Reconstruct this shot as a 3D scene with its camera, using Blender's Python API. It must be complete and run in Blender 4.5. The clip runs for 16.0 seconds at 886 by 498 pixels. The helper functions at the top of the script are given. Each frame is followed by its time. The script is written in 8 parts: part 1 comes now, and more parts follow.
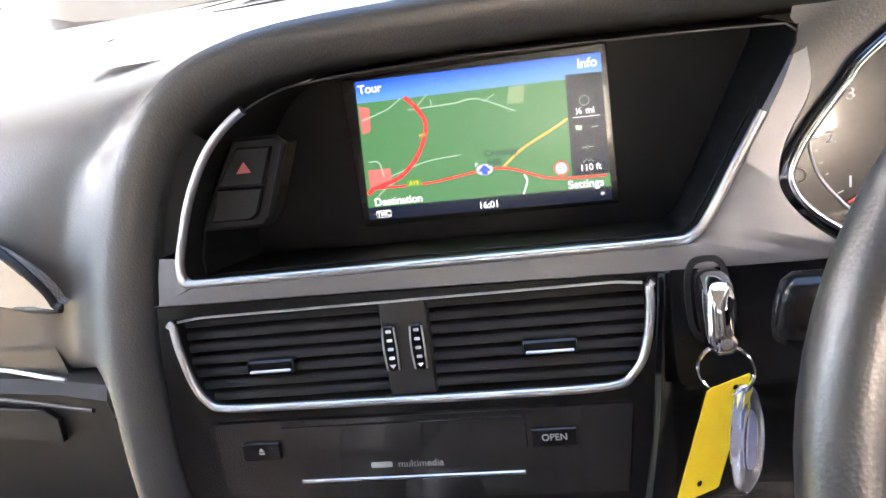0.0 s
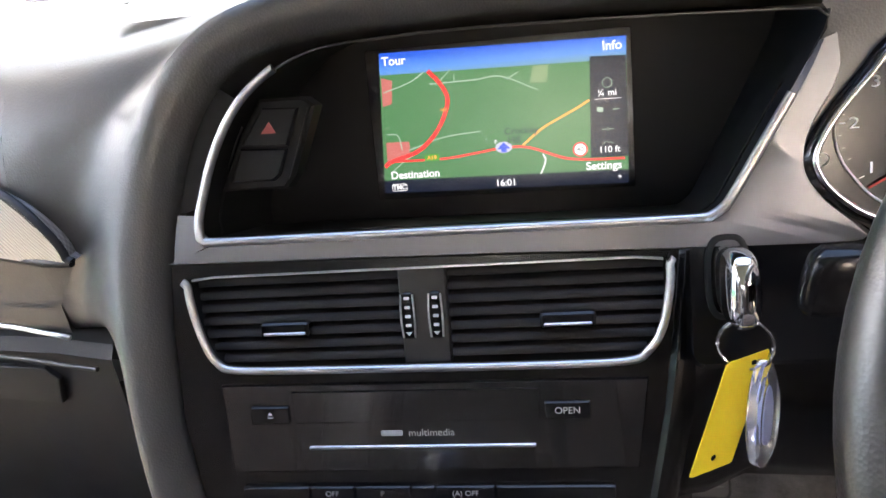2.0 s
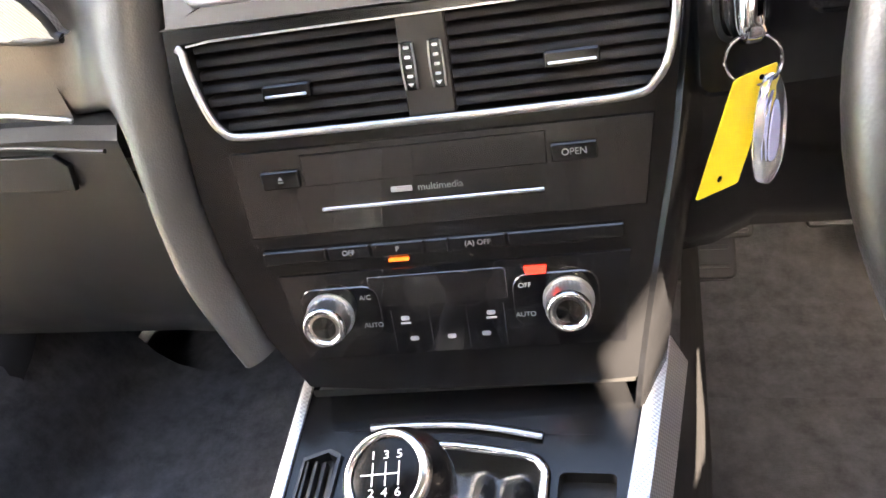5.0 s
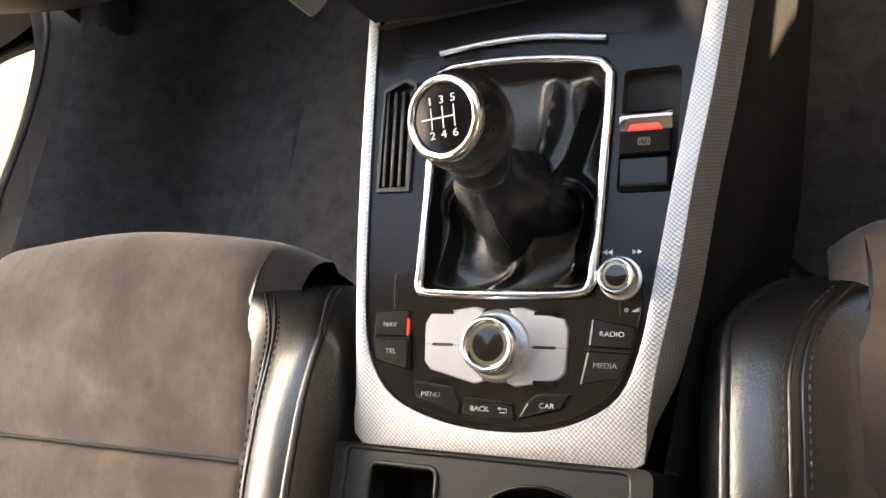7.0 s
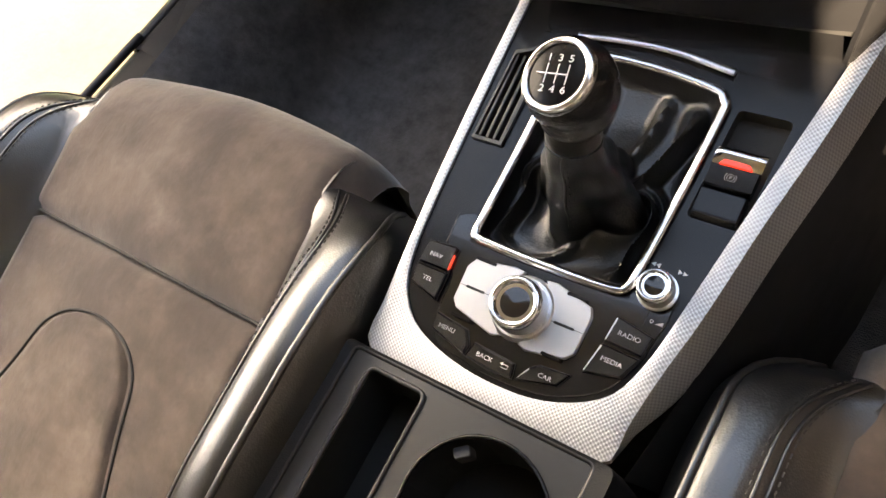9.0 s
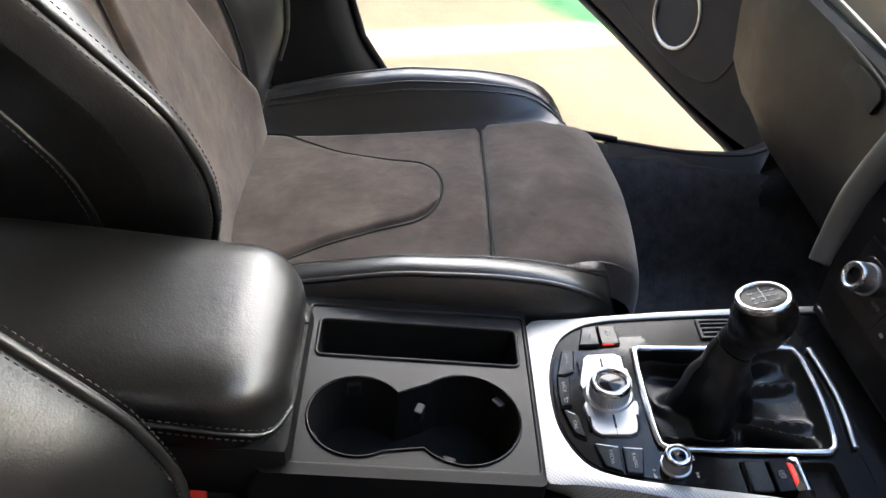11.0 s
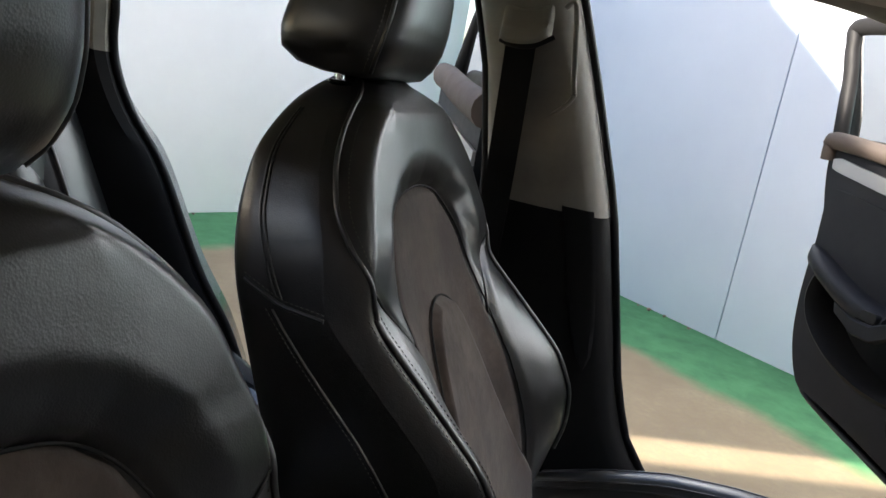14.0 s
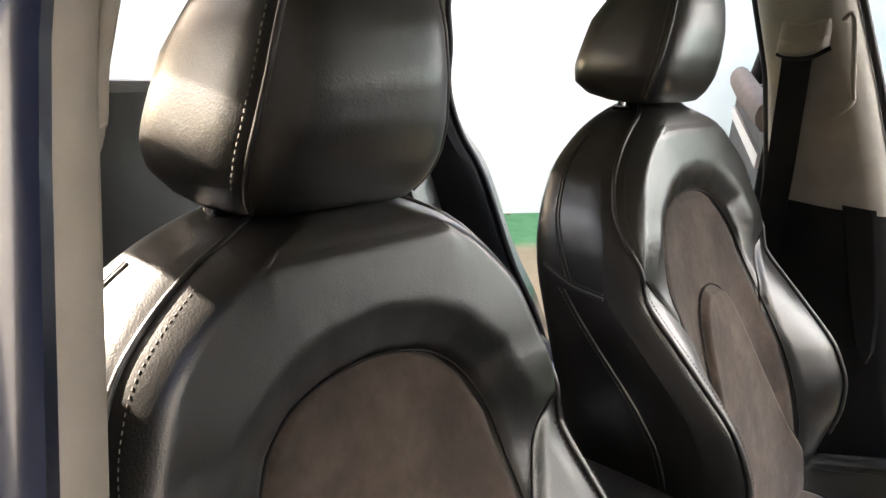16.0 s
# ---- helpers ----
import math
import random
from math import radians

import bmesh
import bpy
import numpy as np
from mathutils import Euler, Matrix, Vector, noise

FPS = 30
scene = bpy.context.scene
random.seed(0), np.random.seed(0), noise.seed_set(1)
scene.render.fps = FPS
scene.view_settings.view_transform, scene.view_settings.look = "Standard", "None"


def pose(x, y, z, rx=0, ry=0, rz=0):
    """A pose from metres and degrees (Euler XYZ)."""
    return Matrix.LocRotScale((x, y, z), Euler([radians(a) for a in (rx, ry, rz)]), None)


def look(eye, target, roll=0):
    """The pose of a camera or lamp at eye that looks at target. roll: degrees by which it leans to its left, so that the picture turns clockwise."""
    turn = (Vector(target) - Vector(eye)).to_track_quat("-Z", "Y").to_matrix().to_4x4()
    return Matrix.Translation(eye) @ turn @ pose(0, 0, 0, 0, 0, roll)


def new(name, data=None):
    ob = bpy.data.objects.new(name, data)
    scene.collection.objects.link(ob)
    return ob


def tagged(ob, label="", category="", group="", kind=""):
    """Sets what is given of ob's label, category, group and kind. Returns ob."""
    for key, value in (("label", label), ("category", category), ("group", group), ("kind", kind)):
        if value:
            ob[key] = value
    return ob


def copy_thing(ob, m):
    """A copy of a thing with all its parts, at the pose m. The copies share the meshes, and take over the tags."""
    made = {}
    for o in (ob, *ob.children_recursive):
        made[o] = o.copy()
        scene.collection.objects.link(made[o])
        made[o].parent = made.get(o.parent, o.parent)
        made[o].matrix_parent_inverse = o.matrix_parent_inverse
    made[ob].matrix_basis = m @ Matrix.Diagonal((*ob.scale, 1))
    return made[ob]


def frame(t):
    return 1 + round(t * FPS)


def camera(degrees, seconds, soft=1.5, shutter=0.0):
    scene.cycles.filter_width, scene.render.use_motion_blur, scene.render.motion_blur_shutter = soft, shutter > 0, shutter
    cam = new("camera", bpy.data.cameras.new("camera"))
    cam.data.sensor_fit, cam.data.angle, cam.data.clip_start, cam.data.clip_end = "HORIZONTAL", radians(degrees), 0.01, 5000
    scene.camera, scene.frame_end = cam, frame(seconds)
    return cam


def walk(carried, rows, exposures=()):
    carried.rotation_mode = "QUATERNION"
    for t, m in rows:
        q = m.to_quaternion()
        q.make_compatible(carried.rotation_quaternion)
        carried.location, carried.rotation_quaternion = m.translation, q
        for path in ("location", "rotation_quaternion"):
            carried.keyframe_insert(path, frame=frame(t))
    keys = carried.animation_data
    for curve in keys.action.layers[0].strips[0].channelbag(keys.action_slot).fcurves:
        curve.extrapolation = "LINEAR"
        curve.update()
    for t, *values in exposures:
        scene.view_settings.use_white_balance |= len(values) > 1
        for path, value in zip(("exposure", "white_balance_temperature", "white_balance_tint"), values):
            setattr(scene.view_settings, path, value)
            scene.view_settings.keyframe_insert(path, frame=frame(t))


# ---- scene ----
cam = camera(59.7, 16.0, 1.5)
PATH = [
    (0, (0.162, -0.08, 1.094), (-0.363, 1.659, 0.256), -11.7),
    (0.5, (0.145, -0.09, 1.095), (-0.34, 1.692, 0.329), -8.4),
    (1, (0.145, -0.086, 1.089), (-0.316, 1.695, 0.303), -7.5),
    (1.5, (0.144, -0.093, 1.087), (-0.335, 1.685, 0.306), -7.9),
    (2, (0.135, -0.097, 1.077), (-0.324, 1.668, 0.255), -8.0),
    (2.5, (0.132, -0.102, 1.058), (-0.334, 1.632, 0.177), -9.0),
    (3, (0.127, -0.118, 1.036), (-0.333, 1.595, 0.111), -9.3),
    (3.2, (0.127, -0.124, 1.028), (-0.341, 1.569, 0.072), -9.2),
    (5.3, (0.137, -0.122, 1.032), (-0.369, 1.335, -0.241), -15.8),
    (5.5, (0.145, -0.112, 1.031), (-0.402, 1.241, -0.337), -19.4),
    (5.8, (0.148, -0.112, 1.039), (-0.489, 1.085, -0.432), -25.1),
    (6, (0.161, -0.098, 1.048), (-0.575, 0.864, -0.543), -34.8),
    (6.5, (0.17, -0.094, 1.057), (-0.65, 0.581, -0.638), -47.5),
    (7, (0.172, -0.099, 1.056), (-0.644, 0.531, -0.657), -49.2),
    (7.5, (0.176, -0.101, 1.059), (-0.632, 0.525, -0.66), -49.4),
    (8, (0.177, -0.104, 1.061), (-0.63, 0.509, -0.663), -49.6),
    (8.2, (0.178, -0.108, 1.061), (-0.644, 0.48, -0.665), -50.3),
    (10.5, (0.377, -0.226, 1.071), (-1.028, 0.135, -0.306), 12.7),
    (11, (0.475, -0.241, 1.12), (-1.088, -0.029, -0.11), 11.3),
    (11.5, (0.501, -0.244, 1.135), (-1.117, -0.011, -0.016), 15.5),
    (12, (0.525, -0.248, 1.148), (-1.186, -0.198, 0.114), 14.3),
    (12.5, (0.545, -0.247, 1.143), (-1.241, -0.492, 0.277), 12.6),
    (13, (0.553, -0.257, 1.147), (-1.263, -0.618, 0.391), 12.2),
    (13.5, (0.58, -0.272, 1.158), (-1.28, -0.747, 0.597), 12.6),
    (14, (0.624, -0.294, 1.17), (-1.251, -0.83, 0.728), 10.5),
    (14.5, (0.683, -0.306, 1.188), (-1.22, -0.805, 0.831), 6.3),
    (15, (0.775, -0.275, 1.204), (-1.072, -0.869, 0.72), 5.8),
    (15.5, (0.81, -0.204, 1.229), (-0.861, -1.185, 0.735), 5.1),
    (16, (0.824, -0.153, 1.229), (-0.665, -1.37, 0.679), 5.2),
]
EXPOSURES = [(0.0, 4.65, 6700, 19), (0.8, 4.15, 6700, 19), (2.0, 4.3, 6700, 18), (2.5, 4.75, 6900, 19), (3.2, 5.05, 7100, 20), (5.5, 5.25, 8300, 18), (6.5, 4.4, 9600, 18), (8.2, 4.3, 9700, 18), (10.5, 3.65, 8300, 18), (11.2, 3.2, 6600, 13), (12.0, 2.85, 6400, 13), (13.5, 2.2, 7100, 15), (14.0, 1.85, 6500, 13), (14.5, 1.95, 6450, 12), (15.0, 1.8, 6400, 12), (15.4, 2.68, 7000, 15), (16.0, 2.9, 7200, 17)]
SKY_STRENGTH = 0.125
SUN_STRENGTH = 5.0
SCREEN_POWER = 0.09
walk(cam, [(t, look(eye, target, roll)) for t, eye, target, roll in PATH], EXPOSURES)

# ---- world and sun ----
SUN_DIR = Vector((0.367, -0.802, 0.469)).normalized()
world = bpy.data.worlds.new("World")
scene.world = world
world.use_nodes = True
wnt = world.node_tree
sky = wnt.nodes.new("ShaderNodeTexSky")
sky.sky_type = "NISHITA"
sky.sun_disc = False
sky.sun_elevation = radians(28)
sky.sun_rotation = math.atan2(SUN_DIR.x, SUN_DIR.y)
sky.air_density = 1.0
sky.dust_density = 2.0
wnt.links.new(sky.outputs[0], wnt.nodes["Background"].inputs[0])
wnt.nodes["Background"].inputs[1].default_value = SKY_STRENGTH
sun = new("sun", bpy.data.lights.new("sun", "SUN"))
sun.data.energy = SUN_STRENGTH
sun.data.angle = radians(0.6)
sun.data.color = (1.0, 0.93, 0.8)
sun.matrix_world = look(tuple(SUN_DIR * 12), (0, 0, 0))


# ---- materials ----
class Nodes:
    """A short way to wire a Principled material."""

    def __init__(self, name, color, rough=0.5, metal=0.0, spec=0.5):
        self.m = bpy.data.materials.new(name)
        self.m.use_nodes = True
        self.t = self.m.node_tree
        self.b = self.t.nodes["Principled BSDF"]
        self.b.inputs["Base Color"].default_value = (*color, 1)
        self.b.inputs["Roughness"].default_value = rough
        self.b.inputs["Metallic"].default_value = metal
        self.b.inputs["Specular IOR Level"].default_value = spec
        self.co = None

    def node(self, kind):
        return self.t.nodes.new(kind)

    def link(self, a, b):
        self.t.links.new(a, b)

    def coord(self):
        if self.co is None:
            self.co = self.node("ShaderNodeTexCoord").outputs["Object"]
        return self.co

    def noise(self, scale, detail=4.0, rough=0.55, stretch=None):
        n = self.node("ShaderNodeTexNoise")
        n.inputs["Scale"].default_value = scale
        n.inputs["Detail"].default_value = detail
        n.inputs["Roughness"].default_value = rough
        src = self.coord()
        if stretch:
            mp = self.node("ShaderNodeMapping")
            mp.inputs["Scale"].default_value = stretch
            self.link(src, mp.inputs[0])
            src = mp.outputs[0]
        self.link(src, n.inputs["Vector"])
        return n.outputs["Fac"]

    def voronoi(self, scale, feature="F1"):
        n = self.node("ShaderNodeTexVoronoi")
        n.feature = feature
        n.inputs["Scale"].default_value = scale
        self.link(self.coord(), n.inputs["Vector"])
        return n.outputs["Distance"]

    def ramp(self, fac, stops):
        r = self.node("ShaderNodeValToRGB")
        e = r.color_ramp.elements
        while len(e) < len(stops):
            e.new(0.5)
        for k, (p, c) in zip(e, stops):
            k.position = p
            k.color = (*c, 1) if len(c) == 3 else c
        self.link(fac, r.inputs[0])
        return r.outputs[0]

    def mix(self, fac, a, b):
        n = self.node("ShaderNodeMix")
        n.data_type = "RGBA"
        for sock, v in ((n.inputs[0], fac), (n.inputs[6], a), (n.inputs[7], b)):
            if isinstance(v, (tuple, float, int)):
                sock.default_value = (*v, 1) if isinstance(v, tuple) else v
            else:
                self.link(v, sock)
        return n.outputs[2]

    def math(self, op, a, b=0.0, clamp=False):
        n = self.node("ShaderNodeMath")
        n.operation, n.use_clamp = op, clamp
        for sock, v in ((n.inputs[0], a), (n.inputs[1], b)):
            if isinstance(v, (float, int)):
                sock.default_value = v
            else:
                self.link(v, sock)
        return n.outputs[0]

    def bump(self, height, strength, dist=0.001):
        n = self.node("ShaderNodeBump")
        n.inputs["Strength"].default_value = strength
        n.inputs["Distance"].default_value = dist
        self.link(height, n.inputs["Height"])
        prev = self.b.inputs["Normal"]
        if prev.is_linked:
            self.link(prev.links[0].from_socket, n.inputs["Normal"])
        self.link(n.outputs[0], prev)

    def color(self, sock):
        self.link(sock, self.b.inputs["Base Color"])

    def rough(self, fac, lo, hi):
        r = self.node("ShaderNodeMapRange")
        r.inputs["To Min"].default_value = lo
        r.inputs["To Max"].default_value = hi
        self.link(fac, r.inputs[0])
        self.link(r.outputs[0], self.b.inputs["Roughness"])


def leather(name, c0, c1, rlo, rhi, spec=0.5):
    k = Nodes(name, c0, spec=spec)
    n = k.noise(9, 5)
    k.color(k.ramp(n, [(0.3, c0), (0.75, c1)]))
    k.rough(k.noise(22, 4), rlo, rhi)
    k.bump(k.voronoi(620), 0.25, 0.0006)
    k.bump(k.noise(38, 3), 0.22, 0.003)
    k.bump(k.noise(11, 2), 0.25, 0.008)
    return k.m


def plastic(name, c, rlo=0.42, rhi=0.6, grain=900, strength=0.2):
    k = Nodes(name, c)
    n = k.noise(14, 5)
    k.color(k.ramp(n, [(0.3, tuple(v * 0.85 for v in c)), (0.75, tuple(v * 1.18 for v in c))]))
    k.rough(k.noise(30, 5), rlo, rhi)
    k.bump(k.voronoi(grain), strength, 0.0005)
    return k.m


def gloss(name, c, rough=0.12):
    k = Nodes(name, c, rough)
    k.rough(k.noise(60, 5), rough * 0.7, rough * 1.8)
    k.b.inputs["Coat Weight"].default_value = 0.3
    return k.m


def chrome(name, c=(0.75, 0.76, 0.78), rough=0.08):
    k = Nodes(name, c, rough, 1.0)
    k.rough(k.noise(40, 3), rough * 0.9, rough * 1.12)
    return k.m


def glow(name, c, power=1.0):
    m = bpy.data.materials.new(name)
    m.use_nodes = True
    b = m.node_tree.nodes["Principled BSDF"]
    b.inputs["Base Color"].default_value = (0.01, 0.01, 0.01, 1)
    b.inputs["Emission Color"].default_value = (*c, 1)
    b.inputs["Emission Strength"].default_value = power
    b.inputs["Roughness"].default_value = 0.25
    return m


LEATHER = leather("black_leather", (0.0075, 0.0072, 0.0068), (0.0130, 0.0124, 0.0114), 0.31, 0.41, 1.0)
LEATHER.node_tree.nodes["Principled BSDF"].inputs["Coat Weight"].default_value = 0.5
LEATHER.node_tree.nodes["Principled BSDF"].inputs["Coat Roughness"].default_value = 0.30
LEATHER.node_tree.nodes["Principled BSDF"].inputs["Coat IOR"].default_value = 1.6
GAITER = leather("gaiter_leather", (0.006, 0.006, 0.0063), (0.010, 0.0098, 0.0096), 0.25, 0.34, 0.6)
BALL = leather("smooth_knob_leather", (0.005, 0.005, 0.0052), (0.008, 0.008, 0.008), 0.16, 0.22, 0.6)
DASH = plastic("soft_touch_dash", (0.036, 0.034, 0.031), 0.42, 0.58, 700, 0.35)
DASH.node_tree.nodes["Principled BSDF"].inputs["Coat Weight"].default_value = 1.0
DASH.node_tree.nodes["Principled BSDF"].inputs["Coat Roughness"].default_value = 0.30
TRIM = plastic("grained_black_trim", (0.013, 0.0126, 0.013), 0.45, 0.62)
TRIM.node_tree.nodes["Principled BSDF"].inputs["Specular IOR Level"].default_value = 0.22
RECESS = plastic("matt_black_recess", (0.009, 0.0088, 0.009), 0.5, 0.62, 1500, 0.03)
RECESS.node_tree.nodes["Principled BSDF"].inputs["Specular IOR Level"].default_value = 0.25
SATIN = plastic("satin_black_plastic", (0.0065, 0.0065, 0.007), 0.15, 0.22, 1800, 0.03)
SATIN.node_tree.nodes["Principled BSDF"].inputs["Specular IOR Level"].default_value = 0.28
KEYBLACK = gloss("gloss_key_black", (0.010, 0.010, 0.0105), 0.16)
GREYBLACK = plastic("charcoal_plastic", (0.014, 0.0134, 0.013), 0.32, 0.44, 1500, 0.08)
DOORTRIM = plastic("door_trim_vinyl", (0.013, 0.0135, 0.0165), 0.48, 0.64, 800, 0.2)
DOORTRIM.node_tree.nodes["Principled BSDF"].inputs["Specular IOR Level"].default_value = 0.25
TAUPE = plastic("taupe_rail_trim", (0.085, 0.064, 0.052), 0.55, 0.75, 1000, 0.12)
HEADCLOTH = plastic("headliner_cloth", (0.60, 0.56, 0.48), 0.8, 0.95, 1400, 0.2)
BEIGE = plastic("beige_pillar_trim", (0.36, 0.335, 0.285), 0.6, 0.8, 1000, 0.15)
GLOSSBLACK = gloss("piano_black", (0.006, 0.006, 0.007), 0.1)
GLASSBLACK = gloss("smoked_display_glass", (0.012, 0.011, 0.011), 0.16)
CHROME = chrome("bright_chrome")
k = Nodes("satin_silver_paint", (0.50, 0.50, 0.51), 0.30, 0.9)
k.rough(k.noise(30, 3), 0.30, 0.38)
SATINSILVER = k.m
BRUSHCHROME = chrome("polished_satin_chrome", (0.68, 0.69, 0.71), 0.17)
PLATEBLACK = gloss("shift_plate_black", (0.004, 0.004, 0.0045), 0.12)
PLATEBLACK.node_tree.nodes["Principled BSDF"].inputs["Specular IOR Level"].default_value = 0.12
PLATEBLACK.node_tree.nodes["Principled BSDF"].inputs["Coat Weight"].default_value = 0.0
SATINCHROME = chrome("satin_chrome", (0.60, 0.61, 0.63), 0.32)
RUBBER = plastic("rubber_seal", (0.012, 0.012, 0.013), 0.4, 0.6, 1200, 0.05)
BLUEPAINT = gloss("dark_blue_car_paint", (0.012, 0.018, 0.040), 0.16)
PAINT = gloss("dark_car_paint", (0.016, 0.015, 0.016), 0.18)
# near-black for joints and openings; the shade inside openings is in the colour
HOLE = plastic("recess_shade_black", (0.008, 0.008, 0.008), 0.6, 0.8)
KEYINK = Nodes("key_legend_ink", (0.36, 0.36, 0.36), 0.5).m
WHITEINK = Nodes("white_legend", (0.62, 0.62, 0.62), 0.5).m
GREYINK = Nodes("grey_legend", (0.3, 0.3, 0.29), 0.5).m
DARKTHREAD = Nodes("black_thread", (0.045, 0.043, 0.040), 0.7).m
THREAD = Nodes("grey_thread", (0.19, 0.18, 0.16), 0.8).m

k = Nodes("suede", (0.06, 0.052, 0.048), 0.95, spec=0.15)
nn = k.noise(16, 6, 0.6)
n2 = k.noise(11, 5, 0.65)
c1 = k.ramp(nn, [(0.30, (0.062, 0.046, 0.038)), (0.52, (0.105, 0.080, 0.066)), (0.72, (0.150, 0.117, 0.098))])
k.color(k.mix(k.ramp(n2, [(0.42, (0, 0, 0)), (0.62, (0.8, 0.8, 0.8))]), c1, (0.052, 0.040, 0.036)))
k.b.inputs["Sheen Weight"].default_value = 0.35
k.b.inputs["Sheen Roughness"].default_value = 0.5
k.bump(k.noise(900, 3), 0.3, 0.0006)
k.bump(k.noise(26, 3), 0.35, 0.005)
k.bump(k.noise(55, 4, stretch=(1, 0.4, 1)), 0.25, 0.003)
SUEDE = k.m

k = Nodes("carpet", (0.02, 0.02, 0.022), 0.95, spec=0.1)
k.color(k.ramp(k.noise(40, 6, 0.7), [(0.3, (0.046, 0.046, 0.048)), (0.7, (0.098, 0.098, 0.101))]))
k.bump(k.noise(700, 4), 0.6, 0.003)
k.bump(k.noise(90, 3, stretch=(1, 9, 1)), 0.35, 0.004)
CARPET = k.m

# dimpled aluminium trim
k = Nodes("dimpled_aluminium", (0.62, 0.61, 0.6), 0.3, 0.75)
sp = k.node("ShaderNodeSeparateXYZ")
k.link(k.coord(), sp.inputs[0])
su = k.math("ADD", sp.outputs[0], k.math("MULTIPLY", sp.outputs[2], 0.9))
sx = k.math("SINE", k.math("MULTIPLY", su, 2000.0))
sy = k.math("SINE", k.math("MULTIPLY", sp.outputs[1], 2000.0))
wv = k.math("MULTIPLY", sx, sy)
k.bump(wv, 0.30, 0.0004)
k.color(k.ramp(k.math("ADD", k.math("MULTIPLY", wv, 0.5), 0.5), [(0.2, (0.40, 0.39, 0.38)), (0.8, (0.60, 0.59, 0.58))]))
k.rough(k.noise(35, 3), 0.28, 0.4)
DIMPLE = k.m

k = Nodes("brushed_silver_fascia", (0.22, 0.22, 0.23), 0.4, 0.7)
k.rough(k.noise(60, 4, stretch=(2, 40, 40)), 0.34, 0.46)
SILVER = k.m

k = Nodes("white_wall_paint", (0.82, 0.82, 0.81), 0.6)
k.color(k.ramp(k.noise(1.1, 6, 0.6), [(0.3, (0.76, 0.76, 0.755)), (0.7, (0.85, 0.85, 0.84))]))
k.bump(k.noise(160, 4), 0.15, 0.002)
WALL = k.m
# white wall paint with the blue of skylit shade mixed into its colour
k = Nodes("sky_tinted_wall_paint", (0.68, 0.75, 0.86), 0.6)
k.color(k.ramp(k.noise(1.1, 6, 0.6), [(0.3, (0.61, 0.68, 0.80)), (0.7, (0.68, 0.75, 0.86))]))
k.bump(k.noise(160, 4), 0.15, 0.002)
SKYTINTWALL = k.m
SEAM = Nodes("rusty_joint", (0.28, 0.2, 0.15), 0.8).m


def pane_glass(name, tint):
    m = bpy.data.materials.new(name)
    m.use_nodes = True
    gt = m.node_tree
    gt.nodes.remove(gt.nodes["Principled BSDF"])
    tr, gl, mx = (gt.nodes.new(n) for n in ("ShaderNodeBsdfTransparent", "ShaderNodeBsdfGlossy", "ShaderNodeMixShader"))
    fr = gt.nodes.new("ShaderNodeFresnel")
    tr.inputs[0].default_value = (*tint, 1)
    gl.inputs["Roughness"].default_value = 0.02
    gt.links.new(fr.outputs[0], mx.inputs[0])
    gt.links.new(tr.outputs[0], mx.inputs[1])
    gt.links.new(gl.outputs[0], mx.inputs[2])
    gt.links.new(mx.outputs[0], gt.nodes["Material Output"].inputs[0])
    return m


GLASS = pane_glass("tinted_glass", (0.62, 0.82, 0.8))
SCREENGLASS = pane_glass("clear_windscreen_glass", (0.92, 0.96, 0.94))

CLEAR = Nodes("clear_acrylic", (0.95, 0.96, 1.0), 0.06)
CLEAR.b.inputs["Transmission Weight"].default_value = 0.92
CLEAR.b.inputs["IOR"].default_value = 1.45
CLEAR = CLEAR.m
k = Nodes("yellow_plastic", (0.85, 0.62, 0.02), 0.4)
k.b.inputs["Subsurface Weight"].default_value = 0.25
k.b.inputs["Subsurface Radius"].default_value = (0.01, 0.008, 0.002)
k.bump(k.noise(220, 2), 0.3, 0.001)
YELLOW = k.m


# ---- building blocks ----
def mesh_of(name, bm, mat, m=None, smooth=35):
    bmesh.ops.recalc_face_normals(bm, faces=bm.faces)
    me = bpy.data.meshes.new(name)
    bm.to_mesh(me)
    bm.free()
    if m is not None:
        me.transform(m)
    me.materials.append(mat)
    if smooth:
        me.shade_smooth()
        me.set_sharp_from_angle(angle=radians(smooth))
    return me


def part(name, bm, mat, parent, label="", m=None, smooth=35):
    """One mesh object under a thing or a part; bm is in world metres unless m is given."""
    ob = new(name, mesh_of(name, bm, mat, m, smooth))
    ob.parent = parent
    base = Matrix.Identity(4)
    p = parent
    while p:
        base = p.matrix_basis @ base if p.parent is None else base
        p = p.parent
    ob.matrix_parent_inverse = base.inverted() if parent.parent is None else Matrix.Identity(4)
    if label:
        ob["label"] = label
    return ob


def thing(name, at, label, category, group="", kind=""):
    ob = new(name)
    ob.empty_display_size = 0.05
    ob.matrix_basis = Matrix.Translation(at)
    return tagged(ob, label, category, group, kind)


def solid(name, bm, mat, label="", category="", kind="structure", m=None, smooth=35):
    return tagged(new(name, mesh_of(name, bm, mat, m, smooth)), label, category, "", kind)


def frame_of(c, u, v):
    u, v = Vector(u).normalized(), Vector(v)
    n = u.cross(v).normalized()
    v = n.cross(u)
    m = Matrix((u, v, n)).transposed().to_4x4()
    m.translation = Vector(c)
    return m


def bm_from(verts, faces):
    bm = bmesh.new()
    vs = [bm.verts.new(v) for v in verts]
    for f in faces:
        try:
            bm.faces.new([vs[i] for i in f])
        except ValueError:
            pass
    return bm


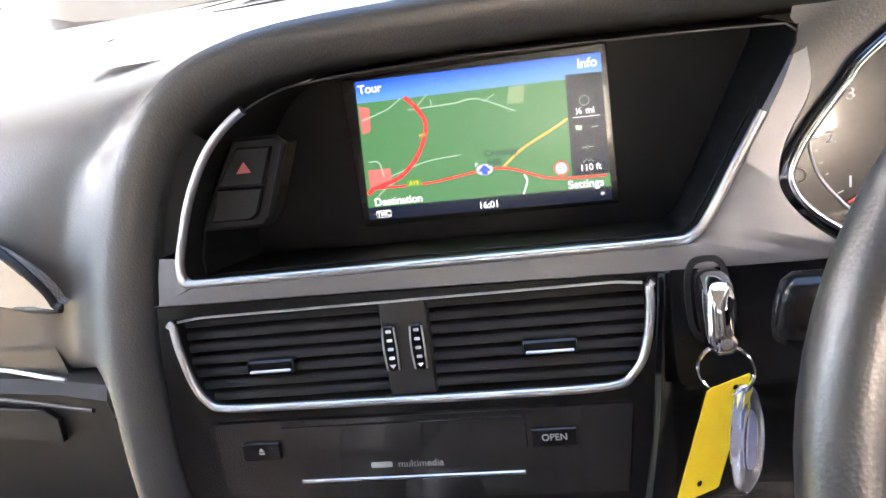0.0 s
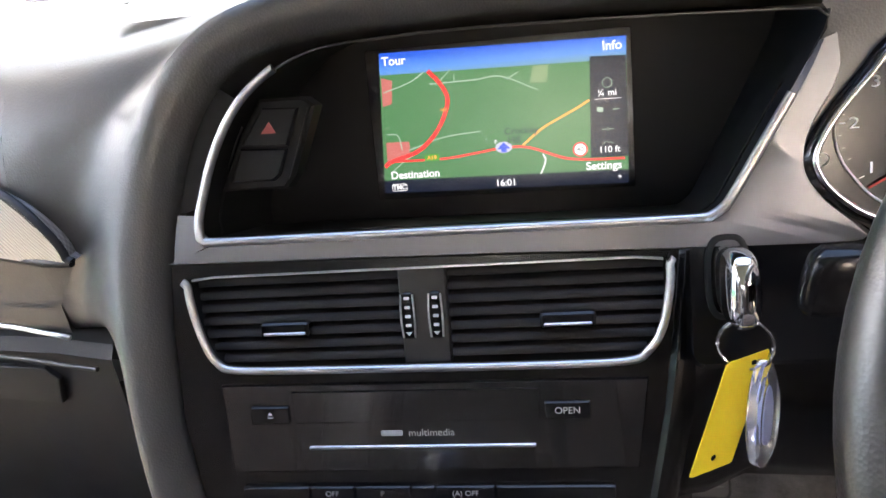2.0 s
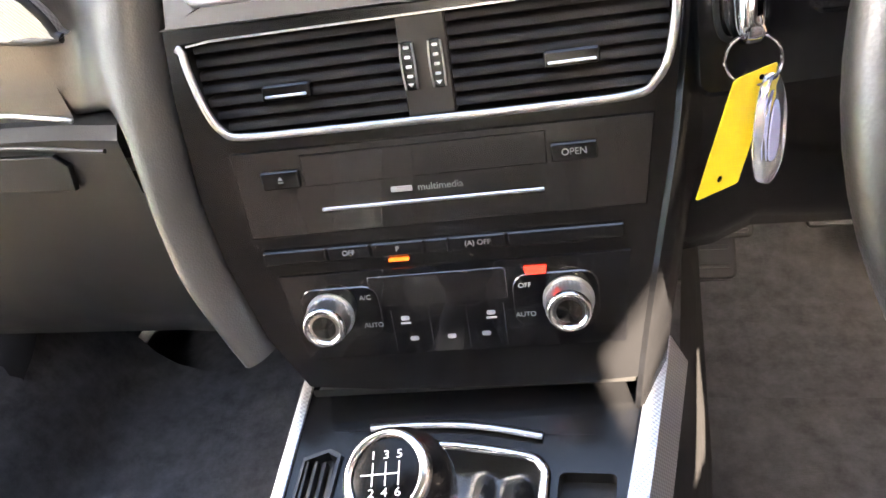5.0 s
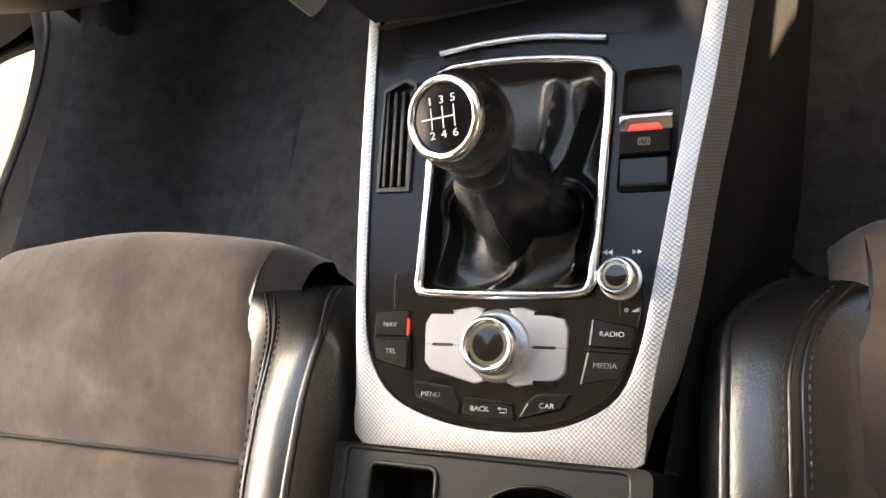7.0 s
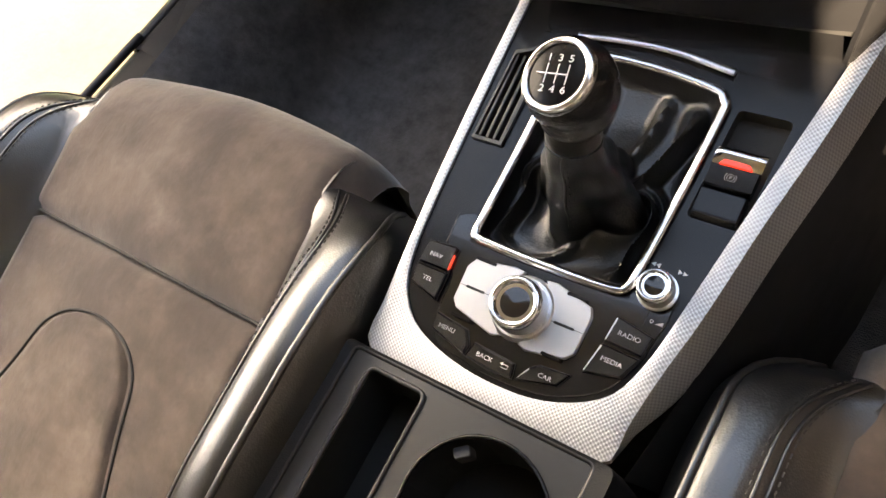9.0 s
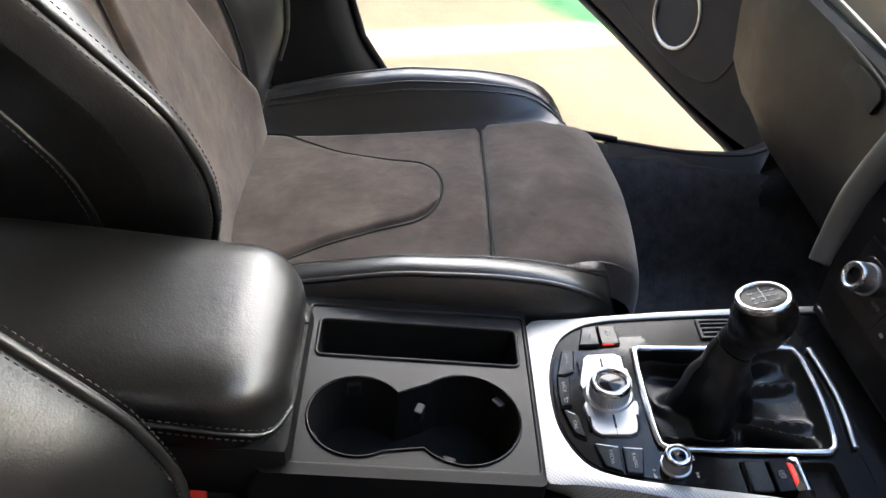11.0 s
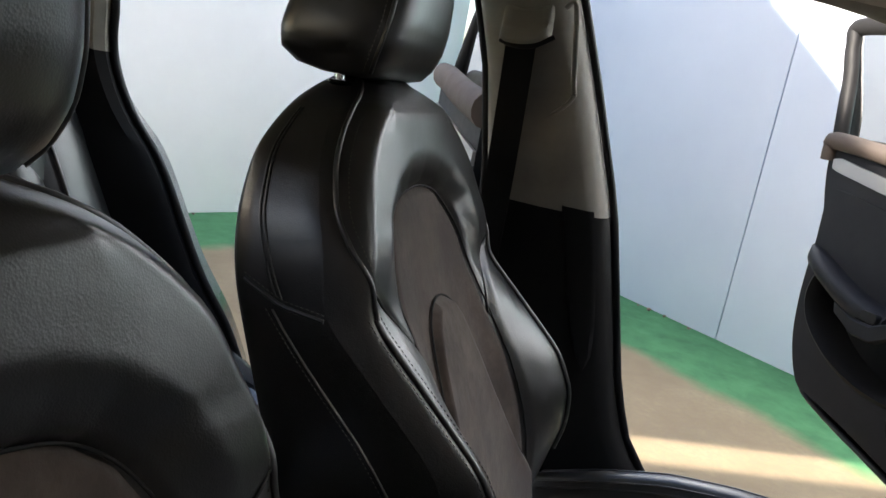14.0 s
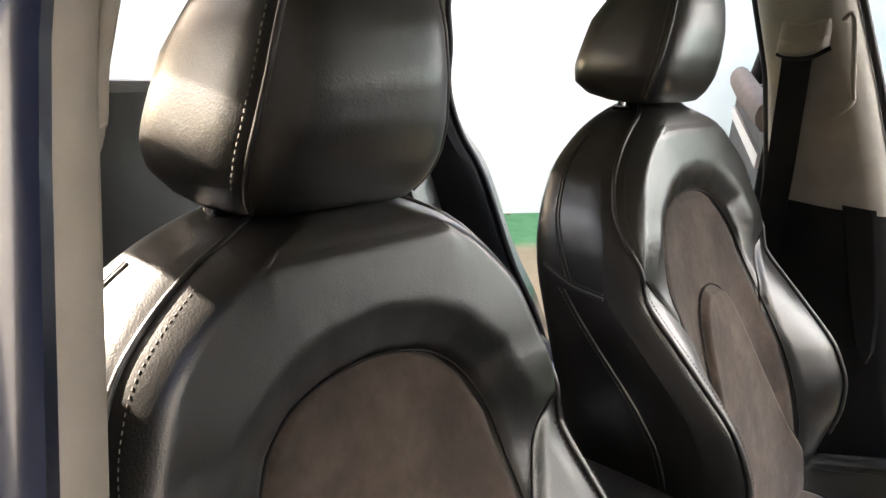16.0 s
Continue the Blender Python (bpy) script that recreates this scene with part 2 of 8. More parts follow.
def loft(rows, closed=False, caps=False):
    """A skin over rows of points, all of one length."""
    n = len(rows[0])
    verts = [p for r in rows for p in r]
    faces = []
    for i in range(len(rows) - 1):
        for j in range(n if closed else n - 1):
            a, b = i * n + j, i * n + (j + 1) % n
            faces.append((a, b, b + n, a + n))
    if caps:
        faces.append(tuple(range(n)))
        faces.append(tuple((len(rows) - 1) * n + j for j in range(n)))
    return bm_from(verts, faces)


def bent(pts, closed=False, n=6):
    """A smooth curve through the points."""
    pts = [Vector(p) for p in pts]
    out, last = [], len(pts) if closed else len(pts) - 1
    for i in range(last):
        if closed:
            p0, p1, p2, p3 = (pts[(i + k) % len(pts)] for k in (-1, 0, 1, 2))
        else:
            p1, p2 = pts[i], pts[i + 1]
            p0 = pts[i - 1] if i else p1 * 2 - p2
            p3 = pts[i + 2] if i + 2 < len(pts) else p2 * 2 - p1
        for k in range(n):
            t = k / n
            out.append(0.5 * (2 * p1 + (p2 - p0) * t + (2 * p0 - 5 * p1 + 4 * p2 - p3) * t * t + (3 * p1 - p0 - 3 * p2 + p3) * t**3))
    if not closed:
        out.append(pts[-1])
    return out


def even(pts, n, closed=False):
    """n points at even steps along a polyline."""
    pts = [Vector(p) for p in pts] + ([Vector(pts[0])] if closed else [])
    d = [0.0]
    for a, b in zip(pts, pts[1:]):
        d.append(d[-1] + (b - a).length)
    out, j = [], 0
    for i in range(n):
        s = d[-1] * i / (n if closed else n - 1)
        while j < len(d) - 2 and d[j + 1] < s:
            j += 1
        f = (s - d[j]) / max(d[j + 1] - d[j], 1e-9)
        out.append(pts[j].lerp(pts[j + 1], min(f, 1)))
    return out


def tube(pts, r, closed=False, sides=8, flat=1.0, up=(0, 0, 1)):
    """A round or flattened rod along points."""
    sides = max(sides, 12) if r > 0.0011 else sides
    pts = [Vector(p) for p in pts]
    n, rows = len(pts), []
    for i, p in enumerate(pts):
        a = pts[(i - 1) % n] if closed or i else p
        b = pts[(i + 1) % n] if closed or i < n - 1 else p
        d = (b - a).normalized()
        s = d.cross(Vector(up))
        s = s.normalized() if s.length > 1e-4 else d.orthogonal().normalized()
        w = s.cross(d)
        rows.append([p + s * (r * math.cos(2 * math.pi * k / sides)) + w * (r * flat * math.sin(2 * math.pi * k / sides)) for k in range(sides)])
    if closed:
        rows.append(rows[0])
        bm = loft(rows, True)
        bmesh.ops.remove_doubles(bm, verts=bm.verts, dist=1e-6)
        return bm
    return loft(rows, True, True)


def rrect(x0, y0, x1, y1, r, n=4):
    r = min(r, (x1 - x0) / 2, (y1 - y0) / 2)
    out = []
    for cx, cy, a0 in ((x1 - r, y1 - r, 0), (x0 + r, y1 - r, 90), (x0 + r, y0 + r, 180), (x1 - r, y0 + r, 270)):
        for k in range(n + 1):
            a = radians(a0 + 90 * k / n)
            out.append((cx + r * math.cos(a), cy + r * math.sin(a)))
    return out


def slab(outline, z0, z1, edge=0.0008):
    """A plate of that outline (u, v) with softened edges, from z0 up to z1."""
    o = [Vector((p[0], p[1])) for p in outline]
    area = sum(a.x * b.y - b.x * a.y for a, b in zip(o, o[1:] + o[:1]))
    if area < 0:
        o.reverse()
    n = len(o)
    inn = []
    for i in range(n):
        a, b, c = o[i - 1], o[i], o[(i + 1) % n]
        d1, d2 = (b - a), (c - b)
        d1 = d1.normalized() if d1.length > 1e-9 else Vector((1, 0))
        d2 = d2.normalized() if d2.length > 1e-9 else d1
        nm = Vector((-(d1.y + d2.y), d1.x + d2.x))
        nm = nm.normalized() if nm.length > 1e-6 else Vector((-d1.y, d1.x))
        inn.append(b + nm * edge)
    rows = [[(p.x, p.y, z0) for p in o], [(p.x, p.y, z1 - edge) for p in o], [(p.x, p.y, z1) for p in inn]]
    return loft(rows, True, True)


def boxy(x0, x1, y0, y1, z0, z1, r=0.003):
    """A box with bevelled edges."""
    bm = bmesh.new()
    bmesh.ops.create_cube(bm, size=1)
    for v in bm.verts:
        v.co = Vector(((x0 + x1) / 2 + v.co.x * (x1 - x0), (y0 + y1) / 2 + v.co.y * (y1 - y0), (z0 + z1) / 2 + v.co.z * (z1 - z0)))
    if r:
        bmesh.ops.bevel(bm, geom=bm.edges[:], offset=r, segments=2, affect="EDGES", profile=0.5)
    return bm


def lathe(profile, sides=40, knurl=None):
    """A turned body about z from (radius, height) pairs; knurl: (from, to, depth) of heights with ridges."""
    rows = []
    for r, z in profile:
        row = []
        for k in range(sides):
            a = 2 * math.pi * k / sides
            rr = r
            if knurl and knurl[0] <= z <= knurl[1] and k % 2:
                rr -= knurl[2]
            row.append((rr * math.cos(a), rr * math.sin(a), z))
        rows.append(row)
    return loft(rows, True, True)


def plate_with_holes(outer, holes, z):
    """A flat face with openings through it."""
    bm = bmesh.new()
    edges = []
    for loop in (outer, *holes):
        vs = [bm.verts.new((p[0], p[1], z)) for p in loop]
        edges += [bm.edges.new((a, b)) for a, b in zip(vs, vs[1:] + vs[:1])]
    bmesh.ops.triangle_fill(bm, use_beauty=True, use_dissolve=False, edges=edges)
    return bm


def walls_down(loop, z0, z1, shrink=1.0, floor=True):
    """The lining of an opening, from z0 down to z1, with a floor."""
    c = Vector((sum(p[0] for p in loop) / len(loop), sum(p[1] for p in loop) / len(loop)))
    low = [(c.x + (p[0] - c.x) * shrink, c.y + (p[1] - c.y) * shrink, z1) for p in loop]
    bm = loft([[(p[0], p[1], z0) for p in loop], low], True)
    if floor:
        bm.faces.new([v for v in bm.verts][len(loop):])
    return bm


def text(name, body, size, at, parent, mat, fr, align="CENTER", lift=0.0006, stretch=1.0, bold=0.0):
    cu = bpy.data.curves.new(name, "FONT")
    cu.body, cu.size, cu.align_x, cu.align_y = body, size, align, "CENTER"
    cu.extrude = 0.00008
    cu.offset = bold
    cu.materials.append(mat)
    ob = new(name, cu)
    ob.parent = parent
    if parent.parent is None:
        ob.matrix_parent_inverse = parent.matrix_basis.inverted()
    ob.matrix_basis = fr @ Matrix.Translation((at[0], at[1], lift)) @ Matrix.Diagonal((stretch, 1, 1, 1))
    return ob


def strip2d(pts, w):
    """A flat band of width w along points (u, v)."""
    pts = [Vector((p[0], p[1])) for p in pts]
    L, R = [], []
    for i, p in enumerate(pts):
        a, b = pts[max(i - 1, 0)], pts[min(i + 1, len(pts) - 1)]
        d = (b - a).normalized()
        nrm = Vector((-d.y, d.x)) * w / 2
        L.append((p.x + nrm.x, p.y + nrm.y, 0))
        R.append((p.x - nrm.x, p.y - nrm.y, 0))
    return loft([L, R])


def flat(pts, z=0.0):
    return bm_from([(p[0], p[1], z) for p in pts], [tuple(range(len(pts)))])


def ramp1(x, xs, ys):
    return float(np.interp(x, xs, ys))


def smoothstep(a, b, x):
    t = min(max((x - a) / (b - a), 0.0), 1.0)
    return t * t * (3 - 2 * t)


# ---- yard: ground and walls ----
WA, WAD = Vector((-3.82, 0.09, 0)), Vector((0.63, 0.777, 0)).normalized()
WB, WBD = Vector((-3.58, -3.22, 0)), Vector((0.912, -0.41, 0)).normalized()
NA, NB = Vector((WAD.y, -WAD.x, 0)), Vector((-WBD.y, WBD.x, 0))

k = Nodes("yard_concrete", (0.3, 0.26, 0.21), 0.85)
sp = k.node("ShaderNodeSeparateXYZ")
k.link(k.coord(), sp.inputs[0])


def wall_distance(origin, normal):
    a = k.math("MULTIPLY", k.math("SUBTRACT", sp.outputs[0], origin.x), normal.x)
    b = k.math("MULTIPLY", k.math("SUBTRACT", sp.outputs[1], origin.y), normal.y)
    return k.math("ADD", a, b)


dist = k.math("MINIMUM", wall_distance(WA, NA), wall_distance(WB, NB))
wob = k.math("ADD", dist, k.math("MULTIPLY", k.math("SUBTRACT", k.noise(2.2, 6, 0.65), 0.5), 0.26))
band = k.ramp(wob, [(0.66, (1, 1, 1)), (0.80, (0, 0, 0))])
stone = k.ramp(k.noise(1.7, 8, 0.65), [(0.3, (0.215, 0.158, 0.090)), (0.55, (0.30, 0.233, 0.136)), (0.75, (0.37, 0.30, 0.18))])
stone = k.mix(k.ramp(k.noise(38, 5, 0.7), [(0.42, (0.5, 0.5, 0.5)), (0.62, (0, 0, 0))]), stone, (0.25, 0.185, 0.125))
paintg = k.ramp(k.noise(6, 7, 0.7), [(0.3, (0.045, 0.16, 0.06)), (0.6, (0.075, 0.25, 0.10)), (0.78, (0.13, 0.30, 0.14))])
k.color(k.mix(band, stone, paintg))
k.bump(k.noise(60, 8, 0.7), 0.5, 0.004)
GROUND = k.m

bm = bmesh.new()
bmesh.ops.create_grid(bm, x_segments=1, y_segments=1, size=300)
solid("ground", bm, GROUND, "brown stained concrete yard with a green painted border", "ground")


def yard_wall(name, o, d, nrm, s0, s1, h, cut, width, label, paint=WALL):
    """A rendered wall with a row of panels, parted by open joints."""
    f = frame_of(o, d, (0, 0, 1))
    sgn = 1 if f.to_3x3().col[2].dot(nrm) > 0 else -1
    w = solid(name, boxy(s0, s1, 0, h, -sgn * 0.02 if sgn > 0 else 0.02, -sgn * 0.25, 0), SEAM, label, "wall", m=f, smooth=0)
    cuts = [s0] + [cut + width * i for i in range(-12, 13) if s0 + 0.3 < cut + width * i < s1 - 0.3] + [s1]
    for a, b in zip(cuts, cuts[1:]):
        lo, hi = sorted((0.0, -sgn * 0.025))
        part("panel", boxy(a + 0.0035, b - 0.0035, 0.0, h, lo, hi, 0.002), paint, w, m=f, smooth=30)
    return w


yard_wall("wall_side", WA, WAD, NA, -2.75, 7.0, 4.6, 0.0, 2.35, "white panel wall, blue skylight put into its paint, with a thin brown joint", SKYTINTWALL)
yard_wall("wall_rear", WB, WBD, NB, -2.34, 3.85, 4.04, -6.0, 2.4, "tall plain white painted wall of a building")

# unseen section, added to block the sun from the open front door
yard_wall("wall_rear_blocker", WB, WBD, NB, 4.42, 5.8, 4.3, -6.0, 2.4, "unseen white wall added past a narrow gap to shade the front door")
# unseen wall, added to throw sunlight on the dash and seat fronts
yard_wall("wall_front_bounce", Vector((0, 5.2, 0)), Vector((-1, 0, 0)), Vector((0, -1, 0)), -2.3, 2.9, 6.2, 0.3, 2.4, "unseen white wall added ahead of the car to bounce sunlight into it")
# unseen wall, added to cut off some sun rays into the cabin
yard_wall("wall_right_blocker", Vector((3.0, -5.37, 0)), Vector((0, 1, 0)), Vector((-1, 0, 0)), 0.0, 2.1, 4.2, -6.0, 2.4, "unseen white wall added on the right to block part of the sun")


# unseen dark wall, added to take away light from the driver's side
k = Nodes("dark_blocker_wall", (0.05, 0.04, 0.035), 0.9)
k.color(k.ramp(k.noise(3.0, 6, 0.6), [(0.3, (0.045, 0.036, 0.030)), (0.7, (0.095, 0.075, 0.062))]))
k.bump(k.noise(40, 4), 0.4, 0.004)
DARKWALL = k.m
yard_wall("wall_near_blocker", Vector((1.9, -1.3, 0)), Vector((0, 1, 0)), Vector((-1, 0, 0)), 0.0, 7.6, 3.6, -6.0, 2.4, "unseen dark wall added beside the car to keep light off the seat flanks", DARKWALL)


# small rubble at the foot of the walls
for i in range(14):
    s = random.uniform(-0.8, 1.2)
    p = (WB + WBD * (-s) + NB * random.uniform(0.02, 0.06)) if i % 2 else (WA + WAD * (-s) + NA * random.uniform(0.015, 0.05))
    bm = bmesh.new()
    bmesh.ops.create_icosphere(bm, subdivisions=1, radius=random.uniform(0.008, 0.02))
    for v in bm.verts:
        v.co *= random.uniform(0.7, 1.25)
        v.co.z *= 0.7
    st = new("pebble", mesh_of("pebble", bm, SEAM, Matrix.Translation(p + Vector((0, 0, 0.008))), 60))
    tagged(st, "small brown stone at the foot of the wall", "pebble", "pebbles along the wall")

# ---- car body ----


def side_profile(sgn):
    """The body side round the two door openings: sill, pillars and roof rail, in one shell."""
    X = lambda v: sgn * v
    out = []
    # sill
    rows = []
    for y in np.linspace(-1.2, 0.62, 14):
        lift = -0.012 * smoothstep(0.0, 0.3, y) + 0.10 * smoothstep(-0.95, -1.2, y)
        rows.append([(X(px), y, pz + (lift if pz > 0.35 else 0)) for px, pz in ((0.60, 0.27), (0.62, 0.33), (0.665, 0.415), (0.70, 0.452), (0.735, 0.458), (0.765, 0.445), (0.80, 0.40), (0.83, 0.36), (0.85, 0.25), (0.80, 0.17), (0.62, 0.17))])
    out.append(("sill", rows))
    return out


for sgn, side in ((-1, "left"), (1, "right")):
    rows = side_profile(sgn)[0][1]
    sill = solid("door_sill", loft(rows, True, True), TRIM, "black plastic door sill trim", "car body")
    part("sill_carpet", loft([[(sgn * px, y, pz) for px, pz in ((0.46, 0.2565), (0.52, 0.262), (0.56, 0.275), (0.586, 0.300), (0.603, 0.335), (0.628, 0.378), (0.652, 0.415), (0.668, 0.436), (0.690, 0.456))] for y in np.linspace(-1.1, 0.62, 12)]), CARPET, sill, "grey carpet turned up the sill")
    # painted outer step of the sill
    pr = []
    for y in np.linspace(-1.15, 0.6, 10):
        pr.append([(sgn * px, y, pz) for px, pz in ((0.80, 0.402), (0.835, 0.37), (0.862, 0.33), (0.865, 0.2), (0.835, 0.16))])
    part("outer_sill", loft(pr), PAINT, sill)
    part("seal", tube([(sgn * 0.752, y, 0.463 - 0.012 * smoothstep(0.0, 0.3, y)) for y in np.linspace(-1.1, 0.20, 12)], 0.006), RUBBER, sill)

floor_rows = [[(x, y, 0.255 + (0.05 if abs(x) < 0.12 else 0) + 0.16 * smoothstep(0.75, 1.05, y)) for x in np.linspace(-0.66, 0.66, 23)] for y in np.linspace(-1.6, 1.08, 28)]
solid("car_floor", loft(floor_rows), CARPET, "black car floor carpet", "floor")
bm = boxy(-0.66, 0.66, 1.06, 1.1, 0.3, 0.9, 0)
solid("firewall", bm, CARPET, "black carpeted front bulkhead", "car body")
# underside and tunnel
solid("underbody", boxy(-0.8, 0.8, -2.2, 2.2, 0.17, 0.235, 0.01), TRIM, "dark underside of the car", "car body")


def pillar_b(sgn, inward=0.0, ahead=0.0):
    """B pillar: beige upper trim with belt slot, black lower trim."""
    body = thing("b_pillar", (sgn * 0.74, -0.48, 0.45), "beige upper and black lower pillar trim with seat belt", "pillar", kind="structure")
    front = lambda z: ramp1(z, [0.45, 0.52, 0.56, 0.66, 0.76, 0.99, 1.18, 1.36, 1.42], [-0.20, -0.25, -0.285, -0.325, -0.35, -0.405, -0.47, -0.535, -0.56]) + ahead
    rear = lambda z: ramp1(z, [0.45, 0.6, 0.8, 1.0, 1.2, 1.42], [-0.72, -0.73, -0.73, -0.725, -0.73, -0.77] if ahead else [-0.63, -0.625, -0.62, -0.622, -0.652, -0.71])
    px = lambda z: ramp1(z, [0.45, 0.8, 1.0, 1.2, 1.42], [0.735, 0.735, 0.715, 0.68, 0.62]) - inward

    def section(z, grow=0.0):
        f, r, x = front(z) + grow, rear(z) - grow, px(z)
        c = (f + r) / 2
        pts = [(x + 0.05, f + 0.006), (x + 0.02, f + 0.004), (x, f - 0.008), (x - 0.012, f - 0.03), (x - 0.02, c), (x - 0.012, r + 0.03), (x, r + 0.008), (x + 0.02, r - 0.004), (x + 0.05, r - 0.006)]
        return [(sgn * a, b, z) for a, b in pts]

    part("lower_trim", loft([section(z) for z in np.linspace(0.44, 0.974, 16)]), TRIM, body, "black lower pillar trim")
    up = loft([section(z, -0.002) for z in np.linspace(0.974, 1.43, 16)])
    part("upper_trim", up, BEIGE, body, "beige upper pillar trim")
    # outer skin, painted
    outer = loft([[(sgn * (px(z) + 0.05), front(z) + 0.006, z), (sgn * (px(z) + 0.085), front(z) - 0.01, z), (sgn * (px(z) + 0.085), rear(z) + 0.01, z), (sgn * (px(z) + 0.05), rear(z) - 0.006, z)] for z in np.linspace(0.4, 1.43, 12)])
    part("outer_skin", outer, PAINT, body, "dark painted outer pillar")
    part("seal", tube([(sgn * (px(z) + 0.042), front(z) + 0.012, z) for z in np.linspace(0.46, 1.42, 18)], 0.007), RUBBER, body)
    part("painted_edge", loft([[(sgn * (px(z) + a), front(z) + b, z) for a, b in ((0.030, 0.004), (0.028, 0.013), (0.036, 0.021), (0.050, 0.022), (0.070, 0.010), (0.086, -0.012))] for z in np.linspace(0.46, 1.42, 24)]), BLUEPAINT, body, "dark blue painted door shut edge") if ahead else None
    part("seal", tube([(sgn * (px(z) + 0.042), rear(z) - 0.012, z) for z in np.linspace(0.46, 1.42, 18)], 0.007), RUBBER, body)
    # moulded dish in the lower trim
    dish = []
    for z in np.linspace(0.70, 0.985, 12):
        w = 0.028 * math.sqrt(max(0.0, 1 - ((0.985 - z) / 0.285) ** 3))
        f = front(z) - 0.045
        dish.append([(sgn * (px(z) - 0.0215 - d), f + y, z) for y, d in ((-w, -0.002), (-w * 0.8, 0.004), (w * 0.7, 0.0), (w, -0.006))])
    part("moulding", loft(dish), TRIM, body)
    # belt guide: slotted oval plate over the webbing
    zc = 1.265
    yc = -0.586
    gx = px(zc) - 0.028
    rows = []
    for t in np.linspace(-1, 1, 15):
        e = (1 - abs(t) ** 5) ** 0.5 if abs(t) < 1 else 0.0
        e = 0.25 + 0.75 * e
        dip = -0.008 * (1 - t * t) + 0.006 * t
        rows.append([(sgn * (gx + 0.014 - a * e), yc + 0.042 * t, zc + b + dip) for a, b in ((0.0, 0.036), (0.010, 0.035), (0.016, 0.029), (0.017, 0.006), (0.022, 0.000), (0.027, -0.006), (0.028, -0.018), (0.022, -0.025), (0.0, -0.026))])
    part("belt_guide", loft(rows, True, True), BEIGE, body, "moulded beige belt guide", None, 40)
    part("belt_slot", tube(bent([(sgn * (gx - 0.004), yc - 0.036, zc - 0.029), (sgn * (gx - 0.006), yc - 0.018, zc - 0.034), (sgn * (gx - 0.007), yc + 0.006, zc - 0.034), (sgn * (gx - 0.006), yc + 0.026, zc - 0.028), (sgn * (gx - 0.002), yc + 0.050, zc - 0.012)], False, 5), 0.0042, sides=12), HOLE, body)
    web = [[(sgn * (px(z) - 0.0275 - 0.012 * smoothstep(1.0, 1.25, z)), y, z) for y in (yc - 0.026 + (1.25 - z) * -0.02, yc + 0.024 + (1.25 - z) * -0.02)] for z in np.linspace(0.6, 1.25, 12)]
    web2 = [[(p[0] - sgn * 0.0018, p[1], p[2]) for p in r] for r in web]
    bm = loft([a + b[::-1] for a, b in zip(web, web2)], True, True)
    part("belt_webbing", bm, TRIM, body, "black seat belt webbing")
    # adjuster relief beside the belt
    rel = bent([(-0.528, 1.30), (-0.512, 1.305), (-0.498, 1.20), (-0.494, 1.165), (-0.52, 1.135), (-0.535, 1.128)], False, 5)
    part("relief", tube([(sgn * (px(p.y) - 0.013), p.x, p.y) for p in rel], 0.005, flat=0.8), BEIGE, body)
    return body


pillar_b(-1)
pillar_b(1, 0.012, 0.012)

# roof: headliner and outer skin
rows, rows2 = [], []
for y in np.linspace(-2.05, 0.02, 20):
    zt = ramp1(y, [-2.05, -1.5, -0.9, -0.4, 0.02], [1.30, 1.40, 1.435, 1.435, 1.375])
    ws = ramp1(y, [-2.05, -1.5, -0.5, 0.02], [0.56, 0.60, 0.62, 0.60])
    rows.append([(x, y, zt - 0.10 * (abs(x) / ws) ** 4 * 0.4) for x in np.linspace(-ws, ws, 15)])
    rows2.append([(x * 1.08, y, zt + 0.035 - 0.05 * (abs(x) / ws) ** 4) for x in np.linspace(-ws, ws, 15)])
solid("ceiling", loft(rows), HEADCLOTH, "beige cloth headliner", "ceiling")
solid("car_roof", loft(rows2), PAINT, "dark painted car roof", "roof")
for sgn in (-1, 1):
    pts = bent([(sgn * 0.60, -2.0, 1.29), (sgn * 0.625, -1.5, 1.365), (sgn * 0.64, -0.9, 1.405), (sgn * 0.635, -0.4, 1.41), (sgn * 0.61, 0.0, 1.352), (sgn * 0.66, 0.45, 1.13), (sgn * 0.72, 0.78, 0.96)], False, 8)
    if sgn > 0:
        pts = [p + Vector((0.008, 0, 0.034)) * smoothstep(-1.7, -1.2, p.y) * (1 - smoothstep(-0.45, -0.1, p.y)) for p in pts]
    solid("roof_rail", tube(pts, 0.04, sides=10, flat=0.85), BEIGE, "beige trimmed roof rail and windscreen pillar", "car body")
    solid("roof_drip", tube([p + Vector((sgn * 0.035, 0, 0.012)) for p in pts], 0.026, sides=8), PAINT, "dark painted roof edge", "car body")

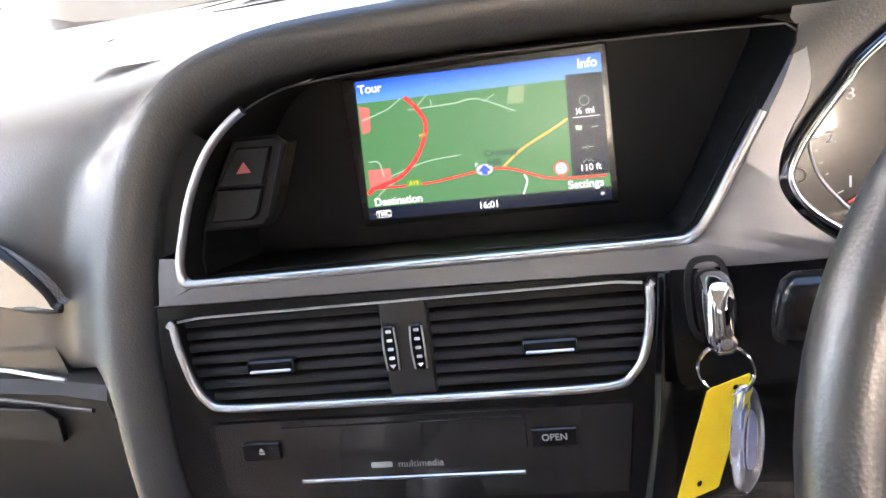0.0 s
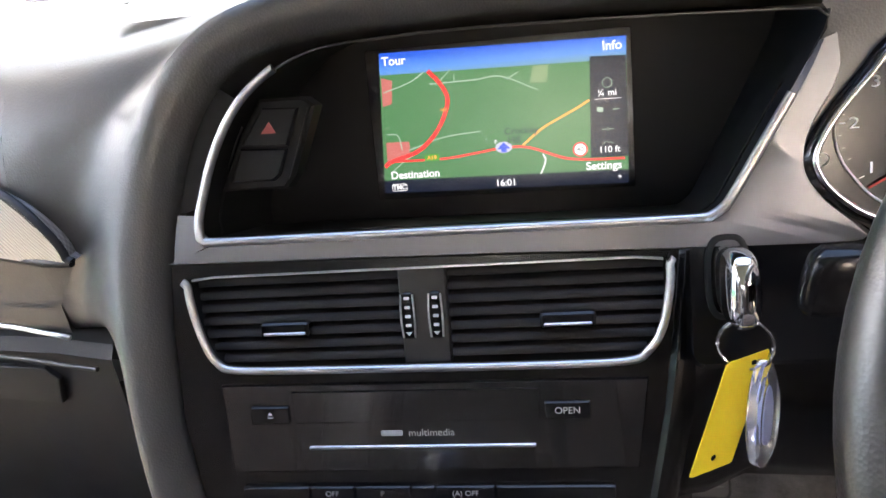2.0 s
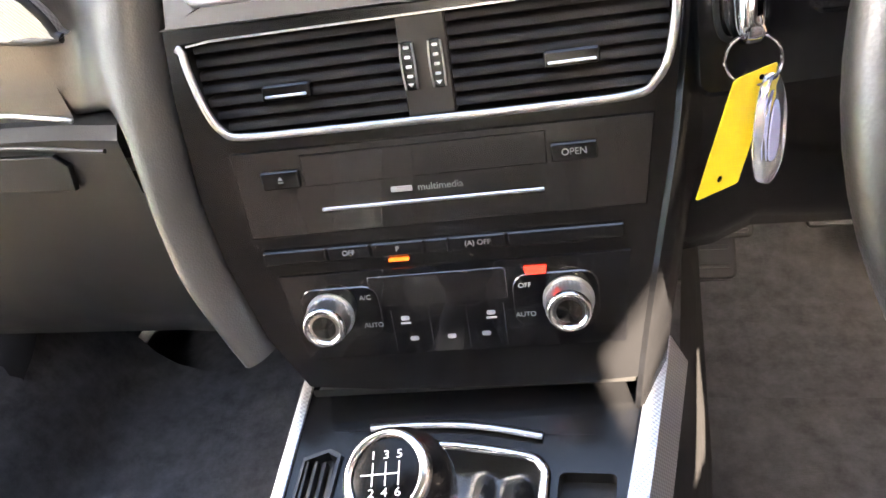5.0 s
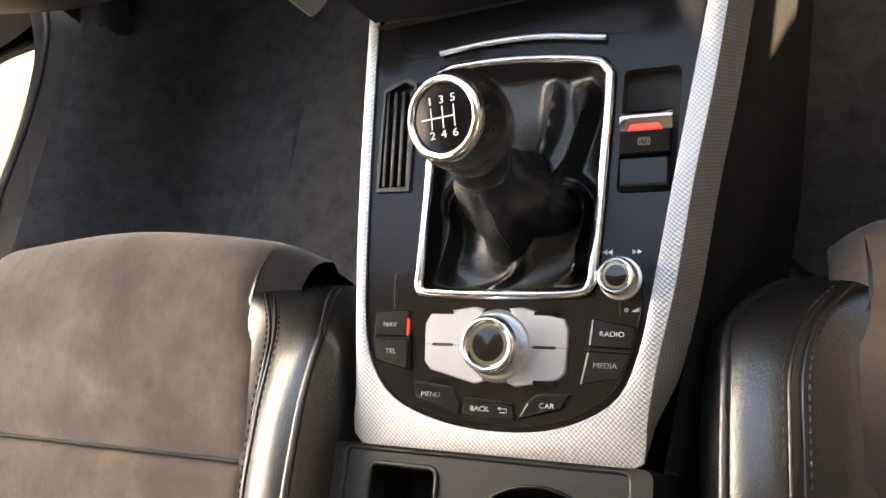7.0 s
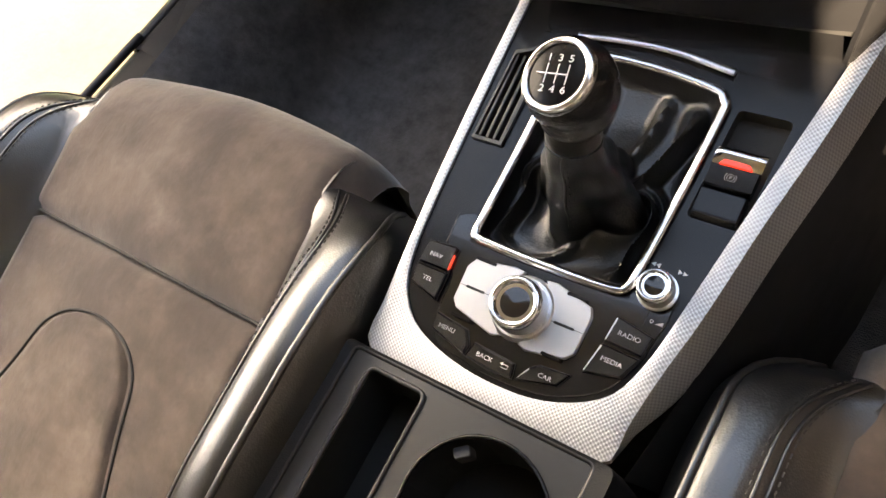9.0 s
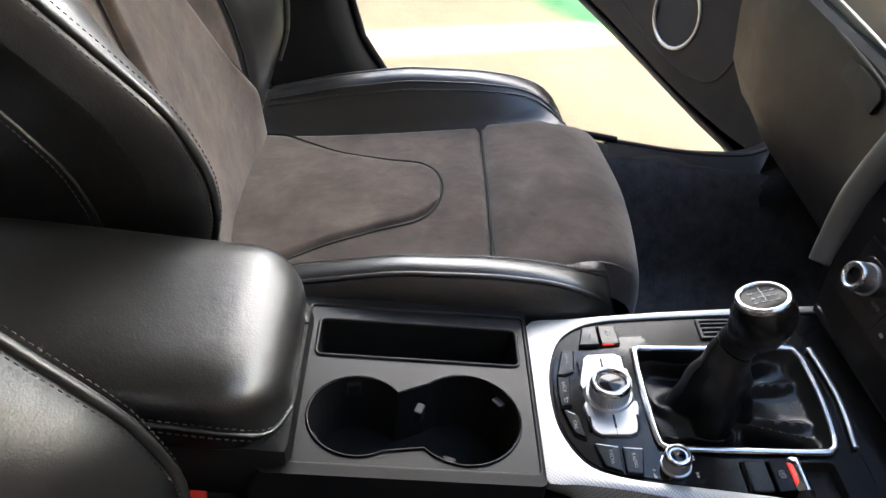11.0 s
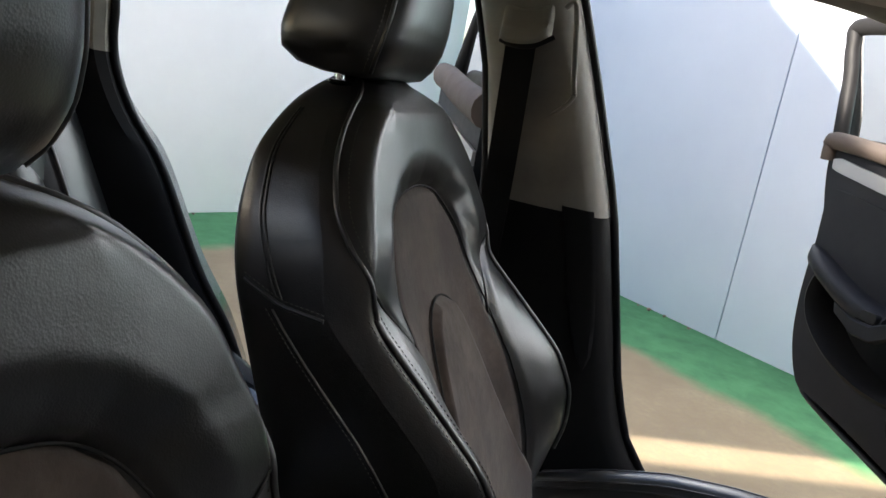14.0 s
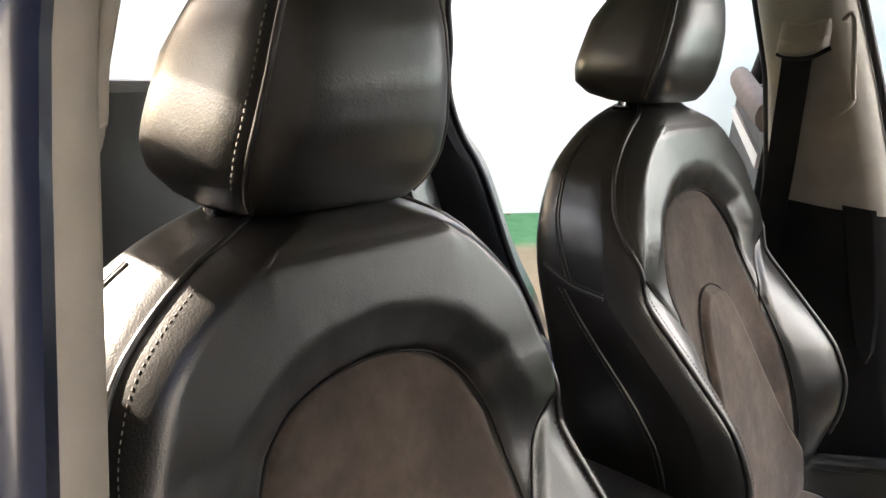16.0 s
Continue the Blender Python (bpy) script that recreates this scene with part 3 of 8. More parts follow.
# rear quarter: C pillar, wheel arch and closing panels
EDGE = bent([(-1.095, 0.44), (-1.155, 0.55), (-1.245, 0.668), (-1.35, 0.852), (-1.44, 0.972), (-1.478, 1.085), (-1.462, 1.19), (-1.455, 1.30), (-1.40, 1.40)], False, 5)
for sgn in (-1, 1):
    q = thing("rear_quarter", (sgn * 0.74, -1.6, 0.5), "black wheel arch trim with beige roof pillar", "car body", kind="structure")
    # black trim strip along the opening
    rows = []
    for p in EDGE:
        y, z = p.x, p.y
        inn = 0.10 if z < 1.08 else 0.02
        x = ramp1(z, [0.4, 0.9, 1.1, 1.4], [0.75, 0.745, 0.71, 0.63])
        rows.append([(sgn * (x + 0.05), y + 0.002, z), (sgn * (x + 0.012), y + 0.006, z), (sgn * (x - 0.006), y - 0.008, z), (sgn * (x - 0.02), y - 0.05, z + 0.008), (sgn * (x - 0.05), y - 0.11, z + 0.012), (sgn * (x - 0.06), y - 0.30, z + 0.03)])
    lo = [r for r in rows if r[0][2] <= 1.09]
    hi = [r for r in rows if r[0][2] >= 1.07]
    part("arch_trim", loft(lo), TRIM, q, "black wheel arch trim")
    part("upper_trim", loft(hi), BEIGE, q, "beige pillar trim")
    part("seal", tube([(sgn * ramp1(p.y, [0.4, 0.9, 1.1, 1.4], [0.782, 0.777, 0.742, 0.662]), p.x + 0.012, p.y) for p in EDGE], 0.008), RUBBER, q)
    sk = [[(sgn * ramp1(p.y, [0.4, 0.9, 1.1, 1.4], [0.80, 0.795, 0.76, 0.68]), p.x + 0.004, p.y), (sgn * ramp1(p.y, [0.4, 0.9, 1.4], [0.90, 0.89, 0.69]), p.x - 0.06, p.y), (sgn * ramp1(p.y, [0.4, 0.9, 1.4], [0.88, 0.86, 0.66]), -2.15, p.y)] for p in EDGE]
    part("outer_skin", loft(sk), PAINT, q, "dark painted rear wing")

# boot lid and parcel shelf close the back under the rear screen
solid("parcel_shelf", boxy(-0.64, 0.64, -2.15, -1.62, 0.99, 1.02, 0.01), TRIM, "black parcel shelf behind the rear seats", "car body")
solid("boot_wall", boxy(-0.85, 0.85, -2.2, -2.14, 0.25, 1.02, 0.01), PAINT, "dark painted boot panel", "car body")
solid("bonnet", boxy(-0.85, 0.85, 1.12, 2.3, 0.3, 0.93, 0.05), PAINT, "dark painted bonnet and front wings", "car body")
solid("scuttle", boxy(-0.80, 0.80, 0.92, 1.16, 0.82, 0.99, 0.02), TRIM, "black scuttle panel under the windscreen", "car body")
bm = loft([[(x, 1.02, 0.985) for x in np.linspace(-0.72, 0.72, 9)], [(x, 0.52, 1.19) for x in np.linspace(-0.66, 0.66, 9)], [(x, 0.03, 1.39) for x in np.linspace(-0.59, 0.59, 9)]])
ws = solid("windscreen", bm, SCREENGLASS, "clear sloping windscreen glass", "windscreen")
ws.visible_shadow = False
# front footwell sides (kick panels)
for sgn in (-1, 1):
    rows = [[(sgn * (0.70 - 0.02 * smoothstep(0.5, 0.7, y)), y, z) for y in bent([(0.46 + 0.06 * smoothstep(0.47, 0.95, z), 0, 0), (0.56, 0, 0), (0.75, 0, 0), (1.08, 0, 0)], False, 3) for y in [y.x]] for z in (0.26, 0.40, 0.455, 0.50, 0.56, 0.65, 0.8, 0.95)]
    solid("kick_panel", loft(rows), CARPET, "black carpeted kick panel", "car body")
    # front pillar return with seal
    pts = bent([(sgn * 0.755, 0.18, 0.447), (sgn * 0.755, 0.314, 0.442), (sgn * 0.755, 0.405, 0.447), (sgn * 0.755, 0.466, 0.460), (sgn * 0.755, 0.505, 0.494), (sgn * 0.756, 0.520, 0.545), (sgn * 0.757, 0.523, 0.62), (sgn * 0.757, 0.523, 0.80), (sgn * 0.75, 0.56, 0.98)], False, 6)
    rows = []
    for p in pts:
        bend = smoothstep(0.447, 0.53, p.z)
        out = Vector((0, bend, bend - 1)).normalized()
        rows.append([p + Vector((sgn * a, 0, 0)) + out * b for a, b in ((-0.105, 0.045), (-0.095, 0.03), (-0.08, 0.014), (-0.05, 0.002), (-0.02, -0.005), (0.01, 0.0), (0.05, 0.02), (0.09, 0.05))])
    fp = solid("front_pillar", loft(rows), TRIM, "black front pillar base trim", "car body")
    part("seal", tube(pts, 0.007), RUBBER, fp)
    solid("front_wing", boxy(*sorted((sgn * 0.78, sgn * 0.86)), 0.62, 1.3, 0.25, 0.93, 0.02), PAINT, "dark painted front wing", "car body")


# ---- front seats ----
SZ = [0.50, 0.58, 0.645, 0.70, 0.76, 0.83, 0.895, 0.94, 0.99, 1.05, 1.09, 1.12, 1.14]
S_C = [-0.405, -0.435, -0.462, -0.485, -0.515, -0.550, -0.583, -0.602, -0.620, -0.636, -0.644, -0.651, -0.656]
S_R = [-0.425, -0.408, -0.393, -0.398, -0.430, -0.508, -0.582, -0.606, -0.620, -0.635, -0.646, -0.653, -0.658]
S_B = [-0.60, -0.63, -0.65, -0.667, -0.687, -0.712, -0.735, -0.746, -0.752, -0.754, -0.752, -0.747, -0.742]
S_W = [0.225, 0.238, 0.247, 0.254, 0.259, 0.261, 0.261, 0.258, 0.249, 0.225, 0.180, 0.135, 0.07]
ZD = np.linspace(0.50, 1.14, 161)
KERNEL = np.hanning(17) / np.hanning(17).sum()


def eased(v):
    """A profile with its corners rounded off."""
    w = np.pad(np.interp(ZD, SZ, v), 8, mode="reflect", reflect_type="odd")
    return [float(a) for a in np.convolve(w, KERNEL, "valid")]


S_C, S_R, S_B, S_W = (eased(v) for v in (S_C, S_R, S_B, S_W))
SZ = [float(z) for z in ZD]
INSERT_Z = [0.50, 0.60, 0.76, 0.87, 0.93, 0.97, 0.995, 1.008, 1.014]
INSERT_W = [0.15, 0.154, 0.153, 0.150, 0.139, 0.117, 0.086, 0.050, 0.0]
PATCH_Z = [0.52, 0.585, 0.63, 0.70, 0.76, 0.81, 0.84, 0.858, 0.868, 0.872]
PAD, HEAD_W = 0.026, 0.120
PATCH_W = [0.158, 0.155, 0.132, 0.106, 0.088, 0.072, 0.058, 0.041, 0.022, 0.0]


def insert_gap(x, z):
    """How far a point lies outside the suede panel's edge."""
    best = 1.0
    for (za, wa), (zb, wb) in zip(zip(INSERT_Z, INSERT_W), zip(INSERT_Z[1:], INSERT_W[1:])):
        dz, dw = zb - za, wb - wa
        t = min(1.0, max(0.0, ((z - za) * dz + (abs(x) - wa) * dw) / (dz * dz + dw * dw)))
        best = min(best, math.hypot(z - za - dz * t, abs(x) - wa - dw * t))
    inside = z < INSERT_Z[-1] and abs(x) < ramp1(z, INSERT_Z, INSERT_W)
    return -best if inside else best


def yoke_pad(x, z):
    """The stuffed yoke stands proud round the head of the panel."""
    return PAD * smoothstep(0.87, 0.985, z) * (1 - 0.55 * smoothstep(0.975, 1.115, z)) * smoothstep(-0.006, 0.058, insert_gap(x, z))


def back_y(x, z):
    """The front face of the backrest, before panels."""
    c, r, w = (ramp1(z, SZ, v) for v in (S_C, S_R, S_W))
    a = abs(x)
    up = smoothstep(0.90, 1.02, z)
    xr = min(0.238, w - 0.016) - 0.024 * up
    y = c + (r - c) * smoothstep(0.10, xr, a) + 0.010 * smoothstep(0.05, 0.15, a) * (1 - smoothstep(0.93, 1.0, z))
    if a > xr:
        y -= 0.052 * ((a - xr) / max(w - xr, 1e-3)) ** 2.2
    roll = min(max((z - 1.100) / 0.0485, 0.0), 1.0)
    return y - 0.058 * (1 - math.sqrt(1 - roll * roll))


def crest_x(z):
    """Where the outer seam runs: on the bolster's crest below, round the edge of the yoke above."""
    w = ramp1(z, SZ, S_W)
    return min(0.238, w - 0.016) + 0.009 * smoothstep(0.90, 1.02, z)


YOKE_SEAM = [Vector(p) for p in ((0.240, 0.928), (0.224, 0.917), (0.205, 0.902), (0.187, 0.884), (0.172, 0.865), (0.160, 0.845), (0.152, 0.820))]


def seam_gap(x, z):
    """Distance to the seam between yoke and bolster, positive on the bolster."""
    best, sign = 1.0, 1.0
    p = Vector((abs(x), z))
    for a, b in zip(YOKE_SEAM, YOKE_SEAM[1:]):
        d = b - a
        t = min(1.0, max(0.0, (p - a).dot(d) / d.dot(d)))
        q = a + d * t
        if (p - q).length < best:
            best = (p - q).length
            sign = 1.0 if d.x * (p.y - a.y) - d.y * (p.x - a.x) > 0 else -1.0
    return best * sign


def leather_y(x, z):
    """The sewn leather front: panel bed, stuffed yoke, and the groove over the bolster."""
    y = back_y(x, z) - 0.011 * smoothstep(0.012, -0.006, insert_gap(x, z)) + yoke_pad(x, z)
    if 0.79 < z < 0.96 and abs(x) > 0.13:
        g = seam_gap(x, z)
        fade = smoothstep(0.79, 0.84, z) * (1 - smoothstep(0.205, 0.236, abs(x))) * (1 - smoothstep(0.93, 0.96, z))
        y -= 0.006 * math.exp(-(g / 0.0045) ** 2) * fade
        y += 0.004 * smoothstep(0.0, 0.012, g) * (1 - smoothstep(0.03, 0.08, g)) * fade
    c = abs(x) - crest_x(z)
    y -= 0.0035 * math.exp(-(c / 0.004) ** 2) * smoothstep(0.93, 0.97, z)
    return y


def panel_grid(zs, ws, lift, ny=44, nx=26, dip=0.006, soft=0.013):
    """A padded panel laid on the backrest, its edges tucked in."""
    rows = []
    for z in np.linspace(zs[0], zs[-1], ny) if ws[-1] > 0 else [zs[0] + (zs[-1] - zs[0]) * (1 - (1 - t) ** 2) for t in np.linspace(0, 1, ny)]:
        w = ramp1(z, zs, ws)
        row = []
        for s in np.linspace(-1, 1, nx):
            x = w * math.sin(s * math.pi / 2) if nx else 0
            edge = min(w - abs(x), (zs[-1] - z) * 0.8)
            row.append((x, back_y(x, z) + lift - dip * (1 - smoothstep(0.0, soft, edge)), z))
        rows.append(row)
    return loft(rows)


def stitched(parent, pts, off, step=0.0060, r=0.0007, thread=None):
    """Thread stitches along a seam, as one run."""
    pts = even(pts, max(4, int(sum((Vector(a) - Vector(b)).length for a, b in zip(pts, pts[1:])) / step) * 2))
    bm = bmesh.new()
    for a, b in zip(pts[::2], pts[1::2]):
        d = (b - a)
        if d.length < 1e-6:
            continue
        s = d.normalized().orthogonal().normalized() * r
        t = d.normalized().cross(s).normalized() * r
        vs = [bm.verts.new(p + off) for p in (a + s, a + t, a - s, a - t, b + s, b + t, b - s, b - t)]
        for i in range(4):
            bm.faces.new((vs[i], vs[(i + 1) % 4], vs[4 + (i + 1) % 4], vs[4 + i]))
    return part("stitching", bm, thread or THREAD, parent, smooth=0)


CUSH_Y = [-0.47, -0.43, -0.40, -0.30, -0.20, -0.10, -0.04, 0.0, 0.03, 0.055, 0.075, 0.088, 0.094]
CUSH_Z = [0.46, 0.495, 0.506, 0.522, 0.542, 0.564, 0.578, 0.588, 0.592, 0.590, 0.580, 0.560, 0.535]
BOL_Z = [0.52, 0.535, 0.548, 0.585, 0.612, 0.622, 0.622, 0.614, 0.594, 0.552, 0.500, 0.45, 0.43]


YD = np.linspace(-0.47, 0.094, 189)


def softened(v, n):
    k_ = np.hanning(n) / np.hanning(n).sum()
    return [float(a) for a in np.convolve(np.pad(np.interp(YD, CUSH_Y, v), n // 2, mode="reflect", reflect_type="odd"), k_, "valid")]


CUSH_Z, BOL_Z = softened(CUSH_Z, 9), softened(BOL_Z, 21)
CUSH_Y = [float(y) for y in YD]


def cush_z(x, y):
    a = abs(x)
    z = ramp1(y, CUSH_Y, CUSH_Z) + 0.004 * smoothstep(0.12, 0.0, a)
    b = ramp1(y, CUSH_Y, BOL_Z)
    if a > 0.155:
        rise = smoothstep(0.158, 0.215, a)
        z = z + (b - z) * rise
        if a > 0.230:
            z -= 0.075 * ((a - 0.230) / 0.030) ** 2.2
    return z


def head_width(z):
    """Half the width of the head restraint, tapering upward."""
    return max(HEAD_W * (1.06 - 0.26 * smoothstep(1.17, 1.37, z)) * math.sqrt(max(0.02, 1 - (abs(z - 1.245) / 0.122) ** 4.5)), 0.05)


def front_seat(at):
    seat = thing("front_seat", at, "black leather sports seat with grey-brown suede centre panels", "car seat", "front seats")
    X0 = Vector((at[0], 0, 0))
    T = Matrix.Translation(X0)
    # backrest shell, closed all round
    rows = []
    zs = sorted(set(list(np.linspace(0.50, 0.78, 36)) + list(np.linspace(0.784, 1.10, 94)) + [1.1005 + 0.0465 * math.sin(a) for a in np.linspace(0.05, 1.5, 22)]))
    for z in zs:
        w, b = ramp1(z, SZ, S_W), ramp1(z, SZ, S_B)
        half = [x for x in np.linspace(0, 1, 84)]
        front = []
        for s in half:
            x = w * (1 - (1 - s) ** 1.6)
            front.append((x, leather_y(x, z), z))
        side_y = front[-1][1]
        rear = []
        for t in np.linspace(0.12, 1, 9):
            x = w * (1 if t < 0.5 else math.sqrt(max(0.0, 1 - ((t - 0.5) / 0.5) ** 2.4)))
            y = side_y + (b - side_y) * min(1.0, (t / 0.62) ** 0.9)
            rear.append((x, y, z))
        pos = front + rear
        neg = [(-x, y, zz) for x, y, zz in reversed(pos[1:-1])]
        rows.append(pos + neg)
    top = rows[-1]
    c = Vector((0, sum(p[1] for p in top) / len(top), 1.1478))
    rows.append([tuple(Vector(p).lerp(c, 0.7)) for p in top])
    back = part("backrest", loft(rows, True, True), LEATHER, seat, "black leather backrest with side bolsters", T, 50)
    part("backrest_panel", panel_grid(INSERT_Z, INSERT_W, -0.004, 70, 40), SUEDE, back, "grey-brown suede panel", T, 60)
    for zz, ww, lift, nm in ((PATCH_Z, PATCH_W, 0.0005, "lumbar_panel"), (INSERT_Z, INSERT_W, -0.004, "backrest_panel")):
        line = [Vector((w * s, back_y(w, z) + lift, z)) for s in (-1, 1) for z, w in (zip(zz, ww) if s < 0 else list(zip(zz, ww))[-2::-1])]
        line = [p for p in bent(line, False, 4)]
        part("panel_seam", tube([Vector((p.x, back_y(p.x, p.z) + lift, p.z)) + X0 for p in line if p.z > 0.54], 0.0014, sides=6), HOLE, back, "dark sewn groove")
    part("lumbar_panel", panel_grid(PATCH_Z, PATCH_W, 0.012, 70, 40, dip=0.017, soft=0.010), SUEDE, back, "raised suede lumbar pad", T, 60)
    # piping and seams
    for sg in (-1, 1):
        low = [(sg * min(0.238, ramp1(z, SZ, S_W) - 0.016), back_y(min(0.238, ramp1(z, SZ, S_W) - 0.016), z) + 0.003, z) for z in np.linspace(0.60, 0.898, 20)]
        low = [Vector(p) for p in low]
        part("piping", tube([p + X0 for p in low], 0.0042, sides=6), LEATHER, back)
        stitched(back, [p + X0 + Vector((-sg * 0.010, 0.001, 0.001)) for p in low], Vector((0, 0.001, 0)), thread=DARKTHREAD)
        stitched(back, [p + X0 + Vector((sg * 0.010, -0.004, 0.0)) for p in low], Vector((sg * 0.001, 0.001, 0)), thread=DARKTHREAD)
        hi = []
        for z in list(np.linspace(0.898, 1.10, 28)) + [1.112, 1.122, 1.131, 1.138, 1.143]:
            x = crest_x(z)
            hi.append(Vector((sg * x, leather_y(x, z) + 0.002, z)))
        hi += [Vector((sg * 0.04, -0.690, 1.1475)), Vector((0, -0.690, 1.1485))]
        part("piping", tube([p + X0 for p in hi], 0.0030, sides=6), LEATHER, back)
        for dx in (-0.006,):
            run = [Vector((sg * (crest_x(z) + dx), leather_y(crest_x(z) + dx, z), z)) for z in np.linspace(0.90, 1.10, 40)]
            stitched(back, [p + X0 for p in run], Vector((sg * 0.0001, 0.0001, 0)), 0.0055, 0.0006)
        ys_ = [Vector((sg * p.x, leather_y(p.x, p.y) + 0.0015, p.y)) for p in YOKE_SEAM]
        part("seam", tube([p + X0 for p in bent(ys_, False, 3)], 0.0016, sides=6), HOLE, back, "dark sewn groove")
        # cross seam on the flank and the long flank seams
        flank = lambda z, t: Vector((sg * (ramp1(z, SZ, S_W) + 0.0008), back_y(ramp1(z, SZ, S_W), z) + (ramp1(z, SZ, S_B) - back_y(ramp1(z, SZ, S_W), z)) * (t / 0.62) ** 0.9, z))
        sid = [flank(ramp1(t, [0, 0.25, 0.5], [0.888, 0.892, 0.912]), t) for t in np.linspace(0.01, 0.5, 10)]
        part("seam", tube([p + X0 for p in sid], 0.0025, sides=6), LEATHER, back)
        fl = [flank(z, ramp1(z, [0.58, 0.7, 0.8, 0.885], [0.10, 0.16, 0.25, 0.34])) for z in np.linspace(0.58, 0.885, 18)]
        part("seam", tube([p + X0 for p in fl], 0.0022, sides=6), LEATHER, back)
        stitched(back, [p + X0 for p in sid], Vector((sg * 0.0015, 0, 0.007)))
        stitched(back, [p + X0 for p in fl], Vector((sg * 0.0012, -0.007, 0)))
        for tt in (0.30, 0.34):
            ul = [flank(z, ramp1(z, [0.90, 0.98, 1.06, 1.10], [tt - 0.06, tt, tt + 0.03, tt + 0.02])) for z in np.linspace(0.90, 1.10, 16)]
            part("seam", tube([p + X0 for p in ul], 0.0016, sides=6), LEATHER, back)
    # hinge cover at the foot of the backrest
    for sg in (-1, 1):
        part("recliner_cover", boxy(*sorted((sg * 0.232 + at[0], sg * 0.252 + at[0])), -0.50, -0.40, 0.42, 0.56, 0.012), SATIN, seat)

    # head restraint
    rows = []
    prof = [(1.144, -0.755, -0.690), (1.150, -0.792, -0.668), (1.165, -0.812, -0.656), (1.19, -0.814, -0.646), (1.22, -0.808, -0.641), (1.26, -0.800, -0.640), (1.30, -0.774, -0.646), (1.335, -0.738, -0.656), (1.355, -0.725, -0.668), (1.362, -0.712, -0.682)]
    zp = [p[0] for p in prof]
    for z in sorted(set(zp + list(np.linspace(1.17, 1.35, 19)))):
        yb, yf = (ramp1(z, zp, [p[i] for p in prof]) for i in (1, 2))
        w = head_width(z)
        c, h = (yb + yf) / 2, (yf - yb) / 2
        row = []
        for i in range(56):
            a = 2 * math.pi * i / 56
            ca, sa = math.cos(a), math.sin(a)
            px = w * math.copysign(abs(ca) ** 0.40, ca)
            py = h * math.copysign(abs(sa) ** 0.55, sa)
            wedge = 1 - 0.07 * py / h
            row.append((px * wedge, c + py - 0.006 * (px / 0.14) ** 2 * (py > 0), z))
        rows.append(row)
    hr = part("headrest", loft(rows, True, True), LEATHER, seat, "black leather head restraint", T, 60)
    for sg in (-1, 1):
        pts = []
        for z in np.linspace(1.152, 1.356, 26):
            yb, yf = (ramp1(z, [p[0] for p in prof], [p[i] for p in prof]) for i in (1, 2))
            px = head_width(z) * math.cos(radians(40)) ** 0.40 * (1 - 0.07 * math.sin(radians(40)) ** 0.55)
            pts.append(Vector((sg * px, (yb + yf) / 2 + (yf - yb) / 2 * math.sin(radians(40)) ** 0.55 - 0.006 * (px / 0.14) ** 2, z)))
        part("piping", tube([p + X0 for p in pts], 0.0028, sides=6, up=(1, 0, 0)), LEATHER, hr)
        stitched(hr, [p + X0 + Vector((sg * 0.006, -0.008, 0)) for p in pts], Vector((sg * 0.002, 0.0015, 0)))
        post = tube([(at[0] + sg * 0.085, -0.722, 1.10), (at[0] + sg * 0.085, -0.728, 1.17)], 0.0065, sides=12, up=(1, 0, 0))
        part("headrest_post", post, CHROME, hr, "chrome post")
        part("post_collar", lathe([(0.006, 0.0), (0.016, 0.0), (0.018, 0.003), (0.016, 0.006), (0.008, 0.007)], 20), SATIN, seat, "", Matrix.Translation((at[0] + sg * 0.085, -0.722, 1.130)))

    # cushion base with bolsters
    xs = sorted({round(float(v), 4) for v in np.concatenate([np.linspace(-0.256, -0.15, 14), np.linspace(-0.15, 0.15, 19), np.linspace(0.15, 0.256, 14)])})
    ys = list(np.linspace(-0.47, -0.02, 36)) + list(np.linspace(-0.0155, 0.094, 28))
    rows = []
    for y in ys:
        r = []
        pinch = 1 - 0.26 * smoothstep(-0.01, 0.094, y) ** 1.4
        for x in xs:
            inner = 0.014 if abs(x) < 0.155 else 0.0
            r.append((x * (pinch if abs(x) > 0.16 else 1), y, cush_z(x, y) - inner))
        base = 0.36
        r = [(r[0][0] * 1.0, y, base)] + r + [(r[-1][0], y, base)]
        rows.append(r)
    rows.append([(p[0], 0.088, min(p[2], 0.37)) for p in rows[-1]])
    cu = part("cushion", loft(rows), LEATHER, seat, "black leather cushion base with bolsters", T, 50)

    def cush_panel(y0, y1, w0, lift, ny, name, curve=None, dip=0.007, label="grey-brown suede cushion panel", roll=False):
        rws = []
        for y in np.linspace(y0, y1, ny):
            w = ramp1(y, *curve) if curve else w0
            if roll:
                w = (w0 + 0.006 * smoothstep(-0.02, 0.05, y)) * (1 - 0.06 * smoothstep(0.07, 0.1, y) ** 2)
            r = []
            for s in np.linspace(-1, 1, 30):
                x = w * math.sin(s * math.pi / 2)
                e = min(w - abs(x), y - y0 if not curve else 1.0, (y1 - y) if not roll else 1.0)
                z = cush_z(min(max(x, -0.157), 0.157), y) + lift - dip * (1 - smoothstep(0.0, 0.011, e))
                if roll:
                    z -= 0.032 * smoothstep(w - 0.040, w + 0.006, abs(x)) ** 2 * smoothstep(-0.01, 0.05, y)
                bow = 0.017 * (1 - (x / w) ** 2) * smoothstep(-0.03, 0.09, y) if roll else 0.0
                r.append((x, y + bow, z))
            rws.append(r)
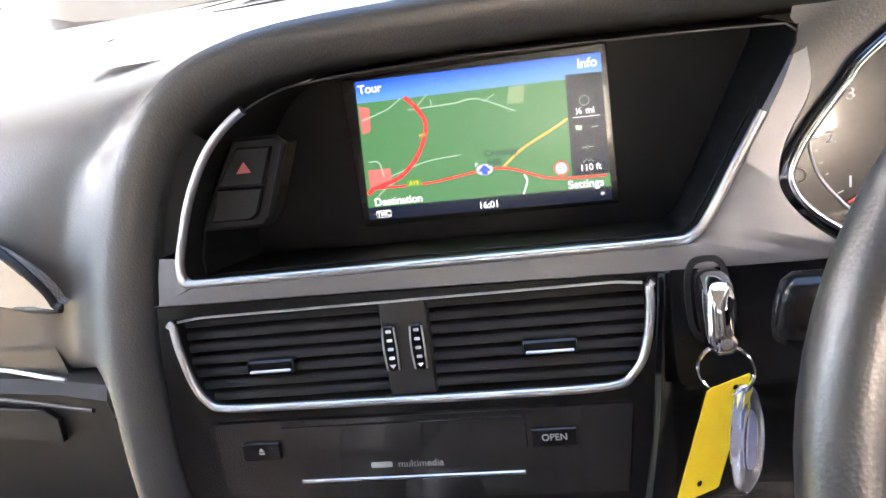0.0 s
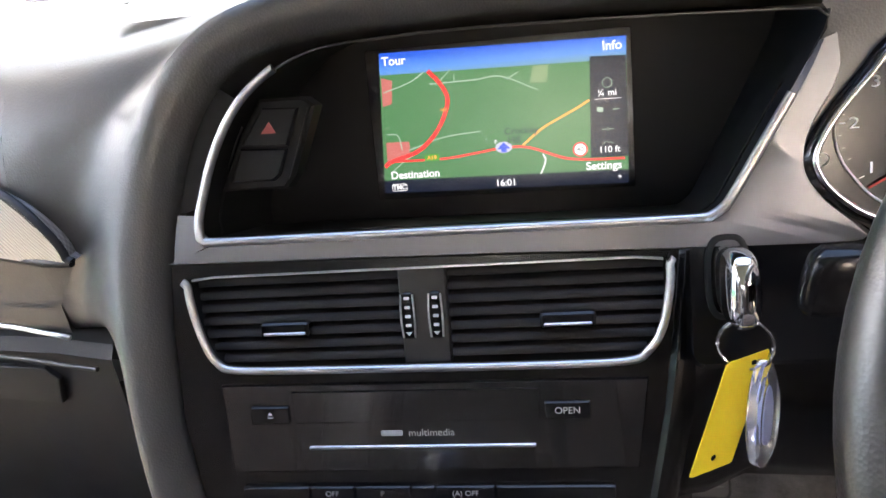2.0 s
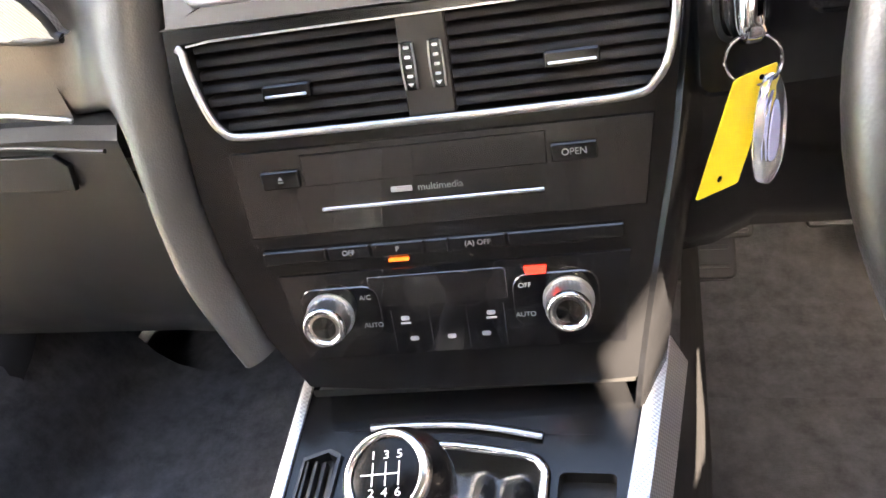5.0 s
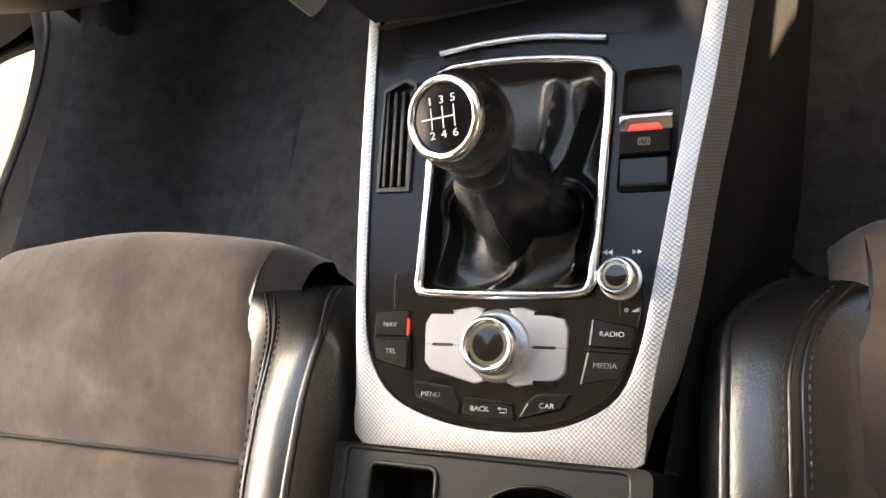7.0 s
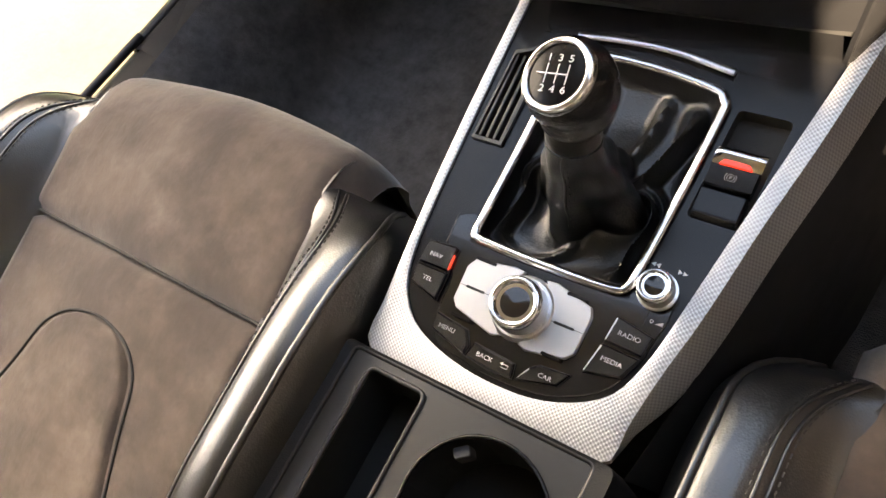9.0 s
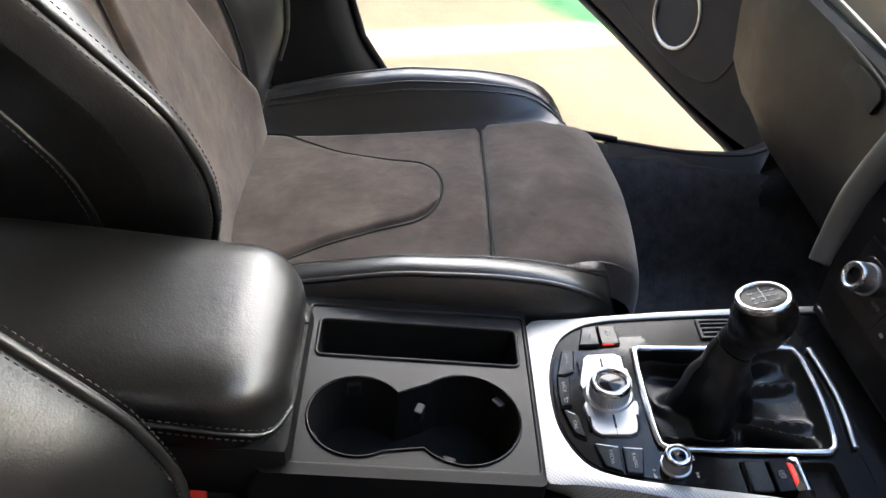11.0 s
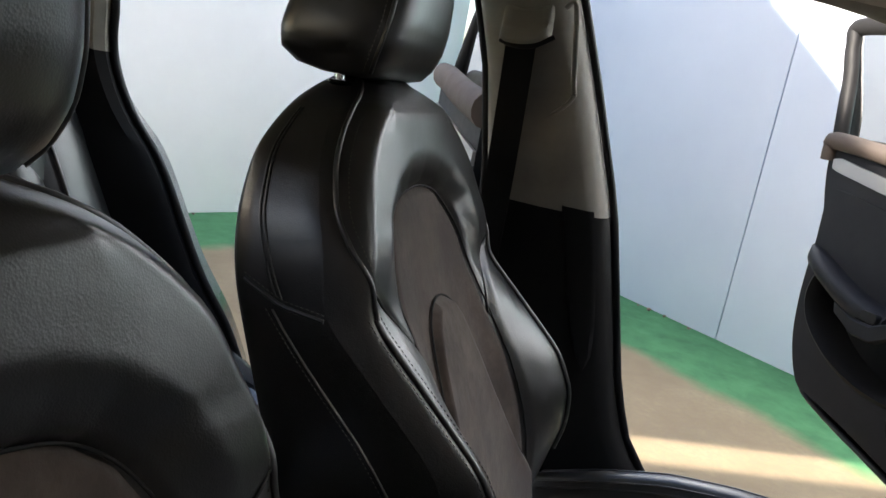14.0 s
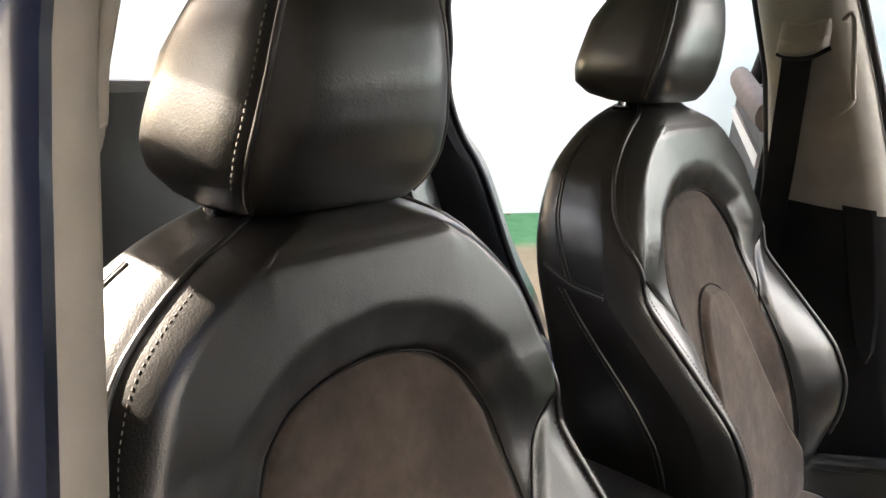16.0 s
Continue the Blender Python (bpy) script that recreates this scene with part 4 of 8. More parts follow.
        if roll:
            last = rws[-1]
            for dy, z in ((0.006, 0.51), (0.004, 0.47), (-0.006, 0.42), (-0.012, 0.39)):
                rws.append([(p[0], p[1] + dy - 0.012 * (p[0] / w) ** 4, min(z, p[2] - 0.01)) for p in last])
        return part(name, loft(rws), SUEDE, cu, label, T, 60)

    cush_panel(-0.44, -0.0855, 0.166, 0.003, 40, "seat_panel", dip=0.011)
    cush_panel(-0.0848, 0.093, 0.172, 0.0035, 26, "thigh_panel", roll=True, label="grey-brown suede front thigh panel")
    py = [-0.42, -0.37, -0.33, -0.28, -0.22, -0.18, -0.163, -0.152, -0.146, -0.143]
    pw = [0.160, 0.158, 0.135, 0.105, 0.082, 0.070, 0.058, 0.042, 0.023, 0.0]
    line = bent([Vector((s * w, y, 0)) for s in (-1, 1) for y, w in (zip(py, pw) if s < 0 else list(zip(py, pw))[-2::-1])], False, 4)
    part("panel_seam", tube([Vector((p.x, p.y, cush_z(p.x, p.y) + 0.0035)) + X0 for p in line], 0.0013, sides=6), HOLE, cu, "dark sewn groove")
    part("panel_seam", tube([Vector((x, -0.0851, cush_z(x, -0.0851) - 0.002)) + X0 for x in np.linspace(-0.16, 0.16, 30)], 0.0016, sides=6), HOLE, cu, "dark sewn groove")
    cush_panel(-0.42, -0.143, 0, 0.0085, 40, "centre_pad", (py, pw), 0.0095, "raised suede centre pad")
    for sg in (-1, 1):
        tip = lambda y: 1 - 0.26 * smoothstep(-0.01, 0.094, y) ** 1.4
        pts = [Vector((sg * 0.238 * tip(y), y, cush_z(0.238, y) + 0.001)) for y in np.linspace(-0.40, 0.060, 36)]
        part("piping", tube([p + X0 for p in pts], 0.0030, sides=6), LEATHER, cu)
        # twin seam along the inner slope, curving in to the thigh panel
        for d in (0.0, 0.007):
            xs_ = lambda y: (0.196 + d) * tip(y) - 0.012 * smoothstep(-0.03, 0.045, y)
            run = [Vector((sg * xs_(y), y, cush_z(xs_(y) / tip(y), y) + 0.0008)) for y in np.linspace(-0.40, 0.040, 44)]
            part("seam", tube([p + X0 for p in run], 0.0013, sides=6), LEATHER, cu)
            stitched(cu, [p + X0 + Vector((sg * (0.0035 if d else -0.0035), 0, 0.001 if d else -0.0012)) for p in run], Vector((0, 0, 0.0004)), thread=DARKTHREAD)
    # plastic side skirt, runners and the child seat anchor stud
    for sg in (-1, 1):
        part("side_skirt", boxy(*sorted((at[0] + sg * 0.225, at[0] + sg * 0.25)), -0.47, 0.05, 0.33, 0.47, 0.012), SATIN, seat)
        part("runner", boxy(at[0] + sg * 0.2 - 0.018, at[0] + sg * 0.2 + 0.018, -0.5, 0.12, 0.262, 0.335, 0.004), SATINCHROME, seat, "steel seat runner")
    part("anchor_stud", lathe([(0.0, 0.0), (0.006, 0.0), (0.006, 0.004), (0.003, 0.006), (0.0, 0.006)], 12), CHROME, seat, "", Matrix.Translation((at[0] - 0.12, -0.432, 0.502)) @ pose(0, 0, 0, -50))
    return seat


passenger = front_seat((-0.364, -0.20, 0.262))
driver = copy_thing(passenger, pose(0.386, -0.180, 0.262 - 0.047))
# the driver's backrest stands a little more upright
LEAN = pose(0, -0.410, 0.428) @ pose(0, 0, 0, -1.9) @ pose(0, 0.42, -0.45)
for ob in driver.children:
    if ob.name.split(".")[0] == "cushion":
        ob.matrix_basis = pose(-0.012, 0, 0.006) @ ob.matrix_basis
    if ob.name.split(".")[0] in ("backrest", "headrest", "post_collar"):
        ob.matrix_basis = (pose(0, 0, -0.010) if ob.name.startswith("headrest") else pose(0, 0, 0)) @ LEAN @ ob.matrix_basis

# ---- rear bench ----
bench = thing("rear_bench", (0, -1.2, 0.26), "black leather rear bench with suede centre panels", "car seat")
rows = []
for y in np.linspace(-1.50, -0.92, 20):
    z = ramp1(y, [-1.5, -1.3, -1.1, -0.98, -0.94, -0.92], [0.44, 0.46, 0.485, 0.495, 0.48, 0.44])
    rows.append([(-0.66, y, 0.28)] + [(x, y, z + 0.018 * smoothstep(0.5, 0.64, abs(x)) - 0.04 * smoothstep(0.63, 0.66, abs(x))) for x in np.linspace(-0.66, 0.66, 40)] + [(0.66, y, 0.28)])
rows.append([(p[0], -0.93, 0.28) for p in rows[-1]])
part("cushion", loft(rows), LEATHER, bench, "black leather bench cushion")
for sg in (-1, 1):
    rows = []
    for y in np.linspace(-1.42, -0.945, 18):
        z = ramp1(y, [-1.5, -1.3, -1.1, -0.98, -0.94, -0.92], [0.44, 0.46, 0.485, 0.495, 0.48, 0.44])
        rows.append([(sg * (0.36 + x), y, z + 0.008 - 0.008 * (1 - smoothstep(0, 0.014, 0.19 - abs(x)))) for x in np.linspace(-0.19, 0.19, 18)])
    part("seat_panel", loft(rows), SUEDE, bench, "grey-brown suede panel")
rows = []
for z in np.linspace(0.44, 1.04, 22):
    y = -1.38 - 0.30 * (z - 0.44)
    r = []
    for x in np.linspace(-0.66, 0.66, 50):
        a = abs(x)
        r.append((x, y + 0.035 * smoothstep(0.45, 0.56, a) - 0.06 * smoothstep(0.60, 0.66, a) - 0.012 * math.exp(-((a - 0.50) / 0.008) ** 2), z + 0.02 * math.cos(x * 3)))
    rows.append(r)
rows.append([(p[0], p[1] - 0.05, p[2] + 0.015) for p in rows[-1]])
rows.append([(p[0], p[1] - 0.10, p[2] - 0.6) for p in rows[-2]])
part("backrest", loft(rows), LEATHER, bench, "black leather rear backrest")
for sg in (-1, 1):
    # side bolster beside the door opening
    rows = []
    for z in np.linspace(0.44, 1.06, 18):
        yf = ramp1(z, [0.44, 0.668, 0.852, 0.972, 1.06], [-1.265, -1.325, -1.425, -1.49, -1.54])
        rows.append([(sg * (0.655 - 0.115 * math.cos(a)), yf - 0.11 + 0.085 * math.sin(a), z) for a in np.linspace(-0.5, 3.6, 16)])
    part("side_bolster", loft(rows, False, False), LEATHER, bench, "black leather side bolster")
    rows = []
    for z in np.linspace(0.46, 1.05, 18):
        yf = ramp1(z, [0.44, 0.668, 0.852, 0.972, 1.06], [-1.265, -1.325, -1.425, -1.49, -1.54]) - 0.035
        rows.append([(sg * (0.545 - 0.060 * math.cos(a)), yf - 0.07 + 0.060 * math.sin(a), z) for a in np.linspace(-0.5, 3.6, 14)])
    part("inner_bolster", loft(rows), LEATHER, bench, "black leather inner rib of the backrest")
    part("piping", tube([(sg * (0.60), ramp1(z, [0.44, 0.668, 0.852, 0.972, 1.06], [-1.265, -1.325, -1.425, -1.49, -1.54]) - 0.028, z) for z in np.linspace(0.46, 1.04, 16)], 0.004, sides=6), LEATHER, bench)


# ---- centre console ----
CF = frame_of((0.0033, 0.0457, 0.6043), (1.0, 0.003, -0.010), (0.0, 0.982, 0.188))
console = thing("centre_console", (0, 0, 0.3), "black centre console with dimpled aluminium frame", "console")
inner = bent([(-0.1045, 0.235), (-0.1045, 0.12), (-0.1035, 0.03), (-0.101, -0.028), (-0.094, -0.058), (-0.078, -0.079), (-0.055, -0.090), (-0.028, -0.096), (0.0, -0.0975), (0.029, -0.095), (0.055, -0.086), (0.075, -0.071), (0.086, -0.045), (0.093, -0.012), (0.105, 0.055), (0.118, 0.125), (0.128, 0.18), (0.136, 0.235)], False, 4)
outer = bent([(-0.112, 0.235), (-0.1125, 0.12), (-0.111, 0.03), (-0.108, -0.03), (-0.105, -0.075), (-0.101, -0.1095), (-0.06, -0.1135), (-0.02, -0.1165), (0.02, -0.1165), (0.05, -0.1145), (0.087, -0.112), (0.091, -0.085), (0.097, -0.05), (0.107, -0.005), (0.118, 0.06), (0.130, 0.12), (0.140, 0.18), (0.149, 0.235)], False, 4)
n = 90
ii, oo = even([(p.x, p.y, 0) for p in inner], n), even([(p.x, p.y, 0) for p in outer], n)
rows = [[Vector((p.x, p.y, -0.004)) for p in ii], [Vector((p.x, p.y, 0.0)) for p in ii], [p.lerp(q, 0.5) + Vector((0, 0, 0.0012)) for p, q in zip(ii, oo)], [Vector((q.x, q.y, 0.0)) for q in oo]]
low = []
for i, q in enumerate(oo):
    right = smoothstep(0.02, 0.09, q.x) * (0.12 + 0.88 * smoothstep(-0.114, -0.045, q.y))
    back = smoothstep(-0.09, -0.11, q.y) * (1 - right)
    low.append(Vector((q.x + 0.012 * right - 0.003 * (1 - right), q.y - 0.002 * back, -0.006 - 0.026 * right)))
rows += [[q + (l - q) * 0.35 + Vector((0, 0, -0.0)) for q, l in zip(oo, low)], low]
alu = part("aluminium_frame", loft(rows), DIMPLE, console, "dimpled silver aluminium frame", CF, 40)
panel_out = [(p.x, p.y) for p in inner]
gait = bent([(-0.054, -0.009), (0.0, -0.0105), (0.047, -0.009), (0.056, -0.004), (0.0585, 0.01), (0.0635, 0.07), (0.067, 0.125), (0.0655, 0.136), (0.055, 0.143), (0.01, 0.149), (-0.035, 0.1495), (-0.049, 0.146), (-0.0555, 0.136), (-0.0575, 0.06), (-0.0605, 0.005), (-0.0605, -0.004)], True, 3)
epb = rrect(0.071, 0.0535, 0.1065, 0.134, 0.004)
epb = [(x + (y - 0.0535) * 0.06, y) for x, y in epb]
slot = [(-0.0985, 0.062), (-0.0725, 0.062), (-0.0700, 0.141), (-0.0785, 0.145), (-0.0965, 0.138)]
top = part("black_panel", plate_with_holes(panel_out, [[(p.x, p.y) for p in gait], epb, slot], -0.0025), SATIN, console, "satin black control panel", CF, 0)
# piano-black lower field
field = bent([(-0.079, 0.003), (-0.0615, 0.007), (-0.0615, -0.010), (-0.05, -0.0125), (0.05, -0.0125), (0.060, -0.006), (0.0875, -0.006), (0.0815, -0.043), (0.0715, -0.068), (0.052, -0.083), (0.028, -0.0915), (0.0, -0.094), (-0.028, -0.0925), (-0.054, -0.0865), (-0.062, -0.066), (-0.0635, -0.04), (-0.079, -0.018)], True, 3)
part("control_field", slab([(p.x, p.y) for p in field], -0.0025, -0.0012, 0.0006), GLOSSBLACK, console, "gloss black control field", CF)
# gaiter frame and boot
part("gaiter_frame", tube([(p.x, p.y, 0.0005) for p in gait], 0.0034, True, 10, 0.75), BRUSHCHROME, console, "polished chrome gaiter frame", CF)
lever = thing("gear_lever", (0.016, 0.075, 0.6), "six-speed gear knob with chrome ring over leather gaiter", "gear lever")
base = even([(p.x, p.y, 0) for p in gait], 144, True)
KN = Matrix.Translation((0.0155, 0.0855, 0.7455)) @ pose(0, 0, 0, 22, -10, 0)
pivot = KN @ Vector((0, 0, -0.018))
stem = Vector((0.055, 0.235, 0.955)).normalized()
across_ = (Vector((1, 0, 0)) - stem * stem.x).normalized()
KS = frame_of(pivot, across_, stem.cross(across_)) @ Matrix.Translation((0, 0, 0.018))
nk = CF.inverted() @ (KS @ Vector((0, 0, -0.056)))
ax = (CF.inverted().to_3x3() @ KS.to_3x3().col[2]).normalized()
e1 = Vector((1, 0, 0)) - ax * ax.x
e1.normalize()
e2 = ax.cross(e1)
foot = Vector((0.003, 0.050, 0.0))
# folds: angle at the frame, sideways drift towards the neck, height, half-width
FOLDS = [(-0.93, 1.15, 0.021, 0.30), (-2.40, -0.95, 0.017, 0.30), (2.25, 0.35, 0.015, 0.28), (0.98, -0.45, 0.022, 0.28), (-0.10, 0.55, 0.012, 0.30), (3.10, -0.45, 0.010, 0.30), (1.85, 0.15, 0.012, 0.18), (1.28, -0.10, 0.010, 0.16), (-1.85, 0.30, 0.007, 0.20)]


def fold_height(a, w):
    """Height of the crease ridges over the boot's floor; w runs from skirt (0) to frame (1)."""
    h = 0.0
    for a0, drift, tall, half in FOLDS:
        d = a - (a0 + drift * ((1 - w) ** 1.3 - 0.16 * math.sin((1 - w) * 6.0)))
        d = abs((d + math.pi) % (2 * math.pi) - math.pi)
        h = max(h, tall * max(0.0, 1 - d / (half * (0.55 + 0.45 * (1 - w)))) ** 1.25)
    return h


rows = []
for ring in range(80):
    u = 1 - ring / 79
    row = []
    for p in base:
        a = math.atan2(p.y - 0.055, p.x - 0.003)
        corner = 0.034 + 0.0070 * math.cos(4 * a + 0.9) + 0.003 * math.cos(2 * a - 0.5)
        if u < 0.5:
            k_ = u / 0.5
            c = nk.lerp(foot, k_)
            r = 0.0165 + (corner - 0.0165) * k_ ** 1.1 + 0.0014 * math.sin(k_ * 15 + 1.3 * math.sin(a + 0.7)) * math.sin(math.pi * k_)
            tilt = 1 - k_
            q = c + (e1 * math.cos(a) + e2 * math.sin(a)).lerp(Vector((math.cos(a), math.sin(a), 0)), 1 - tilt) * r
            q.z += -0.016 * k_ ** 3 + 0.55 * fold_height(a, 0.0) * smoothstep(0.25, 1.0, k_)
        else:
            w = (u - 0.5) / 0.5
            q = (foot + Vector((math.cos(a), math.sin(a), 0)) * corner).lerp(p, w)
            q.z = -0.016 - 0.006 * math.sin(math.pi * w) + 0.018 * smoothstep(0.84, 1.0, w)
            q.z += fold_height(a, w) * (0.55 + 0.75 * math.sin(math.pi * min(1.0, w * 1.1))) * (1 - smoothstep(0.72, 1.0, w))
        row.append(q)
    rows.append(row)
rows.reverse()
net = np.array([[tuple(p) for p in r] for r in rows])
for _ in range(2):
    mid_ = (np.roll(net, 1, 1) + np.roll(net, -1, 1))[1:-1] * 0.25 + (net[:-2] + net[2:]) * 0.25
    net[1:-1] = net[1:-1] * 0.6 + mid_ * 0.4
rows = [[Vector(p) for p in r] for r in net]
rows = [[Vector((p.x, p.y, -0.004)) for p in rows[0]]] + rows
boot = part("gaiter", loft(rows, True), GAITER, lever, "creased black leather gaiter", CF, 70)
for a0 in (1.58, -1.56):
    j = min(range(144), key=lambda i: abs(math.atan2(base[i].y - 0.055, base[i].x - 0.003) - a0))
    st = [CF @ (r[j] + Vector((0.0, 0, 0.0006))) for r in rows[2:36]]
    part("seam", tube(st, 0.0011, sides=6), GAITER, boot)
    for off in (-0.0032, 0.0032):
        run = even([p + Vector((off, 0, 0.0002)) for p in st], 26)
        bm = bmesh.new()
        for p, q in zip(run[::2], run[1::2]):
            d = tube([p, p.lerp(q, 0.75)], 0.0004, sides=5)
            me = bpy.data.meshes.new("stitching")
            d.to_mesh(me)
            d.free()
            bm.from_mesh(me)
            bpy.data.meshes.remove(me)
        part("stitching", bm, GAITER, boot)
prof = [(0.0125, -0.068), (0.0135, -0.052), (0.0150, -0.048), (0.0180, -0.044), (0.0205, -0.0405), (0.0225, -0.037), (0.0240, -0.033), (0.0253, -0.028), (0.0265, -0.020), (0.0266, -0.014), (0.0255, -0.0075), (0.0230, -0.0018)]
rows = []
for r_, h in prof:
    k_ = smoothstep(-0.012, -0.046, h)
    rows.append([(KN @ v).lerp(KS @ v, k_) for v in (Vector((r_ * math.cos(a), r_ * math.sin(a), h)) for a in (2 * math.pi * i / 48 for i in range(48)))])
knob = part("knob", loft(rows, True), BALL, lever, "glossy black knob", None, 60)
part("chrome_ring", lathe([(0.0228, -0.0022), (0.0226, 0.0008), (0.0212, 0.0026), (0.0190, 0.0033), (0.0176, 0.0024), (0.0172, 0.0010)], 48), BRUSHCHROME, knob, "chrome ring", KN, 60)
part("shift_plate", lathe([(0.0, 0.0020), (0.010, 0.0019), (0.0173, 0.0012), (0.0173, -0.001)], 48), PLATEBLACK, knob, "gloss black shift pattern plate", KN, 40)
part("collar", lathe([(0.0150, -0.060), (0.0168, -0.057), (0.0170, -0.050), (0.0160, -0.044)], 32), GAITER, lever, "", KS, 40)
part("collar_ring", lathe([(0.0164, -0.0575), (0.0173, -0.0570), (0.0173, -0.0560), (0.0164, -0.0555)], 32), SATIN, lever, "thin black clamping ring", KS, 60)
KP = KN @ pose(0, 0, 0.0024, 0, 0, 0)
for x in (-0.0062, 0.0006, 0.0074):
    part("shift_line", flat(rrect(x - 0.00035, -0.0056, x + 0.00035, 0.0056, 0.0002, 1)), WHITEINK, knob, "", KP, 0)
part("shift_line", flat(rrect(-0.0124, -0.00035, 0.0074, 0.00035, 0.0002, 1)), WHITEINK, knob, "", KP, 0)
for s, x, y in (("1", -0.0062, 0.0087), ("3", 0.0006, 0.0087), ("5", 0.0074, 0.0087), ("2", -0.0062, -0.0087), ("4", 0.0006, -0.0087), ("6", 0.0074, -0.0087)):
    text("gear_number", s, 0.0056, (x, y), knob, WHITEINK, KP, lift=0.0001, stretch=1.2)

# side slot vent
vent = part("slot_frame", loft([[(x, y, -0.0025) for x, y in slot], [(x * 1.0, y, 0.0006) for x, y in slot], [(-0.085 + (x + 0.085) * 0.84, 0.102 + (y - 0.102) * 0.93, 0.0006) for x, y in slot], [(-0.085 + (x + 0.085) * 0.80, 0.102 + (y - 0.102) * 0.92, -0.009) for x, y in slot]], True), GREYBLACK, console, "charcoal slotted vent frame", CF, 20)
part("slot_floor", flat([(-0.085 + (x + 0.085) * 0.85, 0.102 + (y - 0.102) * 0.95) for x, y in slot], -0.009), HOLE, vent, "", CF)
for i in range(4):
    x = -0.0945 + i * 0.0062
    part("slat", boxy(x, x + 0.0024, 0.066, 0.136, -0.008, -0.0008, 0.0005), GREYBLACK, vent, "", CF)

# parking brake switch in its recess
part("switch_recess", walls_down(epb, -0.0025, -0.016), HOLE, console, "", CF, 0)
sw = part("parking_brake_switch", slab(rrect(0.0725, 0.0548, 0.1035, 0.0762, 0.002), -0.012, -0.0004, 0.0014), SATIN, console, "black parking brake switch", CF)
part("switch_lip", tube([(0.0745, 0.0575, 0.0), (0.089, 0.0572, 0.0004), (0.102, 0.0575, 0.0)], 0.0013, sides=8), SATIN, sw, "", CF)
rows = [[(x0, 0.0775, -0.010), (x0, 0.0775, 0.0), (x0 + 0.0004, 0.0785, 0.0012), (x0 + 0.0008, 0.0915, 0.0034), (x0 + 0.0008, 0.0935, 0.001), (x0 + 0.0008, 0.0935, -0.01)] for x0 in (0.0735, 0.1037)]
part("switch_rocker", loft(rows, True, True), SATIN, sw, "black rocker with brake symbol", CF, 20)
rows = []
for t in np.linspace(0, 1, 13):
    x = 0.0741 + 0.0318 * t
    e = 1 - 0.35 * abs(2 * t - 1) ** 8
    rows.append([(x + s * 0.0008, 0.0918 + 0.0158 * s, 0.0034 + (0.0042 * math.sin(math.pi * min(1, s * 0.80)) - 0.016 * s ** 6) * e) for s in np.linspace(0, 1, 14)])
part("switch_cap", loft(rows), BRUSHCHROME, sw, "satin chrome switch cap", CF, 60)
RED = glow("red_indicator", (1.0, 0.05, 0.03), 0.10)
part("indicator", slab([(0.0790, 0.0914), (0.1000, 0.0914), (0.0975, 0.0952), (0.0815, 0.0952)], 0.0036, 0.0058, 0.0004), RED, sw, "red lit indicator", CF)
SYM = CF @ Matrix.Translation((0.0888, 0.0848, 0.0026)) @ pose(0, 0, 0, 9.6, 0, 0)
ring = [(0.0023 * math.cos(a), 0.0023 * math.sin(a)) for a in np.linspace(0, 2 * math.pi, 25)]
part("brake_symbol", strip2d(ring, 0.0004), GREYINK, sw, "", SYM, 0)
for sgn in (-1, 1):
    arc_ = [(sgn * 0.0036 * math.cos(a), 0.0036 * math.sin(a)) for a in np.linspace(-0.75, 0.75, 10)]
    part("brake_symbol", strip2d(arc_, 0.0004), GREYINK, sw, "", SYM, 0)
text("brake_letter", "P", 0.0036, (0.0, 0.0), sw, GREYINK, SYM, lift=0.0001)

# rotary knobs and keys


def rotary(parent, name, u, v, r, h, label, fr=CF, dark=0.62, tilt=None):
    m = fr @ Matrix.Translation((u, v, 0.0)) @ (tilt or Matrix.Identity(4))
    kb = part(name, lathe([(r * 1.12, -0.0015), (r * 1.12, 0.0008), (r * 1.0, 0.0012), (r * 1.0, h * 0.72), (r * 0.96, h * 0.80)], 72, (0.001, h * 0.75, r * 0.03)), SATINCHROME, parent, label, m, 25)
    part("chrome_rim", lathe([(r * 0.97, h * 0.78), (r * 0.93, h * 0.95), (r * 0.84, h), (r * 0.74, h * 0.97), (r * 0.68, h * 0.86)], 48), CHROME, kb, "chrome rim", m, 60)
    part("knob_centre", lathe([(0.0, h * 0.90), (r * 0.35, h * 0.885), (r * 0.70, h * 0.84), (r * 0.70, h * 0.7)], 40), GLOSSBLACK, kb, "gloss black centre", m, 60)
    return kb


